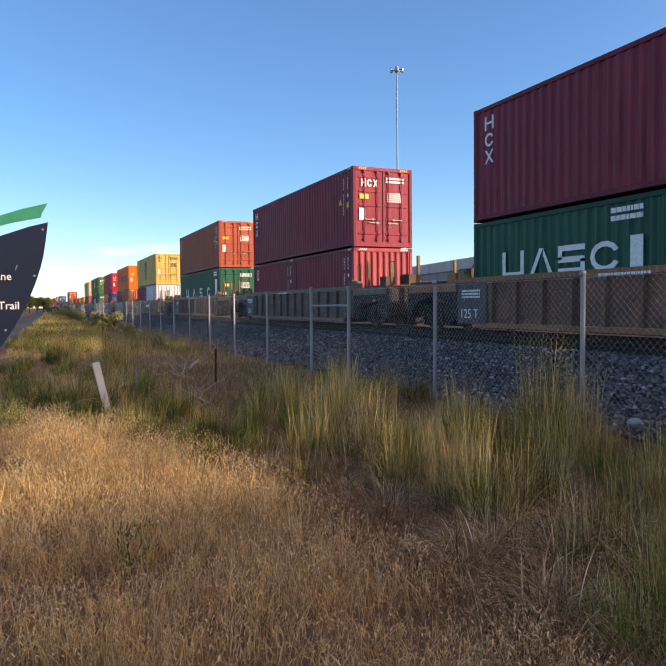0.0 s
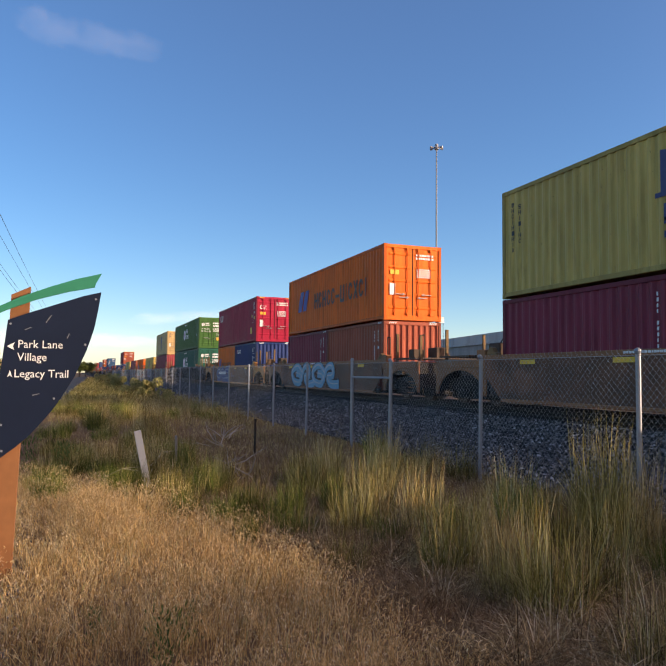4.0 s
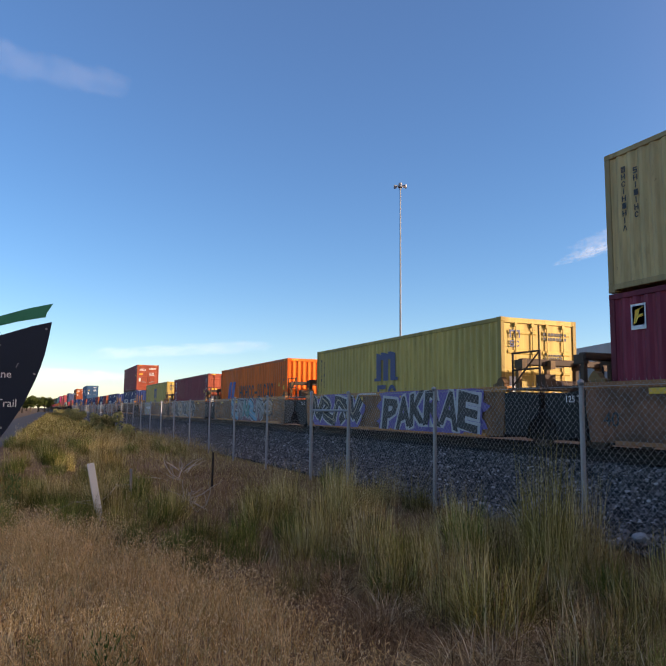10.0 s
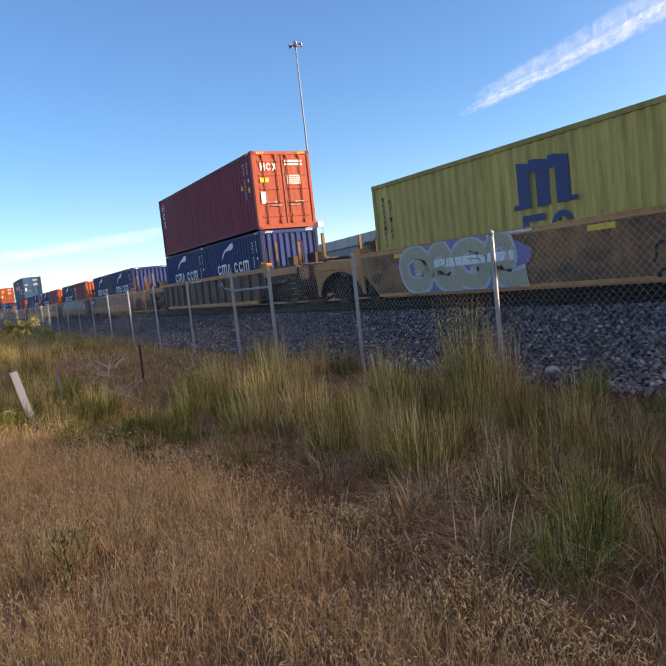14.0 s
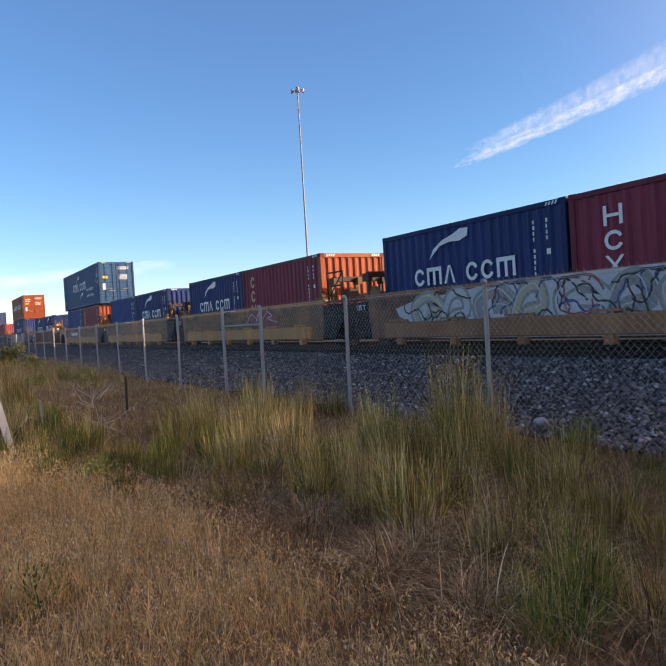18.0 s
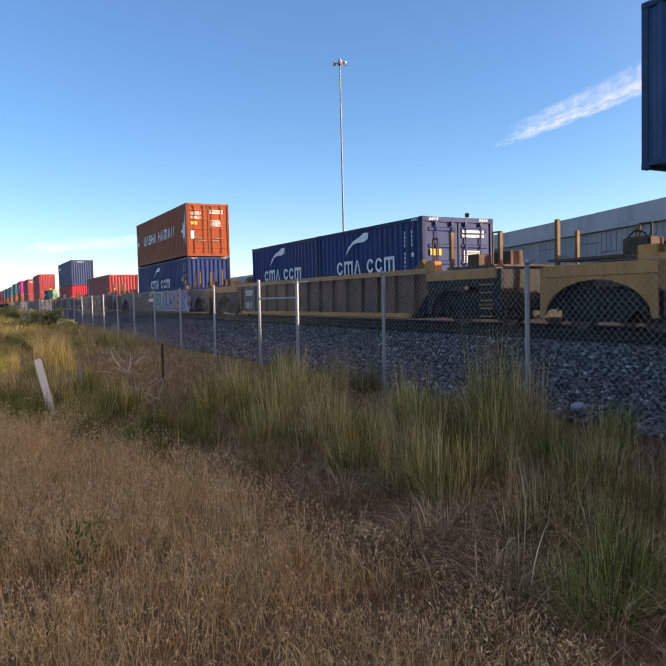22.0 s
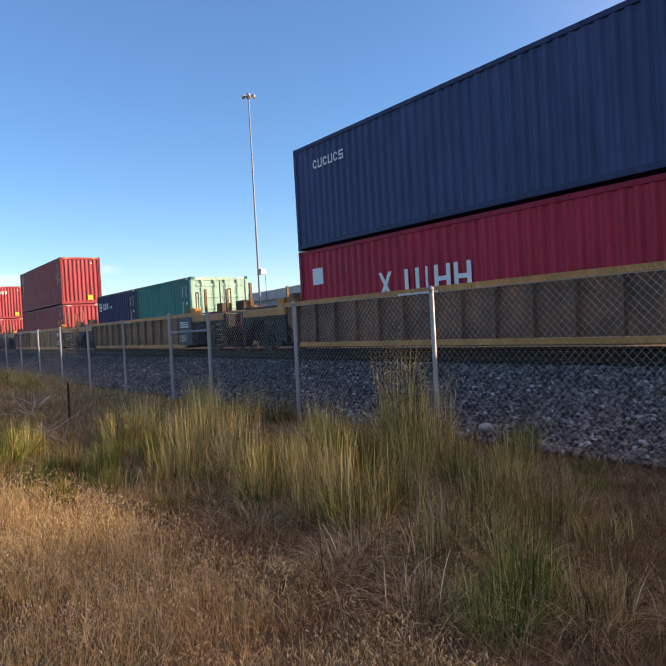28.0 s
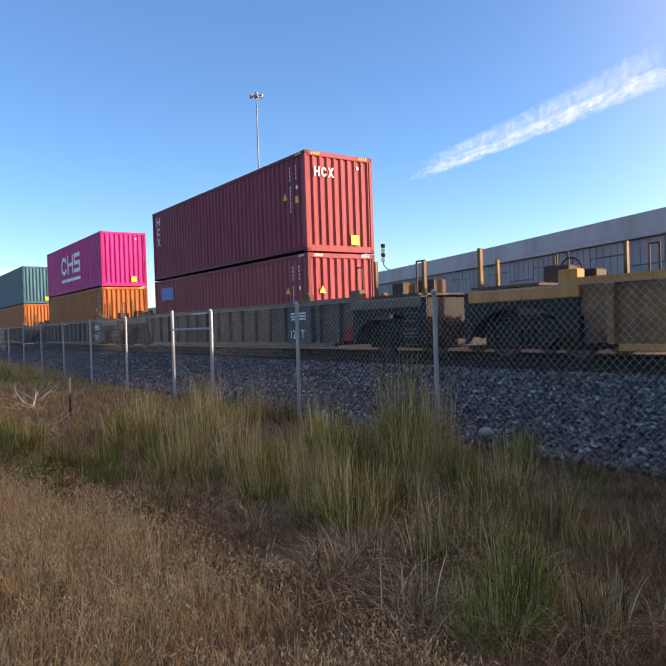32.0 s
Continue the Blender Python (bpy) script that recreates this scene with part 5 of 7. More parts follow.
for a, b in zip(POSTS, POSTS[1:]):
    bm = bmesh.new()
    h, step = FENCE_TOP - FENCE_LOW, 0.086 if b < 45 else 0.15
    r = 0.0014 if b < 13 else 0.0011 if b < 45 else 0.002
    n = int((b - a) / step)
    for fam in (1, -1):
        k = -int(h / step) - 1
        while k * step < (b - a) + h:
            # one wire of this family, clipped to the span
            y0 = a + k * step if fam == 1 else a + k * step
            lo, hi = (y0, y0 + h) if fam == 1 else (y0, y0 - h)
            t0, t1 = 0.0, 1.0
            if fam == 1:
                t0, t1 = max(0, (a - y0) / h), min(1, (b - y0) / h)
            else:
                t0, t1 = max(0, (y0 - b) / h), min(1, (y0 - a) / h)
            if t1 - t0 > 0.02:
                pa = (fence_x(a) - 0.034 + 0.004 * fam, lo + (hi - lo) * t0, FENCE_LOW + h * t0)
                pb = (fence_x(b) - 0.034 + 0.004 * fam, lo + (hi - lo) * t1, FENCE_LOW + h * t1)
                add_tube(bm, pa, pb, r, 3, caps=False)
            k += 1
    if b < 45:
        for k in range(int((b - a) / 0.086)):
            y = a + 0.086 * k
            add_tube(bm, (fence_x(y) - 0.034, y, FENCE_TOP - 0.01), (fence_x(y) - 0.034, y + 0.02, FENCE_TOP + 0.045), r, 3, caps=False)
    web = part("chain_link", bm, WIRE, fence, "woven wire mesh")
    web["kind"] = "stuff"
    bm = tube_bm((fence_x(a) - 0.034, a, FENCE_TOP - 0.03), (fence_x(b) - 0.034, b, FENCE_TOP - 0.03), 0.003, 4)
    part("tension_wire", bm, WIRE, fence)
part("brace_rail", tube_bm((fence_x(12.4), 12.38, 0.98), (fence_x(14.3), 14.3, 0.98), 0.022, 8), STEEL_GALV, fence)

# ---- trail sign ----
sign = tagged(new("trail_sign"), "navy blade-shaped trail sign with a green swoosh on a wooden post", "sign")
sign.matrix_basis = pose(-0.5, 5.96, -0.6)
face = lambda u, v, d: Vector((u + 0.5, 0.02 - d, v + 0.6))
bm = bmesh.new()
add_plate(bm, [(-0.605, -0.62), (-0.465, -0.62), (-0.40, 1.70), (-0.535, 1.63)], 0.09, lambda u, v, d: Vector((u + 0.5, 0.13 - d, v + 0.6)))
post_wood = plain("brown_stained_timber", (0.26, 0.11, 0.045), 0.7, 0, 9, 0.35, 0.3, 0.004)
part("post", bm, post_wood, sign, "reddish-brown wooden post")
bm = bmesh.new()
add_plate(bm, [(-0.55, 1.43), (-0.595, 0.97), (-0.60, 0.60), (-0.59, 0.35), (-0.46, 0.45), (-0.36, 0.545), (-0.28, 0.64), (-0.21, 0.73), (-0.15, 0.82), (-0.10, 0.91), (-0.05, 1.0), (-0.01, 1.10), (0.03, 1.2), (0.065, 1.31), (0.09, 1.41), (0.113, 1.55), (0.13, 1.68), (-0.01, 1.64), (-0.18, 1.575), (-0.37, 1.503)], 0.012, face)
panel_mat = plain("navy_enamel", (0.010, 0.016, 0.035), 0.35, 0, 5, 0.3, 0.05)
panel = part("panel", bm, panel_mat, sign, "scratched navy sign panel")
bm = bmesh.new()
add_plate(bm, [(-0.82, 1.38), (-0.71, 1.425), (-0.56, 1.505), (-0.35, 1.595), (-0.12, 1.668), (0.08, 1.715), (0.085, 1.745), (0.13, 1.83), (-0.06, 1.775), (-0.26, 1.70), (-0.47, 1.61), (-0.69, 1.49)], 0.02, lambda u, v, d: Vector((u + 0.5, 0.01 - d, v + 0.6)))
part("swoosh", bm, plain("green_enamel", (0.02, 0.20, 0.12), 0.45, 0, 6, 0.2, 0.05), sign, "green painted swoosh")
for words, u, v, size in (("Park Lane", -0.475, 1.215, 0.088), ("Village", -0.475, 1.115, 0.088), ("Legacy Trail", -0.495, 0.985, 0.088)):
    bm = text_bm(words, size)
    bmesh.ops.transform(bm, verts=bm.verts, matrix=Matrix.Translation((u + 0.5, 0.003, v + 0.6)) @ Matrix(((0.94, 0, 0, 0), (0, 0, -1, 0), (0, 1, 0, 0), (0, 0, 0, 1))))
    part("lettering", bm, WHITE_MARK, panel, "white lettering")
for pts in ([(-0.55, 1.225), (-0.497, 1.255), (-0.508, 1.225), (-0.497, 1.195)], [(-0.54, 0.985), (-0.522, 1.04), (-0.504, 0.985), (-0.522, 1.0)]):
    bm = bmesh.new()
    add_plate(bm, pts, 0.004, lambda u, v, d: Vector((u + 0.5, 0.006 - d, v + 0.6)))
    part("arrow", bm, WHITE_MARK, panel, "white arrow")
for u, v in ((-0.53, 1.40), (0.09, 1.62), (-0.57, 0.62), (-0.56, 0.42), (0.02, 1.25), (-0.2, 0.82)):
    bm = bmesh.new()
    add_plate(bm, ellipse(u, v, 0.009, 0.009, 8), 0.004, lambda u, v, d: Vector((u + 0.5, 0.006 - d, v + 0.6)))
    part("rivet", bm, STEEL_GALV, panel)
bm = bmesh.new()
for u, v, a, ln in ((-0.28, 1.42, 1.0, 0.07), (-0.43, 1.36, 0.4, 0.05), (-0.12, 1.3, 1.2, 0.04), (-0.36, 0.85, 0.2, 0.05)):
    add_plate(bm, [(u, v), (u + ln * math.cos(a), v + ln * math.sin(a)), (u + ln * math.cos(a) + 0.008, v + ln * math.sin(a) - 0.004), (u + 0.004, v - 0.008)], 0.002, lambda u, v, d: Vector((u + 0.5, 0.007 - d, v + 0.6)))
scr = part("scratch", bm, plain("grey_scratch", (0.16, 0.17, 0.19), 0.6), panel)
scr["kind"] = "stuff"

# ---- marker stakes and dead twigs ----
bm = box_bm(-0.048, 0.048, -0.012, 0.012, 0, 0.86, 0.004)
stake = part("marker_stake", bm, plain("white_plastic", (0.78, 0.78, 0.74), 0.5, 0, 8, 0.08, 0.05))
stake.matrix_basis = pose(0.97, 10.2, -0.62, 4, -12.5, 6)
tagged(stake, "leaning white plastic marker stake in the grass", "stake")
for x, y, h, lean, name, color, label in ((1.56, 11.7, 0.62, -2, "fence_stake", (0.30, 0.31, 0.32), "short grey steel stake standing in dry grass"), (3.36, 13.6, 0.75, 0, "fence_stake", (0.06, 0.05, 0.045), "short dark rusty steel stake in dry grass")):
    bm = bmesh.new()
    add_box(bm, -0.022, 0.022, -0.004, 0.004, 0, h)
    add_box(bm, -0.004, 0.004, -0.004, 0.03, 0, h)
    s = part(name, bm, plain("stake_steel", color, 0.6, 0.4, 12, 0.3))
    s.matrix_basis = pose(x, y, -0.62, 1, lean, 15)
    tagged(s, label, "stake")
for k in range(2):
    bm = bmesh.new()
    y0 = 11.70 if k == 0 else 11.9
    pts = [(1.56, y0, -0.25 - 0.1 * k), (1.3, y0 - 0.4, -0.22), (1.0, 10.3, -0.3 - 0.1 * k), (0.6, 10.0, -0.28), (0.2, 9.9, -0.45)]
    for a, b in zip(pts, pts[1:]):
        add_tube(bm, a, b, 0.004, 4)
    w = part("loose_wire", bm, plain("pale_wire", (0.4, 0.35, 0.25), 0.6))
    tagged(w, "thin pale wire sagging from the stakes", "wire")
TWIG = plain("bleached_twig", (0.50, 0.44, 0.36), 0.8, 0, 20, 0.25)
r = random.Random(11)
for x, y, n, h in ((2.45, 10.6, 4, 0.75), (2.15, 10.9, 3, 0.5), (2.6, 12.2, 4, 0.6), (3.0, 15.5, 5, 0.8), (3.5, 17.0, 6, 0.7)):
    bm = bmesh.new()
    for k in range(n):
        a, el = r.uniform(0, math.tau), r.uniform(0.1, 0.8)
        p = Vector((r.uniform(-0.15, 0.15), r.uniform(-0.15, 0.15), 0.0))
        d = Vector((math.cos(a) * math.cos(el), math.sin(a) * math.cos(el), math.sin(el)))
        for j in range(3):
            q = p + d * h * r.uniform(0.25, 0.42)
            add_tube(bm, p, q, 0.013 - 0.0035 * j, 5, 0.0095 - 0.0035 * j)
            if j == 1:
                e = (d + Vector((r.uniform(-1, 1), r.uniform(-1, 1), r.uniform(0, 0.6)))).normalized()
                add_tube(bm, p, p + e * h * 0.3, 0.004, 4, 0.002)
            p, d = q, (d + Vector((r.uniform(-0.5, 0.5), r.uniform(-0.5, 0.5), r.uniform(-0.4, 0.3)))).normalized()
    t = part("dead_branch", bm, TWIG)
    t.matrix_basis = pose(x, y, ground_z(x, y) + 0.01)
    tagged(t, "bleached dead branch lying in the grass", "branch", "dead branches", "stuff")


# ---- far structures ----
def concrete(name, color):
    m, n, l, b = nodes_of(name)
    big, streak, fine = noise_node(n, l, 0.12, 4), noise_node(n, l, 0.7, 4, stretch=(1, 1, 0.1)), noise_node(n, l, 14, 5)
    c1 = mixed(n, l, big.outputs["Fac"], tuple(c * 0.8 for c in color), tuple(c * 1.15 for c in color))
    c2 = mixed(n, l, ramp_node(n, l, streak.outputs["Fac"], ((0.45, (0, 0, 0)), (0.8, (1, 1, 1)))).outputs[0], c1, tuple(c * 0.7 for c in color))
    l.new(c2, b.inputs["Base Color"])
    b.inputs["Roughness"].default_value = 0.9
    bumped(n, l, b, fine.outputs["Fac"], 0.3, 0.01)
    return m


CONCRETE, CONCRETE_PALE = concrete("grey_concrete", (0.30, 0.30, 0.295)), concrete("pale_concrete", (0.40, 0.40, 0.39))
wall = tagged(new("retaining_wall"), "grey precast concrete highway wall with a parapet", "wall", kind="structure")
LINE = [(33.3, 11.0), (36.2, 20.1), (42.0, 38.0), (47.9, 58.3), (53.6, 91.6), (57.0, 125.0), (61.0, 175.0), (64.0, 260.0)]
TOP = 6.75


def along(k, f):
    (x0, y0), (x1, y1) = LINE[k], LINE[k + 1]
    return Vector((x0 + (x1 - x0) * f, y0 + (y1 - y0) * f, 0))


panel_meshes = {}
for k in range(len(LINE) - 1):
    a, b = along(k, 0), along(k, 1)
    ln, ang = (b - a).length, math.atan2(b.y - a.y, b.x - a.x)
    m = Matrix.Translation(a) @ Matrix.Rotation(ang, 4, "Z")
    p = part("core", box_bm(0, ln, -1.2, -0.18, -0.8, TOP - 1.1), CONCRETE, wall)
    p.matrix_basis = m
    p = part("parapet", box_bm(-0.02, ln + 0.02, -0.75, 0.12, TOP - 1.08, TOP, 0.03), CONCRETE_PALE, wall)
    p.matrix_basis = m
    p = part("coping", box_bm(-0.02, ln + 0.02, -0.75, 0.32, TOP - 1.42, TOP - 1.1, 0.02), CONCRETE_PALE, wall)
    p.matrix_basis = m
    if k < 4:
        n = max(1, round(ln / 3.0))
        for i in range(n):
            shift = 0.75 if i % 2 else 0.0
            z = TOP - 1.44 - shift
            rows = [(z - 1.5 * j, 1.5) for j in range(4)]
            if shift:
                rows.insert(0, (TOP - 1.44, 0.75))
            for ztop, hh in rows:
                key = (round(ln / n, 3), hh)
                if key not in panel_meshes:
                    bm = box_bm(0.03, ln / n - 0.03, -0.2, 0.0, 0.03 - hh, -0.03, 0.015)
                    for g in range(1, 5):
                        add_box(bm, ln / n * g / 5 - 0.015, ln / n * g / 5 + 0.015, -0.1, 0.03, 0.05 - hh, -0.05)
                    panel_meshes[key] = mesh_from(bm, "panel", CONCRETE)
                q = same_part("panel", panel_meshes[key], wall, m @ Matrix.Translation((ln / n * i, 0, ztop)))

# unseen bridge assumed behind the view, sized so its deck shades the near grass
bridge = tagged(new("unseen_bridge"), "unseen grey concrete bridge, placed behind the view to shade the near ground", "bridge", kind="structure")
part("deck", box_bm(-60, 60, -24.6, -16.8, 6.9, 8.0, 0.02), CONCRETE, bridge)
for x in (-14, 24, 48):
    part("pier", box_bm(x - 0.8, x + 0.8, -23, -18, -0.8, 6.9), CONCRETE, bridge)

# light mast
mast = tagged(new("high_mast_light"), "tall slender steel light mast with a ring of lamps", "light mast")
mast.matrix_basis = pose(46.2, 82.9, -0.7)
bm = tube_bm((0, 0, 0), (0, 0, 33.4), 0.17, 14, 0.08)
part("pole", bm, plain("weathered_galvanised_pole", (0.20, 0.21, 0.23), 0.5, 0.4, 2, 0.1), mast)
part("crown", tube_bm((0, 0, 33.3), (0, 0, 34.0), 0.32, 10, 0.22), STEEL_GALV, mast)
for k in range(6):
    a = math.tau * k / 6
    d = Vector((math.cos(a), math.sin(a), 0))
    part("arm", tube_bm(d * 0.2 + Vector((0, 0, 33.5)), d * 0.62 + Vector((0, 0, 33.55)), 0.05, 6), STEEL_GALV, mast)
    bm = tube_bm(d * 0.55 + Vector((0, 0, 33.5)), d * 0.98 + Vector((0, 0, 33.45)), 0.10, 8, 0.17)
    part("lamp", bm, STEEL_GALV, mast, "grey lamp housing")
part("control_box", box_bm(0.15, 1.0, -0.4, 0.1, 9.0, 9.8, 0.03), plain("white_box", (0.7, 0.7, 0.7), 0.5), mast, "small white equipment box")
part("cable", tube_bm((0.95, -0.2, 9.0), (1.05, -0.2, 0.5), 0.03, 5), STEEL_DARK, mast)

# lamp signal on the wall's parapet
d = Vector((math.sin(radians(39.27)), math.cos(radians(39.27)), 0)) * 75.2
sig = tagged(new("sign_gantry"), "small dark lamp panel on a bent arm over the wall", "signal")
sig.matrix_basis = pose(d.x, d.y, TOP, 0, 0, -30)
bm = bmesh.new()
arc = [Vector((1.1 - 1.1 * math.cos(a), 0, 0.9 - 0.9 * math.sin(a) * 1.0)) for a in [math.pi / 2 * k / 6 for k in range(7)]]
add_tube(bm, (0, 0, 3.0), (0, 0, 0.8), 0.05, 6)
for a, b in zip(arc, arc[1:]):
    add_tube(bm, a, b, 0.05, 6)
part("arm", bm, STEEL_DARK, sig)
for k in range(4):
    part("lamp", box_bm(-0.22, 0.22, -0.12, 0.1, 1.0 + 0.5 * k, 1.4 + 0.5 * k, 0.03), STEEL_DARK if k % 2 else plain("pale_lens", (0.5, 0.5, 0.48), 0.4), sig)

# overhead wires
line = tagged(new("power_line"), "thin dark overhead wires between wooden poles", "power line")
for y in (-60, 150, 330):
    part("pole", tube_bm((-5.6, y, -0.8), (-5.6, y, 12.4), 0.16, 10, 0.11), TIE_WOOD, line)
    part("cross_arm", box_bm(-6.7, -4.5, y - 0.06, y + 0.06, 11.6, 11.75), TIE_WOOD, line)
for x, z in ((-6.6, 11.8), (-5.6, 12.4), (-4.6, 11.8), (-5.5, 9.8)):
    for y0, y1 in ((-60, 150), (150, 330)):
        bm = bmesh.new()
        prev = None
        for k in range(13):
            f = k / 12
            p = Vector((x, y0 + (y1 - y0) * f, z - 4 * 1.3 * f * (1 - f)))
            if prev:
                add_tube(bm, prev, p, 0.016, 4, caps=False)
            prev = p
        part("wire", bm, STEEL_DARK, line)

# house, garden fence
house = tagged(new("house"), "tan stucco building with a flat roofline", "house")
house.matrix_basis = pose(-21, 118, -0.7)
STUCCO = plain("tan_stucco", (0.52, 0.36, 0.17), 0.9, 0, 3, 0.15)
part("wall", box_bm(-11, 8.5, 0, 12, 0, 4.6), STUCCO, house)
part("wing", box_bm(8.5, 11.0, 1, 12, 0, 3.2), STUCCO, house)
part("roof", box_bm(-11.3, 8.8, -0.3, 12.3, 4.6, 4.95, 0.03), plain("roof_edge", (0.45, 0.30, 0.16), 0.8, 0, 4, 0.2), house)
part("wing_roof", box_bm(8.5, 11.3, 0.7, 12.3, 3.2, 3.5, 0.03), plain("roof_edge", (0.45, 0.30, 0.16), 0.8, 0, 4, 0.2), house)
for x in (-8, -4, 0, 4):
    w = part("window", box_bm(x, x + 1.5, -0.06, 0.02, 1.6, 3.2, 0.01), plain("window_frame_paint", (0.6, 0.55, 0.45), 0.6), house)
    part("pane", box_bm(x + 0.1, x + 1.4, -0.075, -0.06, 1.7, 3.1), plain("dark_glass", (0.03, 0.035, 0.04), 0.08, 0, 3, 0.1, 0), w)
gf = tagged(new("garden_fence"), "pale board garden fence beyond the trail", "fence")
gf.matrix_basis = pose(-18, 82, -0.65)
board = mesh_from(box_bm(-0.19, 0.19, -0.02, 0.02, 0.05, 1.55, 0.008), "board", plain("pale_boards", (0.58, 0.52, 0.42), 0.8, 0, 5, 0.2))
for k in range(36):
    same_part("board", board, gf, pose(0.4 * k, 0, random.uniform(-0.02, 0.02)))
for z in (0.4, 1.25):
    part("rail", box_bm(-0.2, 14.3, 0.02, 0.07, z, z + 0.09), plain("pale_boards", (0.58, 0.52, 0.42), 0.8, 0, 5, 0.2), gf)


# ---- foliage ----
def leaf_mat(name, stops, through_light=0.35, patch=0.25, patch_color=(0.2, 0.15, 0.06), per_plant=False, normal_lift=1.3):
    m, n, l, b = nodes_of(name)
    g = n.new("ShaderNodeNewGeometry")
    tx = noise_node(n, l, 0.9, 3)
    c = ramp_node(n, l, g.outputs["Random Per Island"], stops).outputs[0]
    c = mixed(n, l, ramp_node(n, l, tx.outputs["Fac"], ((0.42, (0, 0, 0)), (0.7, (patch, patch, patch)))).outputs[0], c, patch_color)
    # uneven drying: clump by clump and plant by plant
    fine = noise_node(n, l, 5.0, 3)
    oi = n.new("ShaderNodeObjectInfo")
    c = mixed(n, l, 1.0, c, ramp_node(n, l, fine.outputs["Fac"], ((0.3, (0.72, 0.69, 0.66)), (0.66, (1.25, 1.25, 1.25)))).outputs[0], "MULTIPLY")
    c = mixed(n, l, 1.0, c, ramp_node(n, l, oi.outputs["Random"], ((0.0, (0.60, 0.58, 0.52)), (0.55, (1, 1, 1)), (1.0, (1.15, 1.12, 1.0)))).outputs[0], "MULTIPLY") if per_plant else c
    l.new(c, b.inputs["Base Color"])
    b.inputs["Roughness"].default_value = 0.75
    b.inputs["Specular IOR Level"].default_value = 0.06
    # shading normals bent upward, which brightens the blades with more sky light
    up = n.new("ShaderNodeVectorMath")
    up.operation = "ADD"
    up.inputs[1].default_value = (0, 0, normal_lift)
    l.new(g.outputs["Normal"], up.inputs[0])
    un = n.new("ShaderNodeVectorMath")
    un.operation = "NORMALIZE"
    l.new(up.outputs[0], un.inputs[0])
    l.new(un.outputs[0], b.inputs["Normal"])
    tr, mx = n.new("ShaderNodeBsdfTranslucent"), n.new("ShaderNodeMixShader")
    l.new(c, tr.inputs["Color"])
    mx.inputs[0].default_value = through_light
    l.new(b.outputs[0], mx.inputs[1])
    l.new(tr.outputs[0], mx.inputs[2])
    out = [x for x in n if x.type == "OUTPUT_MATERIAL"][0]
    l.new(mx.outputs[0], out.inputs["Surface"])
    return m


def blades_mesh(name, base, height, lean, az, width, material, curve=2.0, profile=(1.0, 0.85, 0.6), droop=0.0, twist=None):
    """Blades as tapered ribbons: base points, heights, leans (share of the height), directions and widths, all arrays."""
    n, k = len(base), len(profile)
    s = np.arange(k + 1) / k
    out = np.stack([np.cos(az), np.sin(az), np.zeros(n)], 1)
    ta = az + math.pi / 2 if twist is None else twist
    side = np.stack([np.cos(ta), np.sin(ta), np.zeros(n)], 1)
    v = np.zeros((n, 2 * k + 1, 3))
    for j in range(k + 1):
        up = height * (s[j] - droop * lean * s[j] ** 3)
        p = base + out * (lean * height * s[j] ** curve)[:, None]
        p[:, 2] += up
        if j < k:
            w = side * (width * profile[j] * 0.5)[:, None]
            v[:, 2 * j], v[:, 2 * j + 1] = p - w, p + w
        else:
            v[:, 2 * k] = p
    tri = []
    for j in range(k - 1):
        a = 2 * j
        tri += [(a, a + 1, a + 3), (a, a + 3, a + 2)]
    tri.append((2 * k - 2, 2 * k - 1, 2 * k))
    tri = np.array(tri)
    idx = (tri[None] + (np.arange(n) * (2 * k + 1))[:, None, None]).reshape(-1)
    me = bpy.data.meshes.new(name)
    me.vertices.add(n * (2 * k + 1))
    me.vertices.foreach_set("co", v.reshape(-1))
    me.loops.add(len(idx))
    me.loops.foreach_set("vertex_index", idx.astype(np.int32))
    me.polygons.add(len(idx) // 3)
    me.polygons.foreach_set("loop_start", np.arange(0, len(idx), 3, dtype=np.int32))
    me.update(calc_edges=True)
    me.materials.append(material)
    return me


rng = np.random.default_rng(7)


def heights_at(x, y):
    return np.array([ground_z(a, b) for a, b in zip(x, y)])


def edge_x(y):
    """Where the short red grass gives way to the tall bunches."""
    return np.interp(y, [0, 4.0, 6.8, 9.0, 10.7, 11.5], [1.95, 1.92, 1.55, 0.5, -0.5, -1.5])


RED_GRASS = leaf_mat("dry_reddish_grass", ((0.0, (0.28, 0.15, 0.055)), (0.25, (0.66, 0.42, 0.16)), (0.65, (0.84, 0.60, 0.27)), (0.94, (0.95, 0.80, 0.48)), (1.0, (0.34, 0.37, 0.11))), 0.4, 0.35, (0.68, 0.37, 0.14))
STRAW = leaf_mat("straw_grass", ((0.0, (0.08, 0.053, 0.02)), (0.3, (0.36, 0.26, 0.09)), (0.7, (0.70, 0.55, 0.24)), (0.9, (0.94, 0.82, 0.50)), (1.0, (0.28, 0.30, 0.08))), 0.3, 0.3, (0.36, 0.21, 0.075), True, 0.7)
OLIVE = leaf_mat("olive_bunchgrass", ((0.0, (0.036, 0.029, 0.010)), (0.35, (0.19, 0.16, 0.04)), (0.7, (0.39, 0.335, 0.10)), (0.92, (0.78, 0.67, 0.33)), (1.0, (0.30, 0.16, 0.055))), 0.3, 0.35, (0.28, 0.20, 0.055), True, 0.7)
GREEN = leaf_mat("green_bunchgrass", ((0.0, (0.032, 0.055, 0.013)), (0.45, (0.13, 0.17, 0.033)), (0.85, (0.31, 0.33, 0.08)), (1.0, (0.72, 0.62, 0.28))), 0.3, 0.2, (0.19, 0.20, 0.045), True, 0.6)
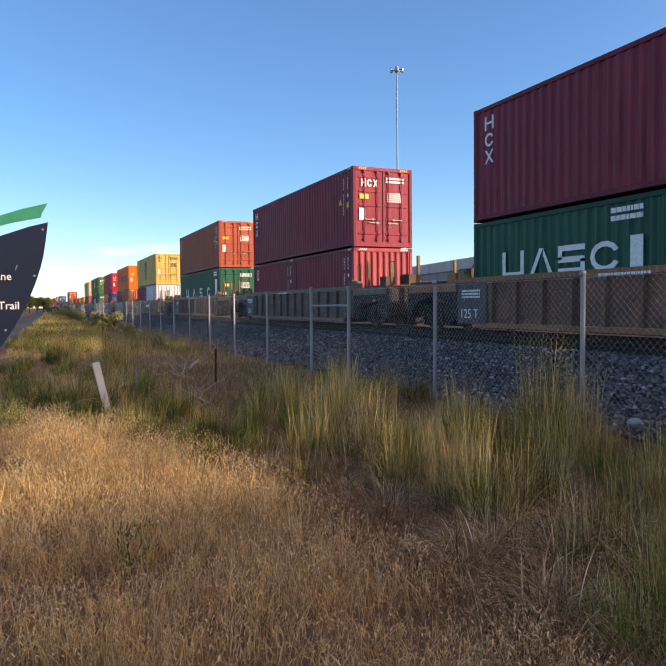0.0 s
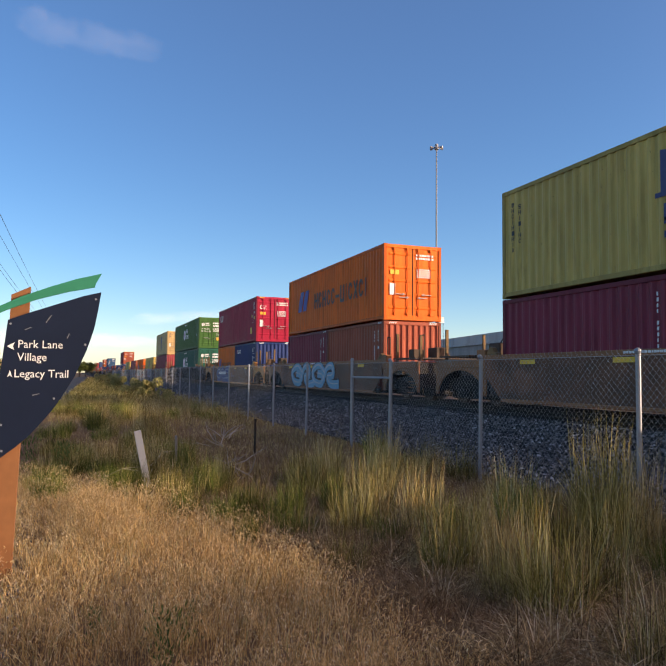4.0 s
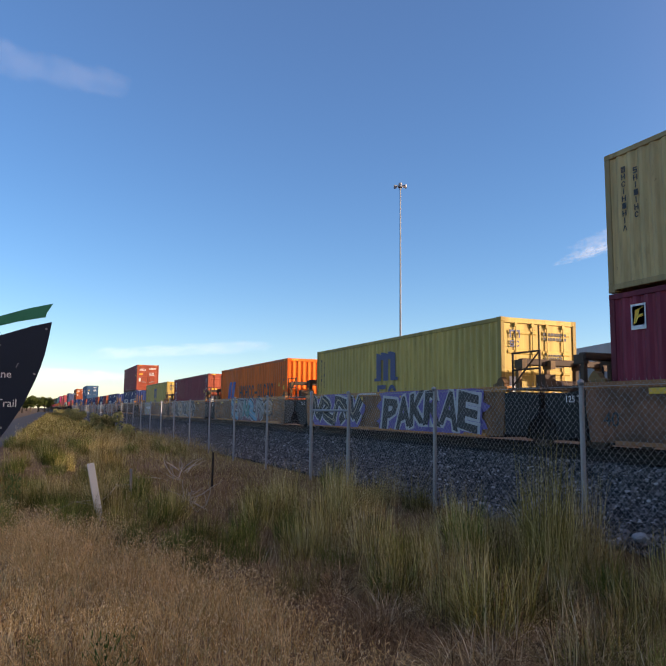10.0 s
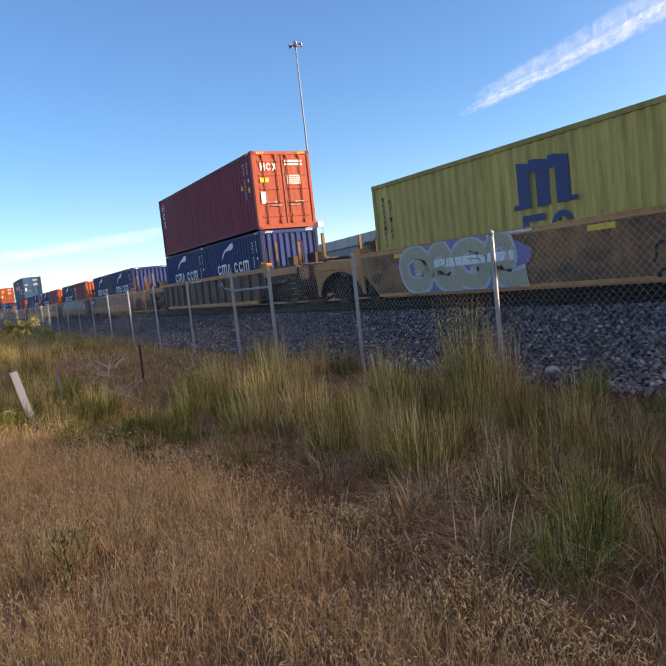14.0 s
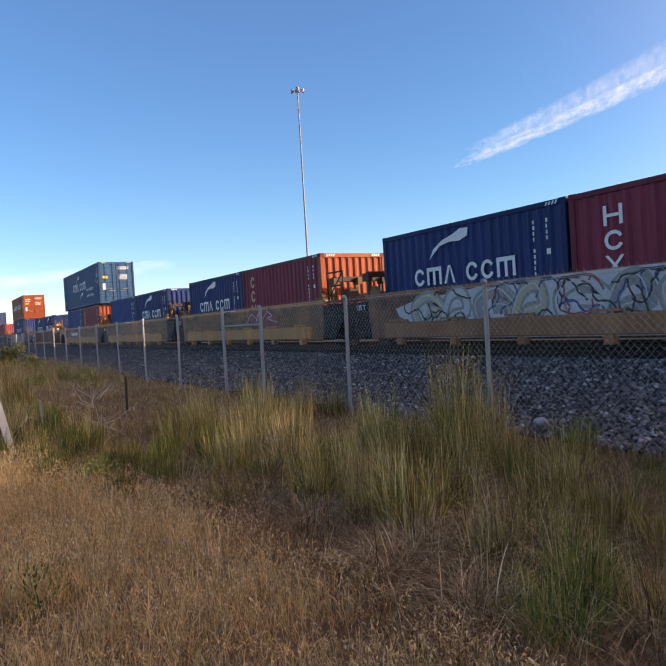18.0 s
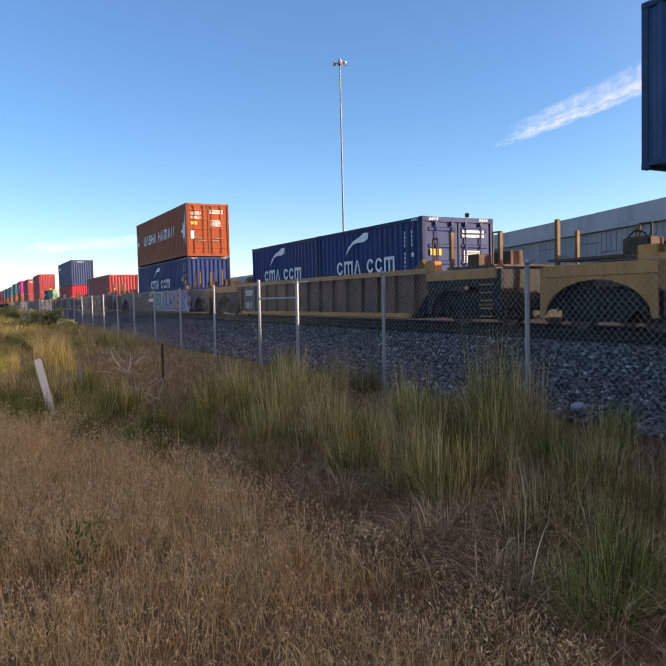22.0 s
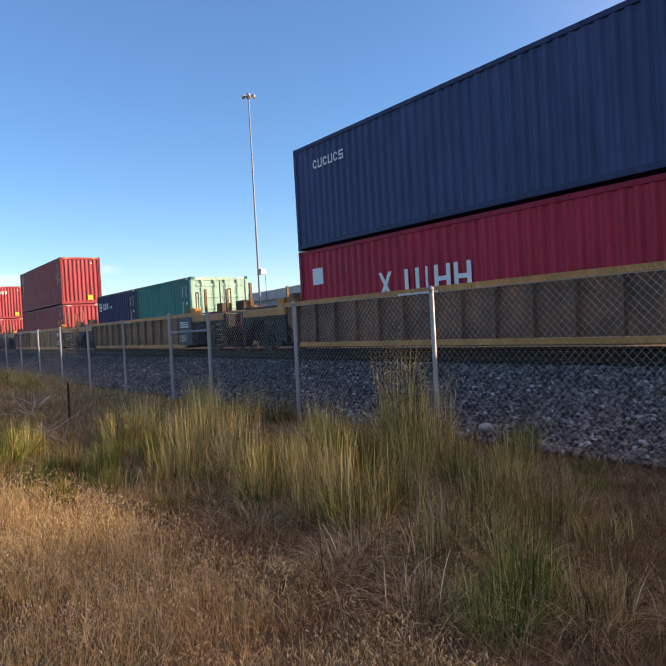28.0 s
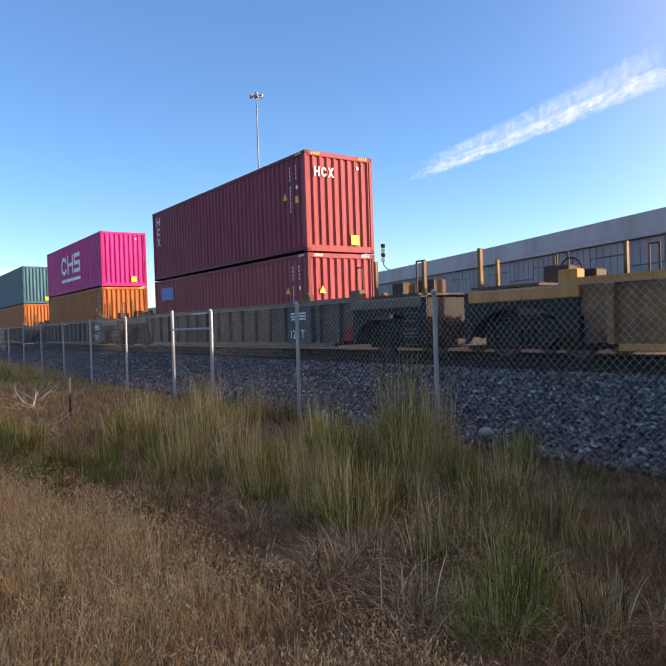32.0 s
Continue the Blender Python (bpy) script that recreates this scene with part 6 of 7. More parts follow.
THATCH = leaf_mat("brown_thatch", ((0.0, (0.038, 0.022, 0.011)), (0.45, (0.20, 0.12, 0.058)), (0.85, (0.46, 0.31, 0.16)), (1.0, (0.86, 0.70, 0.44))), 0.18, 0.5, (0.18, 0.092, 0.038), False, 0.5)
DEAD = leaf_mat("bleached_dead_grass", ((0.0, (0.055, 0.034, 0.017)), (0.4, (0.28, 0.19, 0.092)), (0.8, (0.66, 0.50, 0.28)), (1.0, (0.96, 0.85, 0.60))), 0.18, 0.4, (0.25, 0.14, 0.058), True, 0.5)

# short dry grass, denser away from the gravel
n = 110000
y = 1.0 + 10.6 * rng.uniform(0, 1, n) ** 1.25
x = -2.2 + (edge_x(y) + 0.35 + 2.2) * rng.uniform(0, 1, n)
clump = np.array([noise.noise(Vector((a * 1.7, b * 1.7, 0))) + 0.5 * noise.noise(Vector((a * 5, b * 5, 3))) for a, b in zip(x, y)])
keep = (rng.uniform(0, 1, n) < np.clip((x + 1.15) / 0.9, 0.05, 1) * np.clip(0.75 + 0.6 * clump, 0.2, 1)) & (x < edge_x(y) + 0.3 * rng.uniform(-1, 1, n))
x, y, clump = x[keep], y[keep], clump[keep]
n = len(x)
h = (0.07 + 0.14 * rng.uniform(0, 1, n)) * (1 + 0.5 * clump) * np.interp(x, [-1.2, 0.2], [0.55, 1.0]) * np.interp(y, [2, 6], [0.9, 1.35])
me = blades_mesh("short_dry_grass", np.stack([x, y, heights_at(x, y) - 0.01], 1), h, rng.uniform(0.05, 0.75, n), rng.uniform(0, math.tau, n), rng.uniform(0.0016, 0.0036, n), RED_GRASS, 1.6, (0.7, 0.8, 1.7), 0.25, rng.uniform(0, math.tau, n))
tagged(new("short_dry_grass", me), "short fine reddish-brown dry grass covering the near ground", "grass", kind="stuff")
# and round and behind the standing place
n = 30000
x, y = rng.uniform(-1.8, 6.4, n), rng.uniform(-8.0, 1.15, n)
me = blades_mesh("short_dry_grass", np.stack([x, y, heights_at(x, y) - 0.01], 1), rng.uniform(0.07, 0.2, n), rng.uniform(0.1, 0.8, n), rng.uniform(0, math.tau, n), rng.uniform(0.003, 0.006, n), RED_GRASS, 1.6, (0.7, 0.8, 1.7), 0.25, rng.uniform(0, math.tau, n))
tagged(new("short_dry_grass", me), "short reddish dry grass behind the standing place", "grass", kind="stuff")
# pale awned seed heads over the short grass
n = 90000
y = 1.3 + 9.8 * rng.uniform(0, 1, n) ** 1.2
x = -1.6 + (edge_x(y) + 1.7) * rng.uniform(0, 1, n)
clump = np.array([noise.noise(Vector((a * 1.7, b * 1.7, 0))) + 0.5 * noise.noise(Vector((a * 5, b * 5, 3))) for a, b in zip(x, y)])
keep = rng.uniform(0, 1, n) < np.clip((x + 1.3) / 1.2, 0.1, 1) * np.clip(0.7 + 0.8 * clump, 0.12, 1)
x, y, clump = x[keep], y[keep], clump[keep]
n = len(x)
lift = (0.05 + 0.19 * rng.uniform(0, 1, n) ** 0.7) * (1 + 0.5 * clump) * np.interp(y, [2, 6], [0.9, 1.3])
base = np.stack([x, y, heights_at(x, y) + lift], 1)
AWN = leaf_mat("pale_seed_heads", ((0.0, (0.38, 0.22, 0.09)), (0.3, (0.72, 0.50, 0.22)), (0.8, (0.90, 0.69, 0.36)), (1.0, (0.97, 0.86, 0.58))), 0.4, 0.3, (0.68, 0.40, 0.16))
me = blades_mesh("seed_heads", base, rng.uniform(0.014, 0.032, n), rng.uniform(0.2, 1.8, n), rng.uniform(0, math.tau, n), rng.uniform(0.0035, 0.0075, n), AWN, 1.2, (0.5, 1.2), 0.6, rng.uniform(0, math.tau, n))
tagged(new("seed_heads", me), "pale drooping seed heads over the short dry grass", "grass", kind="stuff")
# the same grass in an open patch between the bunches and the ballast
n = 70000
x, y = rng.uniform(2.6, 5.7, n), rng.uniform(1.0, 4.6, n)
keep = x > 2.6 + 0.45 * y
x, y = x[keep], y[keep]
n = len(x)
me = blades_mesh("short_dry_grass", np.stack([x, y, heights_at(x, y) - 0.01], 1), rng.uniform(0.1, 0.32, n) * np.interp(x, [4.6, 5.7], [1.0, 0.35]), rng.uniform(0.2, 1.5, n), rng.uniform(0, math.tau, n), rng.uniform(0.002, 0.004, n), THATCH, 1.6, (0.9, 0.9, 0.8, 0.6), 0.42, rng.uniform(0, math.tau, n))
tagged(new("short_dry_grass", me), "patch of low tangled brown grass beside the ballast", "grass", kind="stuff")
# matted dead grass under the bunches
n = 95000
y = 1.2 + 17 * rng.uniform(0, 1, n) ** 1.3
x = edge_x(np.minimum(y, 11.4)) - 0.1 + (6.1 - edge_x(np.minimum(y, 11.4))) * rng.uniform(0, 1, n)
me = blades_mesh("matted_dead_grass", np.stack([x, y, heights_at(x, y) - 0.01], 1), rng.uniform(0.08, 0.36, n) * np.interp(y, [9, 13], [1.0, 0.6]), rng.uniform(0.3, 1.9, n), rng.uniform(0, math.tau, n), rng.uniform(0.002, 0.0046, n), THATCH, 1.5, (1.0, 0.9, 0.7, 0.5), 0.42, rng.uniform(0, math.tau, n))
tagged(new("matted_dead_grass", me), "matted grey-brown dead grass between the bunches", "grass", kind="stuff")


def tuft_mesh(count, radius, tall, spread, material, thick=0.0042, droop=0.45, upright=0.5, stalks=0.12):
    """A bunch: stiff blades from the middle, arching ones round them and a few tall stalks."""
    a = rng.uniform(0, math.tau, count)
    rr = radius * np.sqrt(rng.uniform(0, 1, count))
    base = np.stack([rr * np.cos(a), rr * np.sin(a), np.full(count, -0.02)], 1)
    kind = rng.uniform(0, 1, count)
    stiff, stalk = kind < upright, kind > 1 - stalks
    h = tall * np.where(stiff, rng.uniform(0.45, 1.0, count), rng.uniform(0.3, 0.85, count))
    h = np.where(stalk, tall * rng.uniform(0.95, 1.3, count), h)
    lean = np.where(stiff, rng.uniform(0.03, 0.5, count) * (0.4 + rr / radius), spread * rng.uniform(0.35, 1.25, count))
    lean = np.where(stalk, rng.uniform(0.02, 0.3, count), lean)
    az = a + rng.normal(0, 1.2, count)
    return blades_mesh("grass_tuft", base, h, lean, az, rng.uniform(0.55, 1.35, count) * thick, material, 1.8, (0.7, 1.0, 0.9, 0.7, 0.45), droop, az + math.pi / 2 + rng.normal(0, 0.9, count))


TUFTS = {
    "olive": [tuft_mesh(520, 0.24, 0.66, 1.0, OLIVE, 0.0046, 0.5, 0.45, 0.12) for _ in range(4)],
    "straw": [tuft_mesh(440, 0.22, 0.70, 1.0, STRAW, 0.0044, 0.5, 0.42, 0.2) for _ in range(4)],
    "green": [tuft_mesh(560, 0.20, 0.62, 0.75, GREEN, 0.0048, 0.45, 0.6, 0.04) for _ in range(3)],
    "droopy": [tuft_mesh(420, 0.22, 0.60, 1.6, DEAD, 0.0048, 0.5, 0.05, 0.03) for _ in range(4)],
}
TUFT_WORDS = {"olive": "olive-green bunchgrass with straw tips", "straw": "tall straw-coloured bunchgrass with thin stalks", "green": "dense dark green bunchgrass", "droopy": "drooping pale dead bunchgrass"}


def tuft(kind, x, y, size, tall=1.0):
    ob = new("grass_tuft", TUFTS[kind][rr_.randrange(len(TUFTS[kind]))])
    ob.matrix_basis = pose(x, y, ground_z(x, y), 0, 0, rr_.uniform(0, 360)) @ Matrix.Diagonal((size, size, size * tall, 1))
    tagged(ob, TUFT_WORDS[kind] + " growing by the railway", "grass", "bunchgrass by the railway")


rr_ = random.Random(21)
# the bunches that stand out
for kind, x, y, size, tall in (
        ("green", 1.55, 6.65, 0.62, 0.95), ("olive", 5.1, 4.3, 0.9, 0.95), ("green", 5.45, 3.75, 0.7, 0.65), ("olive", 4.1, 3.7, 1.0, 0.95), ("olive", 4.0, 3.1, 0.9, 0.9), ("green", 4.5, 4.4, 0.9, 0.85), ("olive", 4.2, 5.4, 1.0, 1.0), ("straw", 3.4, 5.2, 0.9, 0.95), ("green", 5.0, 3.4, 0.7, 0.65), ("olive", 3.6, 4.2, 1.0, 0.9), ("droopy", 4.5, 3.3, 1.0, 0.8), ("droopy", 3.9, 4.6, 1.0, 0.85), ("droopy", 4.8, 4.9, 0.9, 0.8), ("droopy", 3.6, 3.7, 1.0, 0.85), ("green", 1.5, 7.6, 0.8, 0.8), ("green", 1.85, 7.95, 0.85, 0.85), ("green", 2.05, 7.45, 0.75, 0.8), ("green", 1.1, 7.95, 0.7, 0.75), ("droopy", 2.7, 3.5, 1.05, 0.8), ("droopy", 3.4, 3.3, 1.05, 0.9), ("droopy", 2.95, 2.0, 0.9, 0.9), ("droopy", 2.35, 3.4, 0.9, 0.8), ("green", 2.85, 2.35, 0.95, 1.0), ("droopy", 3.15, 2.7, 0.9, 1.0), ("droopy", 3.0, 3.2, 1.1, 1.0), ("droopy", 2.45, 2.7, 1.0, 0.9), ("olive", 3.1, 4.1, 1.1, 1.1),
        ("olive", 4.9, 5.6, 1.1, 1.5), ("olive", 5.1, 5.9, 1.15, 1.6), ("straw", 5.35, 5.6, 0.9, 1.5), ("green", 4.3, 6.2, 0.95, 1.2), ("olive", 4.5, 5.0, 1.0, 1.1), ("green", 6.0, 4.9, 0.7, 1.1),
        ("straw", 4.3, 9.4, 1.1, 1.15), ("straw", 4.7, 10.4, 1.1, 1.1), ("olive", 3.8, 8.6, 1.1, 1.1), ("straw", 3.6, 9.9, 1.0, 1.1), ("olive", 3.1, 7.2, 1.05, 1.15), ("olive", 2.6, 6.6, 0.9, 1.1), ("straw", 3.3, 6.4, 1.0, 1.1),
        ("green", 2.3, 7.7, 0.8, 1.05), ("olive", 1.9, 8.0, 0.8, 0.9), ("green", 1.2, 8.2, 0.7, 0.8), ("olive", 0.7, 9.0, 0.75, 0.8), ("olive", 2.9, 5.2, 1.0, 1.0), ("droopy", 2.5, 4.7, 0.9, 0.8), ("droopy", 2.6, 5.6, 0.9, 0.8)):
    tuft(kind, x, y, size, tall)
for k in range(105):
    y = 1.6 + 11.0 * rr_.random() ** 1.1
    lo = float(edge_x(min(y, 11.4))) + 0.35
    x = lo + (5.75 - lo) * rr_.random()
    if x > 2.7 + 0.5 * y:
        continue
    near_fence = (x - lo) / (5.8 - lo)
    kind = rr_.choices(("olive", "straw", "green", "droopy"), (3.0, 2.4, 1.0, 6.0 if y < 6 else 3.0))[0]
    tuft(kind, x, y, rr_.uniform(0.6, 1.05), rr_.uniform(0.55, 0.9) + 0.35 * near_fence)
for k in range(30):
    y = 9.4 + 5.5 * rr_.random()
    x = -0.4 + 2.3 * rr_.random()
    tuft(rr_.choices(("olive", "straw", "green"), (3, 1, 5))[0], x, y, rr_.uniform(0.7, 1.05), rr_.uniform(0.6, 0.9))
for k in range(22):
    y = 16.5 + 17 * rr_.random()
    x = 0.1 + 2.3 * rr_.random()
    tuft(rr_.choices(("olive", "straw", "green"), (3, 2, 4))[0], x, y, rr_.uniform(0.9, 1.4), rr_.uniform(0.7, 1.0))
for k in range(95):
    y = 10.4 + 26 * rr_.random() ** 1.2
    x = -0.8 + 6.2 * rr_.random()
    if x > 2.1 and y < 23:
        continue
    tuft(rr_.choices(("olive", "straw", "green"), (3, 1, 4))[0], x, y, rr_.uniform(0.7, 1.2), rr_.uniform(0.6, 0.95))

n = 42000
y = 10.6 + 32 * rng.uniform(0, 1, n) ** 1.2
x = np.interp(y, [10, 40], [-1.4, -0.5]) + (6.0 - np.interp(y, [10, 40], [-1.4, -0.5])) * rng.uniform(0, 1, n)
me = blades_mesh("tall_dry_grass", np.stack([x, y, heights_at(x, y) - 0.02], 1), rng.uniform(0.2, 0.55, n) * (0.8 + 0.4 * np.sin(x * 1.3 + y * 0.7) ** 2) * np.interp(x, [-1.2, 0.8, 3, 6], [0.3, 0.75, 1.0, 1.25]) * np.interp(y, [11, 13, 20, 26], [0.5, 0.3, 0.35, 1.0]), rng.uniform(0.1, 0.8, n), rng.uniform(0, math.tau, n), rng.uniform(0.004, 0.008, n), STRAW, 1.8, (1.0, 0.9, 0.7), 0.3, rng.uniform(0, math.tau, n))
tagged(new("tall_dry_grass", me), "knee-high yellow dry grass beside the trail", "grass", kind="stuff")
n = 26000
y = 38 + 150 * rng.uniform(0, 1, n) ** 1.5
x = np.interp(y, [38, 190], [-0.6, 3.2]) + 4.6 * rng.uniform(0, 1, n)
me = blades_mesh("tall_dry_grass", np.stack([x, y, np.full(n, -0.65)], 1), rng.uniform(0.25, 0.65, n), rng.uniform(0.1, 0.7, n), rng.uniform(0, math.tau, n), rng.uniform(0.02, 0.05, n), OLIVE, 1.8, (1.0, 0.9, 0.7), 0.3, rng.uniform(0, math.tau, n))
tagged(new("tall_dry_grass", me), "distant band of olive and yellow grass along the fence", "grass", kind="stuff")
n = 22000
y = 14 + 80 * rng.uniform(0, 1, n) ** 1.2
x = -5.4 - 14 * rng.uniform(0, 1, n)
me = blades_mesh("verge_grass", np.stack([x, y, np.full(n, -0.62)], 1), rng.uniform(0.08, 0.22, n), rng.uniform(0.1, 0.7, n), rng.uniform(0, math.tau, n), rng.uniform(0.02, 0.05, n), leaf_mat("verge_green", ((0.0, (0.20, 0.22, 0.05)), (0.6, (0.36, 0.33, 0.10)), (1.0, (0.45, 0.38, 0.16)))), 1.8, (1.0, 0.9, 0.7), 0.3, rng.uniform(0, math.tau, n))
tagged(new("verge_grass", me), "short yellow-green verge grass beyond the trail", "grass", kind="stuff")

# broad-leaved weeds
WEED = leaf_mat("weed_green", ((0.0, (0.06, 0.11, 0.03)), (0.6, (0.11, 0.17, 0.045)), (1.0, (0.20, 0.24, 0.07))), 0.35, 0.1)
for x, y, h, count in ((0.45, 3.9, 0.34, 170), (0.62, 4.2, 0.26, 120), (0.1, 4.4, 0.24, 120), (-0.2, 11.4, 0.55, 220), (-0.7, 12.2, 0.6, 240), (-0.4, 9.6, 0.4, 120), (0.25, 3.2, 0.2, 90)):
    z = rng.uniform(0.1, 1, count)
    a = rng.uniform(0, math.tau, count)
    base = np.stack([0.10 * h * np.cos(a), 0.10 * h * np.sin(a), h * z], 1)
    base[:, :2] += rng.normal(0, 0.12 * h, (count, 2))
    me = blades_mesh("weed", base, 0.13 * h * rng.uniform(0.5, 1.2, count), rng.uniform(0.2, 1.2, count), a, rng.uniform(0.005, 0.010, count) * (h / 0.4), WEED, 1.3, (0.5, 1.2, 0.8), 0.3)
    ob = new("weed", me)
    ob.matrix_basis = pose(x, y, ground_z(x, y))
    tagged(ob, "green leafy weed among the dry grass", "weed", "leafy weeds", "stuff")

# shrubs and trees far down the trail
LEAF = leaf_mat("tree_leaf", ((0.0, (0.035, 0.06, 0.015)), (0.6, (0.07, 0.10, 0.025)), (1.0, (0.13, 0.15, 0.04))), 0.3, 0.1)
SAGE = leaf_mat("sage_leaf", ((0.0, (0.24, 0.24, 0.08)), (0.6, (0.40, 0.38, 0.15)), (1.0, (0.62, 0.52, 0.24))), 0.3, 0.1)
BARK = plain("bark", (0.11, 0.085, 0.06), 0.9, 0, 14, 0.35, 0.6, 0.02)


def leaves_mesh(count, spread, z0, z1, size, material, lumps=9):
    cen = np.stack([rng.normal(0, spread * 0.5, lumps), rng.normal(0, spread * 0.5, lumps), rng.uniform(z0 + 0.25 * (z1 - z0), z1 - 0.15 * (z1 - z0), lumps)], 1)
    rad = rng.uniform(0.22, 0.45, lumps) * (z1 - z0) * 0.75
    pick = rng.integers(0, lumps, count)
    d = rng.normal(0, 1, (count, 3))
    d /= np.linalg.norm(d, axis=1)[:, None]
    p = cen[pick] + d * (rad[pick] * rng.uniform(0.45, 1.0, count) ** 0.5)[:, None]
    p[:, 2] = np.maximum(p[:, 2], z0 * 0.6)
    u = rng.normal(0, 1, (count, 3))
    u /= np.linalg.norm(u, axis=1)[:, None]
    w = np.cross(u, rng.normal(0, 1, (count, 3)))
    w /= np.linalg.norm(w, axis=1)[:, None]
    s = size * rng.uniform(0.5, 1.2, count)[:, None]
    v = np.stack([p - u * s, p + w * s * 0.6, p + u * s, p - w * s * 0.6], 1)
    me = bpy.data.meshes.new("crown")
    me.vertices.add(count * 4)
    me.vertices.foreach_set("co", v.reshape(-1))
    me.loops.add(count * 4)
    me.loops.foreach_set("vertex_index", np.arange(count * 4, dtype=np.int32))
    me.polygons.add(count)
    me.polygons.foreach_set("loop_start", np.arange(0, count * 4, 4, dtype=np.int32))
    me.update(calc_edges=True)
    me.materials.append(material)
    return me, cen


def tree(name, x, y, h, spread, material, label, count=1500, trunk=True, leaf=0.16):
    root = tagged(new(name), label, name, "trees along the trail" if trunk else "shrubs along the trail")
    root.matrix_basis = pose(x, y, -0.68)
    me, cen = leaves_mesh(count, spread, h * (0.28 if trunk else 0.05), h, leaf, material, 10 if trunk else 7)
    ob = new("crown", me)
    ob.parent = root
    bm = bmesh.new()
    top = Vector((0, 0, h * (0.4 if trunk else 0.12)))
    add_tube(bm, (0, 0, 0), top, 0.045 * h if trunk else 0.04, 8, 0.028 * h if trunk else 0.03)
    for c in cen:
        add_tube(bm, top, Vector(c), 0.02 * h if trunk else 0.02, 5, 0.006)
    part("trunk", bm, BARK, root)


rt = random.Random(4)
for x, y, h, s in ((-3.2, 225, 4.6, 2.2), (-1.0, 250, 5.0, 2.6), (1.2, 240, 4.2, 2.2), (3.4, 260, 5.2, 2.5), (-6.0, 240, 5.5, 2.8), (5.4, 300, 5.2, 2.4), (-9.5, 250, 6.5, 3.0), (-13, 255, 6.0, 3.0), (-18, 260, 7, 3.4), (-3, 330, 7, 4), (2, 350, 7, 4), (8, 380, 7, 4)):
    tree("tree", x, y, h, s, LEAF, "small dark green tree beyond the end of the trail", 1300, True, 0.26)
for x, y, h, s in ((-9.6, 92, 3.3, 1.6), (-11.6, 95, 2.6, 1.5), (-8.2, 100, 2.4, 1.2), (-14, 97, 3.0, 1.5)):
    tree("tree", x, y, h, s, LEAF, "small leafy garden tree in front of a tan house", 1500, True, 0.14)
for x, y, h, s in ((4.7, 36, 1.0, 0.8), (4.3, 44, 1.4, 1.2), (3.8, 52, 1.2, 1.1), (4.9, 62, 1.5, 1.2), (4.6, 75, 1.6, 1.3), (5.0, 95, 1.7, 1.5), (4.6, 120, 1.8, 1.6)):
    tree("shrub", x, y, h, s, SAGE, "low grey-green shrub by the fence", 1200, False, 0.06 if y < 40 else 0.1)


# ---- clouds ----
def cloud_mat(name, thick, scale, stretch):
    m, n, l, b = nodes_of(name)
    tc, sep = n.new("ShaderNodeTexCoord"), n.new("ShaderNodeSeparateXYZ")
    l.new(tc.outputs["UV"], sep.inputs[0])

    def math_node(op, a, v):
        x = n.new("ShaderNodeMath")
        x.operation = op
        x.use_clamp = op == "MULTIPLY"
        for k, s in enumerate((a, v)):
            if isinstance(s, (int, float)):
                x.inputs[k].default_value = s
            else:
                l.new(s, x.inputs[k])
        return x.outputs[0]

    tx = noise_node(n, l, scale, 7, "UV", stretch, 0.68)
    edge = math_node("MULTIPLY", math_node("MULTIPLY", sep.outputs["Y"], math_node("SUBTRACT", 1.0, sep.outputs["Y"])), 4.0)
    ends = math_node("MULTIPLY", math_node("MULTIPLY", sep.outputs["X"], math_node("SUBTRACT", 1.0, sep.outputs["X"])), 7.0)
    body = math_node("MULTIPLY", math_node("POWER", edge, 0.8), math_node("POWER", ends, 0.6))
    tear = noise_node(n, l, scale * 0.55, 5, "UV", (stretch[0] * 1.6, stretch[1] * 0.6, 1), 0.6)
    body = math_node("MULTIPLY", body, math_node("MULTIPLY", math_node("SUBTRACT", tear.outputs["Fac"], -0.05), 1.5))
    dens = math_node("SUBTRACT", math_node("ADD", body, math_node("MULTIPLY", tx.outputs["Fac"], 1.0)), 0.9)
    fac = math_node("MULTIPLY", math_node("MULTIPLY", dens, 1.6), thick)
    df, tr, ml = n.new("ShaderNodeBsdfDiffuse"), n.new("ShaderNodeBsdfTransparent"), n.new("ShaderNodeMixShader")
    df.inputs["Color"].default_value = (0.9, 0.9, 0.9, 1)
    em, ad = n.new("ShaderNodeEmission"), n.new("ShaderNodeAddShader")
    em.inputs["Color"].default_value, em.inputs["Strength"].default_value = (0.86, 0.92, 1.0, 1), 0.42
    l.new(df.outputs[0], ad.inputs[0])
    l.new(em.outputs[0], ad.inputs[1])
    l.new(fac, ml.inputs[0])
    l.new(tr.outputs[0], ml.inputs[1])
    l.new(ad.outputs[0], ml.inputs[2])
    out = [x for x in n if x.type == "OUTPUT_MATERIAL"][0]
    l.new(ml.outputs[0], out.inputs["Surface"])
    return m


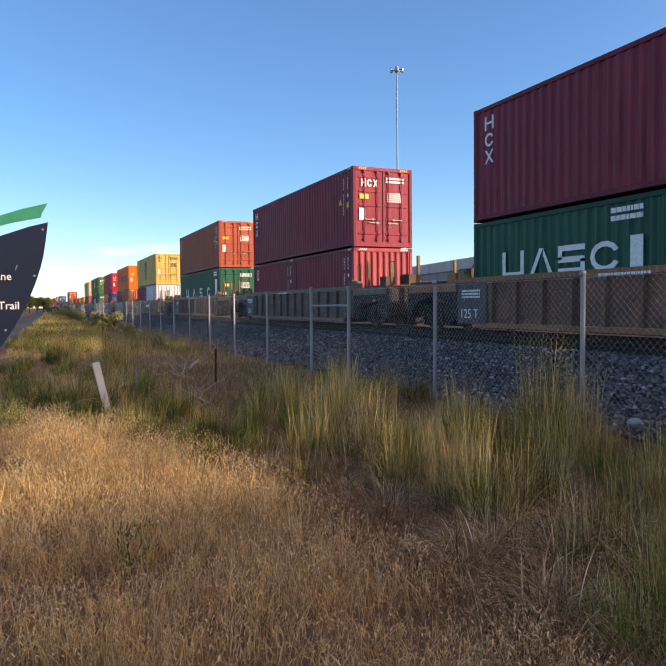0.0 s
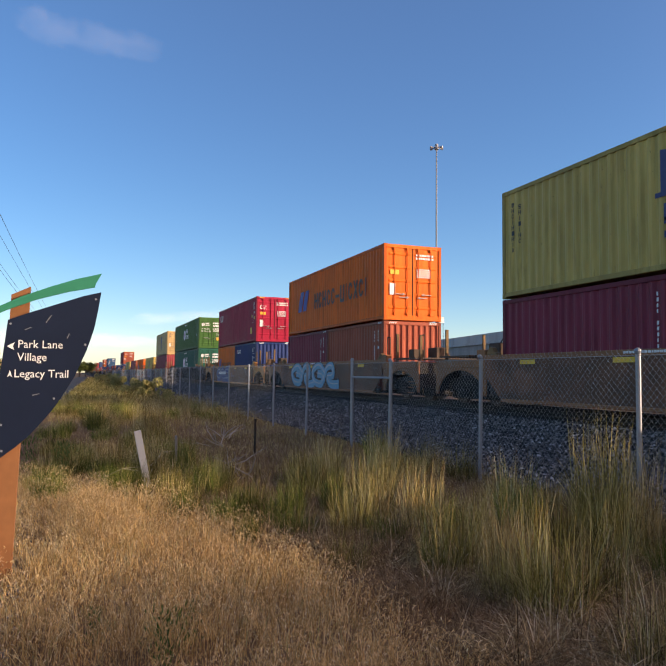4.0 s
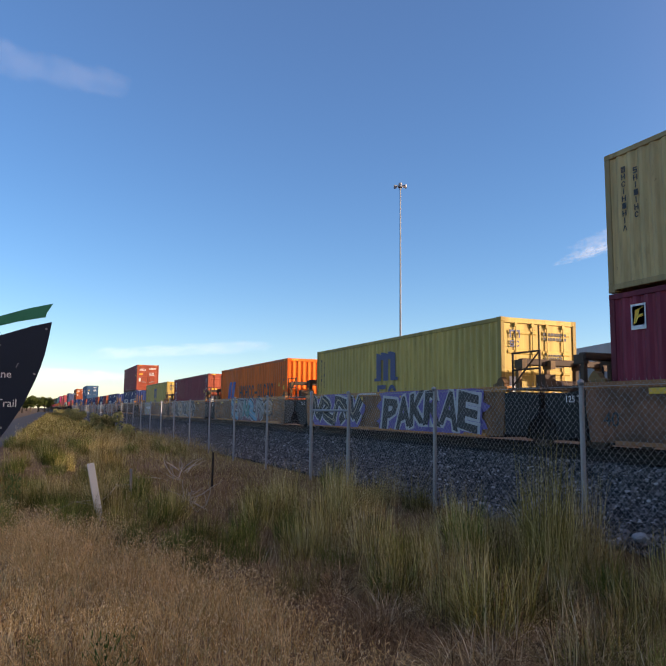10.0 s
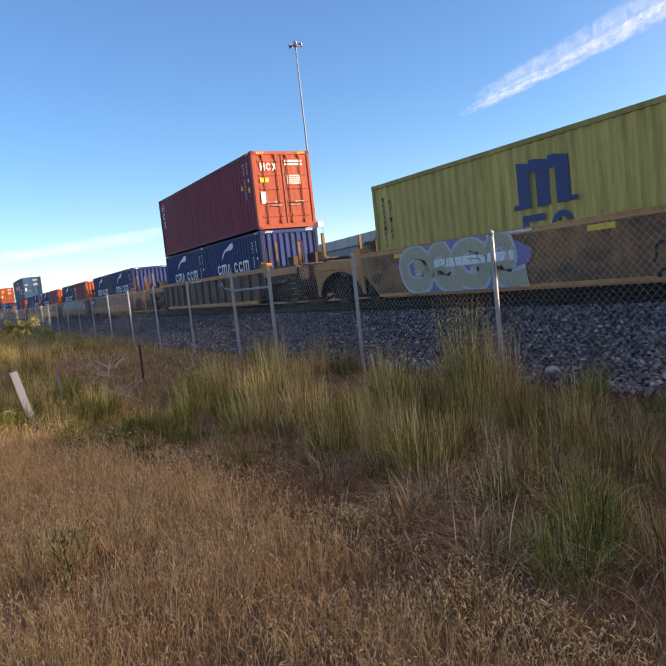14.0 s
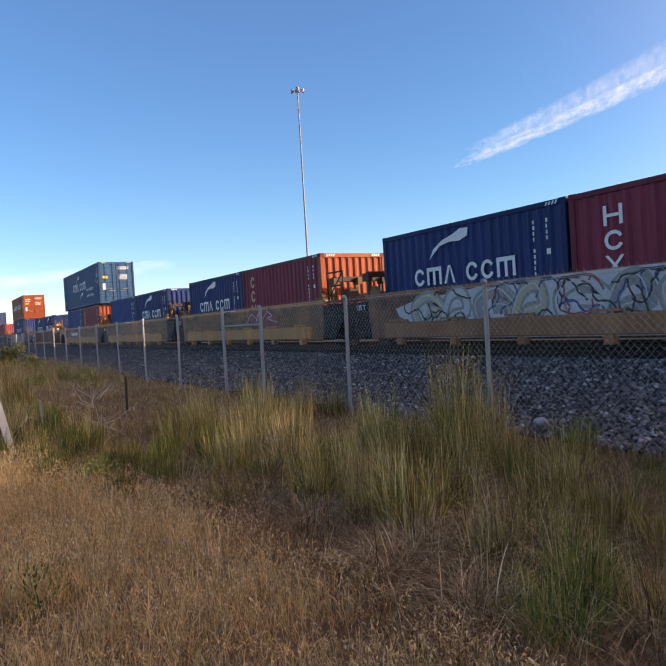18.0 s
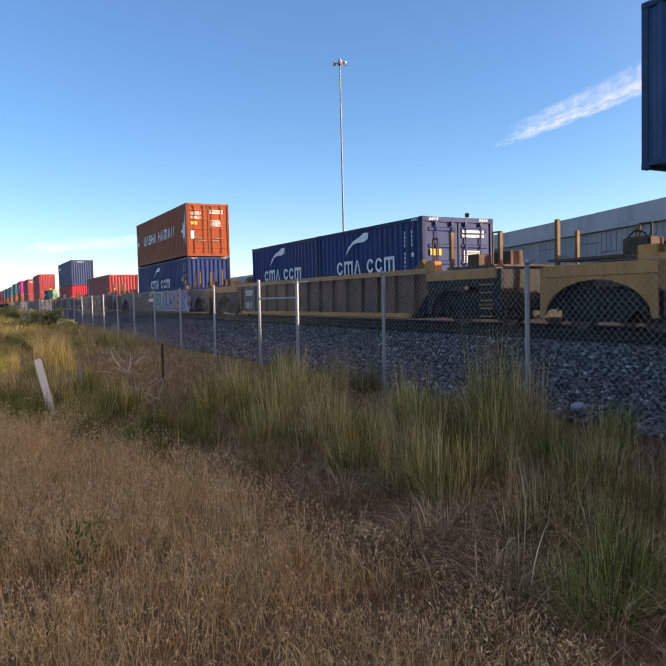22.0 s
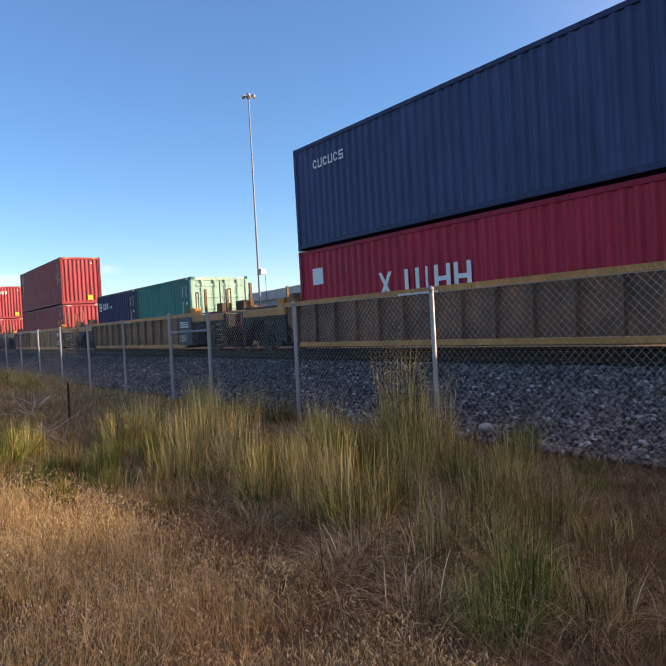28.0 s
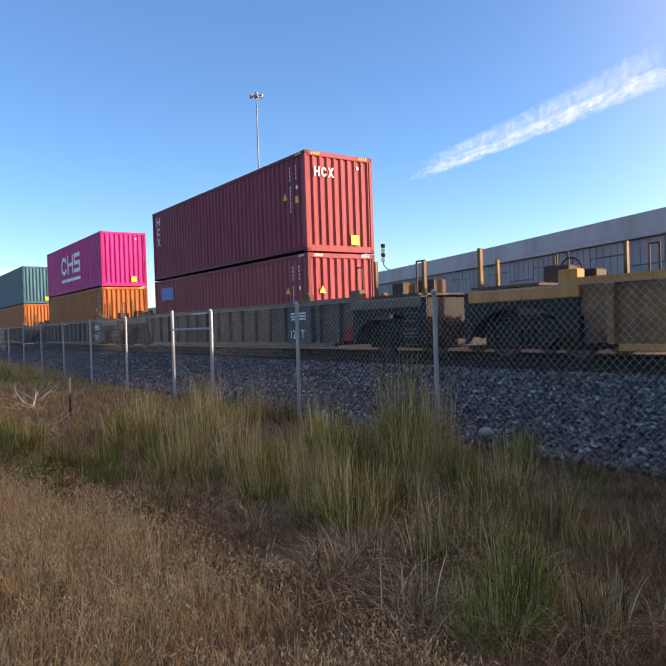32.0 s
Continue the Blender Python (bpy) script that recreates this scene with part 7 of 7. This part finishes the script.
def cloud(az0, el0, w0, az1, el1, w1, material, label, dist=3000.0):
    """A thin streak of cloud from one direction to another, with its widths in degrees."""
    verts, faces, k = [], [], 16
    for i in range(k + 1):
        f = i / k
        az, el, w = az0 + (az1 - az0) * f, el0 + (el1 - el0) * f, w0 + (w1 - w0) * f
        for s in (-0.5, 0.5):
            a, e = radians(az), radians(el + s * w)
            verts.append((dist * math.sin(a) * math.cos(e), dist * math.cos(a) * math.cos(e), dist * math.sin(e)))
        if i:
            faces.append((2 * i - 2, 2 * i - 1, 2 * i + 1, 2 * i))
    me = bpy.data.meshes.new("cloud")
    me.from_pydata(verts, [], faces)
    me.materials.append(material)
    uv = me.uv_layers.new(name="strip")
    for loop in me.loops:
        uv.data[loop.index].uv = ((loop.vertex_index // 2) / k, loop.vertex_index % 2)
    ob = new("cloud", me)
    tagged(ob, label, "cloud", kind="structure")
    return ob


CONTRAIL, WISP = cloud_mat("contrail_cloud", 0.5, 4.0, (6.0, 1.4, 1)), cloud_mat("wispy_cloud", 0.05, 3.0, (2.0, 1.0, 1))
FRINGE = cloud_mat("contrail_fringe", 0.3, 7.0, (7.0, 1.0, 1))
cloud(40.6, 11.5, 1.0, 64.0, 18.2, 2.2, CONTRAIL, "long white streak of cloud in a clear sky")
cloud(41.8, 12.5, 1.2, 62.0, 18.9, 3.4, FRINGE, "wispy upper fringe of a white cloud streak")
cloud(-6.0, 25.6, 3.5, 6.5, 25.0, 2.5, WISP, "faint thin wisp of high cloud")

LOW_WISP = cloud_mat("low_thin_cloud", 0.14, 3.0, (3.0, 1.0, 1))
cloud(-9.0, 2.9, 1.8, 8.0, 2.4, 1.2, LOW_WISP, "thin pale cloud low over the horizon")
cloud(3.0, 4.2, 1.3, 19.0, 5.4, 1.4, LOW_WISP, "thin pale cloud low over the horizon")

# ---- graffiti and numbers on the cars ----
TAG = {k: flat_paint(k + "_spray_paint", c) for k, c in dict(black=(0.012, 0.012, 0.016), white=(0.50, 0.50, 0.52), purple=(0.14, 0.09, 0.34), teal=(0.05, 0.27, 0.25), sky=(0.10, 0.36, 0.52), pink=(0.45, 0.10, 0.20), salmon=(0.46, 0.16, 0.17), lilac=(0.20, 0.17, 0.38), grey=(0.26, 0.25, 0.24), maroon=(0.20, 0.05, 0.07), tan=(0.34, 0.20, 0.11), red=(0.30, 0.04, 0.04), blue=(0.03, 0.06, 0.22), cream=(0.45, 0.38, 0.25)).items()}


def on_car(depth=0.0):
    return lambda u, v, d: Vector((-HALF - 0.013 - depth - d, u, v))


STROKES = (
    [[(0, 0.1), (0.3, 1), (0.45, 0.3), (0.95, 0.95)], [(0.55, 0.05), (0.8, 0.5)]],
    [[(0.1, 1), (0.55, 0.65), (0.12, 0.35), (0.95, 0)]],
    [[(0.02, 0.05), (0.4, 0.9), (0.98, 0.3)], [(0.15, 0.95), (0.85, 0.75)], [(0.4, 0.05), (0.7, 0.3)]],
    [[(0.95, 0.6), (0.6, 0.98), (0.1, 0.7), (0.2, 0.15), (0.7, 0.1), (0.8, 0.5), (0.45, 0.6)]],
    [[(0.0, 0.2), (0.25, 0.85), (0.6, 0.95), (0.65, 0.5), (0.3, 0.4), (0.5, 0.05), (1.0, 0.1)]])


def rounded(pts, steps=5):
    """A smooth line through the points."""
    if len(pts) < 3:
        return pts
    out = []
    for k in range(len(pts) - 1):
        p0, p1, p2, p3 = pts[max(k - 1, 0)], pts[k], pts[k + 1], pts[min(k + 2, len(pts) - 1)]
        for j in range(steps):
            t = j / steps
            out.append(tuple(0.5 * (2 * b + (c - a) * t + (2 * a - 5 * b + 4 * c - d) * t * t + (3 * b - a - 3 * c + d) * t ** 3) for a, b, c, d in zip(p0, p1, p2, p3)))
    return out + [pts[-1]]


def band(bm, pts, width, depth, flare=1.0):
    """A flat brush stroke along a line on the car's side."""
    place, rows = on_car(depth), []
    for k, (u, v) in enumerate(pts):
        (a, b), (c, d) = pts[max(k - 1, 0)], pts[min(k + 1, len(pts) - 1)]
        ln = max(1e-4, math.hypot(c - a, d - b))
        w = width / 2 * (1 + (flare - 1) * k / max(1, len(pts) - 1))
        nx, nz = -(d - b) / ln * w, (c - a) / ln * w
        rows.append([bm.verts.new(place(u + s * nx, min(1.58, max(0.42, v + s * nz)), 0)) for s in (1, -1)])
    for a, b in zip(rows, rows[1:]):
        bm.faces.new((a[0], b[0], b[1], a[1]))


def graffiti(unit, y0, y1, letters, fills, outline, back=None, seed=1, round_=False, slant=-0.12, z0=0.44, z1=1.56, rim=None, fat=0.0):
    """A sprayed piece: fat interlaced strokes with an outline and a rim, no readable letters."""
    car = CARS[unit][0]
    r = random.Random(seed)
    if back:
        bm = bmesh.new()
        k = 26
        add_plate(bm, [((y0 + y1) / 2 + (y1 - y0) * 0.56 * math.cos(a) * (1 + 0.06 * math.sin(7 * a)), min(1.58, max(0.41, 0.95 + 0.75 * math.sin(a) * (1 + 0.2 * math.sin(5 * a))))) for a in [math.tau * j / k for j in range(k)]][::-1], 0.002, on_car())
        part("spray_cloud", bm, TAG[back], car, back + " sprayed background")
    step = (y1 - y0) / letters
    fat = fat or min(0.30, step * 0.27)
    for k in range(letters):
        shape = STROKES[3 + k % 2] if round_ else STROKES[(k + seed) % 3]
        a = y1 - step * k
        lines = [rounded([(a - step * (1.2 * u - 0.1) + r.uniform(-0.03, 0.03) - slant * (v - 0.5), z0 + 0.12 + (z1 - z0 - 0.24) * v + r.uniform(-0.03, 0.03)) for u, v in line]) for line in shape]
        fill = fills[k % len(fills)]
        layers = [(outline, fat + 0.13, "letter_outline"), (fill, fat, "letter_fill")]
        if rim:
            layers.insert(0, (rim, fat + 0.26, "letter_rim"))
        for depth, (tone, width, name) in enumerate(layers):
            bm = bmesh.new()
            for j, line in enumerate(lines):
                band(bm, line, width, 0.004 + 0.003 * depth + 0.0006 * j + 0.0002 * k, 1.25)
            tagged(part(name, bm, TAG[tone], car, tone + " spray paint"), kind="stuff")
        bm = bmesh.new()
        band(bm, [(u + 0.05, v + 0.03) for u, v in lines[0]], fat * 0.22, 0.015, 0.5)
        part("highlight", bm, TAG["white" if outline != "white" else "cream"], car)


def lettered(unit, words, y0, y1, fills, outline, back, rim, seed, z0=0.46, z1=1.56, fat=0.04, lean=0.12):
    """A sprayed word of fat, jostling letters, each with an outline and a rim."""
    car = CARS[unit][0]
    r = random.Random(seed)
    k = 40
    wave = [(math.tau * j / k, 1 + 0.07 * math.sin(9 * math.tau * j / k) + r.uniform(-0.04, 0.04)) for j in range(k)]
    bm = bmesh.new()
    add_plate(bm, [((y0 + y1) / 2 + (y1 - y0) * 0.55 * max(-1, min(1, 1.35 * math.cos(a))) * w, min(1.58, max(0.41, 1.0 + 0.72 * math.sin(a) * w))) for a, w in wave][::-1], 0.002, on_car())
    part("spray_cloud", bm, TAG[back], car, back + " sprayed background")
    step = (y1 - y0) / len(words)
    for n_, letter in enumerate(words):
        tilt, drop, grow = r.uniform(-0.09, 0.09), r.uniform(-0.05, 0.03), r.uniform(1.06, 1.22)
        plain_letter = text_bm(letter, 1.0, fat)
        xs_, ys_ = [v.co.x for v in plain_letter.verts], [v.co.y for v in plain_letter.verts]
        plain_letter.free()
        cx, cy, w, h = (min(xs_) + max(xs_)) / 2, (min(ys_) + max(ys_)) / 2, max(xs_) - min(xs_), max(ys_) - min(ys_)
        for depth, (tone, extra, name) in enumerate(((rim, 0.10, "letter_rim"), (outline, 0.06, "letter_outline"), (fills[n_ % len(fills)], 0.0, "letter_fill"))):
            bm = text_bm(letter, 1.0, fat + extra)
            sx, sz = step * grow / w, (z1 - z0 - 0.12) / h
            for v in bm.verts:
                u, z = (v.co.x - cx) * sx, (v.co.y - cy) * sz
                u, z = u + z * (lean + tilt), z + 0.12 * math.sin(2.2 * u + seed + n_) + drop
                v.co = Vector((-HALF - 0.018 - 0.004 * depth - 0.0003 * n_ - v.co.z, y1 - step * (n_ + 0.5) - u, min(1.585, max(0.415, (z0 + z1) / 2 + z))))
            part(name, bm, TAG[tone], car, tone + " spray paint")


def scribble(unit, y0, y1, color, count, seed, thick=0.035):
    """Tangled thin spray lines."""
    r = random.Random(seed)
    for k in range(count):
        bm = bmesh.new()
        y, z = r.uniform(y0, y1), r.uniform(0.6, 1.4)
        a = r.uniform(0, math.tau)
        pts = []
        for j in range(12):
            pts.append((y, z))
            a += r.uniform(-1.1, 1.1)
            y, z = y + 0.13 * math.cos(a), min(1.52, max(0.45, z + 0.13 * math.sin(a)))
        left, right = [], []
        for (p0, q0), (p1, q1) in zip(pts, pts[1:]):
            d = max(1e-3, math.hypot(p1 - p0, q1 - q0))
            nx, nz = -(q1 - q0) / d * thick / 2, (p1 - p0) / d * thick / 2
            q = [bm.verts.new(on_car(0.011 + 0.0004 * k)(u, v, 0)) for u, v in ((p0 + nx, q0 + nz), (p1 + nx, q1 + nz), (p1 - nx, q1 - nz), (p0 - nx, q0 - nz))]
            bm.faces.new(q)
        tagged(part("scribble", bm, TAG[color], CARS[unit][0]), kind="stuff")


graffiti(6, 4.0, 10.4, 4, ("sky",), "black", None, 3, True)
graffiti(7, 6.5, 10.9, 3, ("blue",), "blue", None, 4, True, z0=0.5, z1=1.5)
lettered(10, "PAKRAE", 0.6, 5.7, ("black",), "white", "purple", "purple", 5)
graffiti(10, 7.4, 11.9, 4, ("black",), "white", "purple", 6)
graffiti(11, 2.6, 8.4, 5, ("sky", "grey", "teal"), "black", "maroon", 7, False, -0.3, rim="white")
graffiti(11, 1.2, 2.4, 1, ("tan",), "black", None, 8, True, z0=0.72, z1=1.5, fat=0.2)
scribble(11, -0.1, 1.2, "black", 4, 31, 0.03)
scribble(11, 8.6, 12.0, "black", 5, 32, 0.025)
graffiti(12, 2.7, 11.0, 6, ("tan", "black"), "black", "tan", 9, False, -0.25, rim="white")
graffiti(13, 6.6, 10.6, 4, ("cream",), "white", "lilac", 10, True)
scribble(13, 0.8, 5.2, "black", 7, 11, 0.05)
graffiti(16, 0.6, 10.6, 9, ("cream", "white", "grey"), "grey", "white", 12, True, fat=0.16)
scribble(16, 0.4, 10.6, "black", 34, 13, 0.04)
scribble(16, 0.6, 9.0, "red", 5, 33, 0.04)
scribble(16, 1.0, 10.0, "blue", 6, 34, 0.04)
scribble(17, 5.4, 11.4, "black", 12, 14, 0.05)
scribble(18, 1.0, 4.2, "black", 6, 15)
graffiti(17, 2.6, 5.0, 3, ("red",), "red", None, 17, False, 0, 0.85, 1.5)
lettered(21, "PULSER", -0.7, 6.4, ("teal", "teal", "lilac", "lilac", "salmon", "lilac"), "black", "pink", "white", 17)
scribble(9, 1.0, 5.0, "black", 5, 21)
scribble(7, 1.0, 5.0, "blue", 4, 22)
scribble(8, 2.0, 13.0, "grey", 6, 23, 0.018)
scribble(14, 2.0, 9.0, "white", 3, 24)


def car_text(unit, words, y, z, size, material):
    bm = text_bm(words, size)
    bmesh.ops.transform(bm, verts=bm.verts, matrix=Matrix.Translation((-HALF - 0.03, y, z)) @ Matrix(((0, 0, -1, 0), (-1, 0, 0, 0), (0, 1, 0, 0), (0, 0, 0, 1))))
    part("lettering", bm, material, CARS[unit][0])


for unit in (2, 3, 4, 8, 15, 20, 23, 24, 25, 26, 27):
    car, ln = CARS[unit]
    fore = unit > 22
    y_end = 0.72 if fore else ln + 0.3
    bm = box_bm(-HALF - 0.024, -HALF + 0.12, y_end - 1.25, y_end, 0.47, 1.5, 0.01)
    part("end_plate", bm, paint(WELL_DARK, 0.6, 0.6), car, "dark steel end plate")
    car_text(unit, "1251" if unit in (3, 24) else "125 T", y_end - 0.12, 0.62, 0.34, WHITE_MARK)
    rows_of_bars(car, lambda u, v, d: Vector((-HALF - 0.026 - d, y_end - 0.2 - u, 1.3 + v)), 3, 0.8, 0.05, seed=unit)
for unit in (9, 10, 11, 12, 16, 17, 18):
    car_text(unit, "125 T", CARS[unit][1] + 1.0, 1.2, 0.2, WHITE_MARK)
for unit, words in ((6, "53"), (9, "40"), (11, "40"), (12, "40"), (13, "40"), (17, "40"), (18, "40")):
    car_text(unit, words, CARS[unit][1] - 0.05, 0.72, 0.42, BLACK_MARK)
for unit, y in ((5, 4.5), (7, 10.3), (9, 4.3), (13, 9.4), (19, 9.4), (21, 8.0)):
    dark = unit in (5, 9, 19)
    if dark:
        bm = bmesh.new()
        add_plate(bm, [(y - 2.7, 0.92), (y + 0.15, 0.92), (y + 0.15, 1.26), (y - 2.7, 1.26)][::-1], 0.002, on_car(0.002))
        part("number_panel", bm, TAG["grey"], CARS[unit][0], "faded panel behind the number")
    rows_of_bars(CARS[unit][0], lambda u, v, d: Vector((-HALF - 0.02 - d, y - u, 0.98 + v)), 1, 2.6, 0.2, BLACK_MARK if unit == 9 else WHITE_MARK, seed=40 + unit)
for n in range(2, 29):
    car, ln = CARS[n]
    rows_of_bars(car, lambda u, v, d: Vector((-HALF - 0.012 - d, ln * 0.62 - u, 1.52 + v)), 1, 1.3, 0.05, seed=60 + n)


def motions():
    """The train runs towards -y."""
    steps = [2.0 * k for k in range(17)]
    for thing in MOVERS:
        base = thing.matrix_basis.copy()
        walk(thing, [(t, Matrix.Translation((0, -train_run(t), 0)) @ base) for t in steps])


motions()
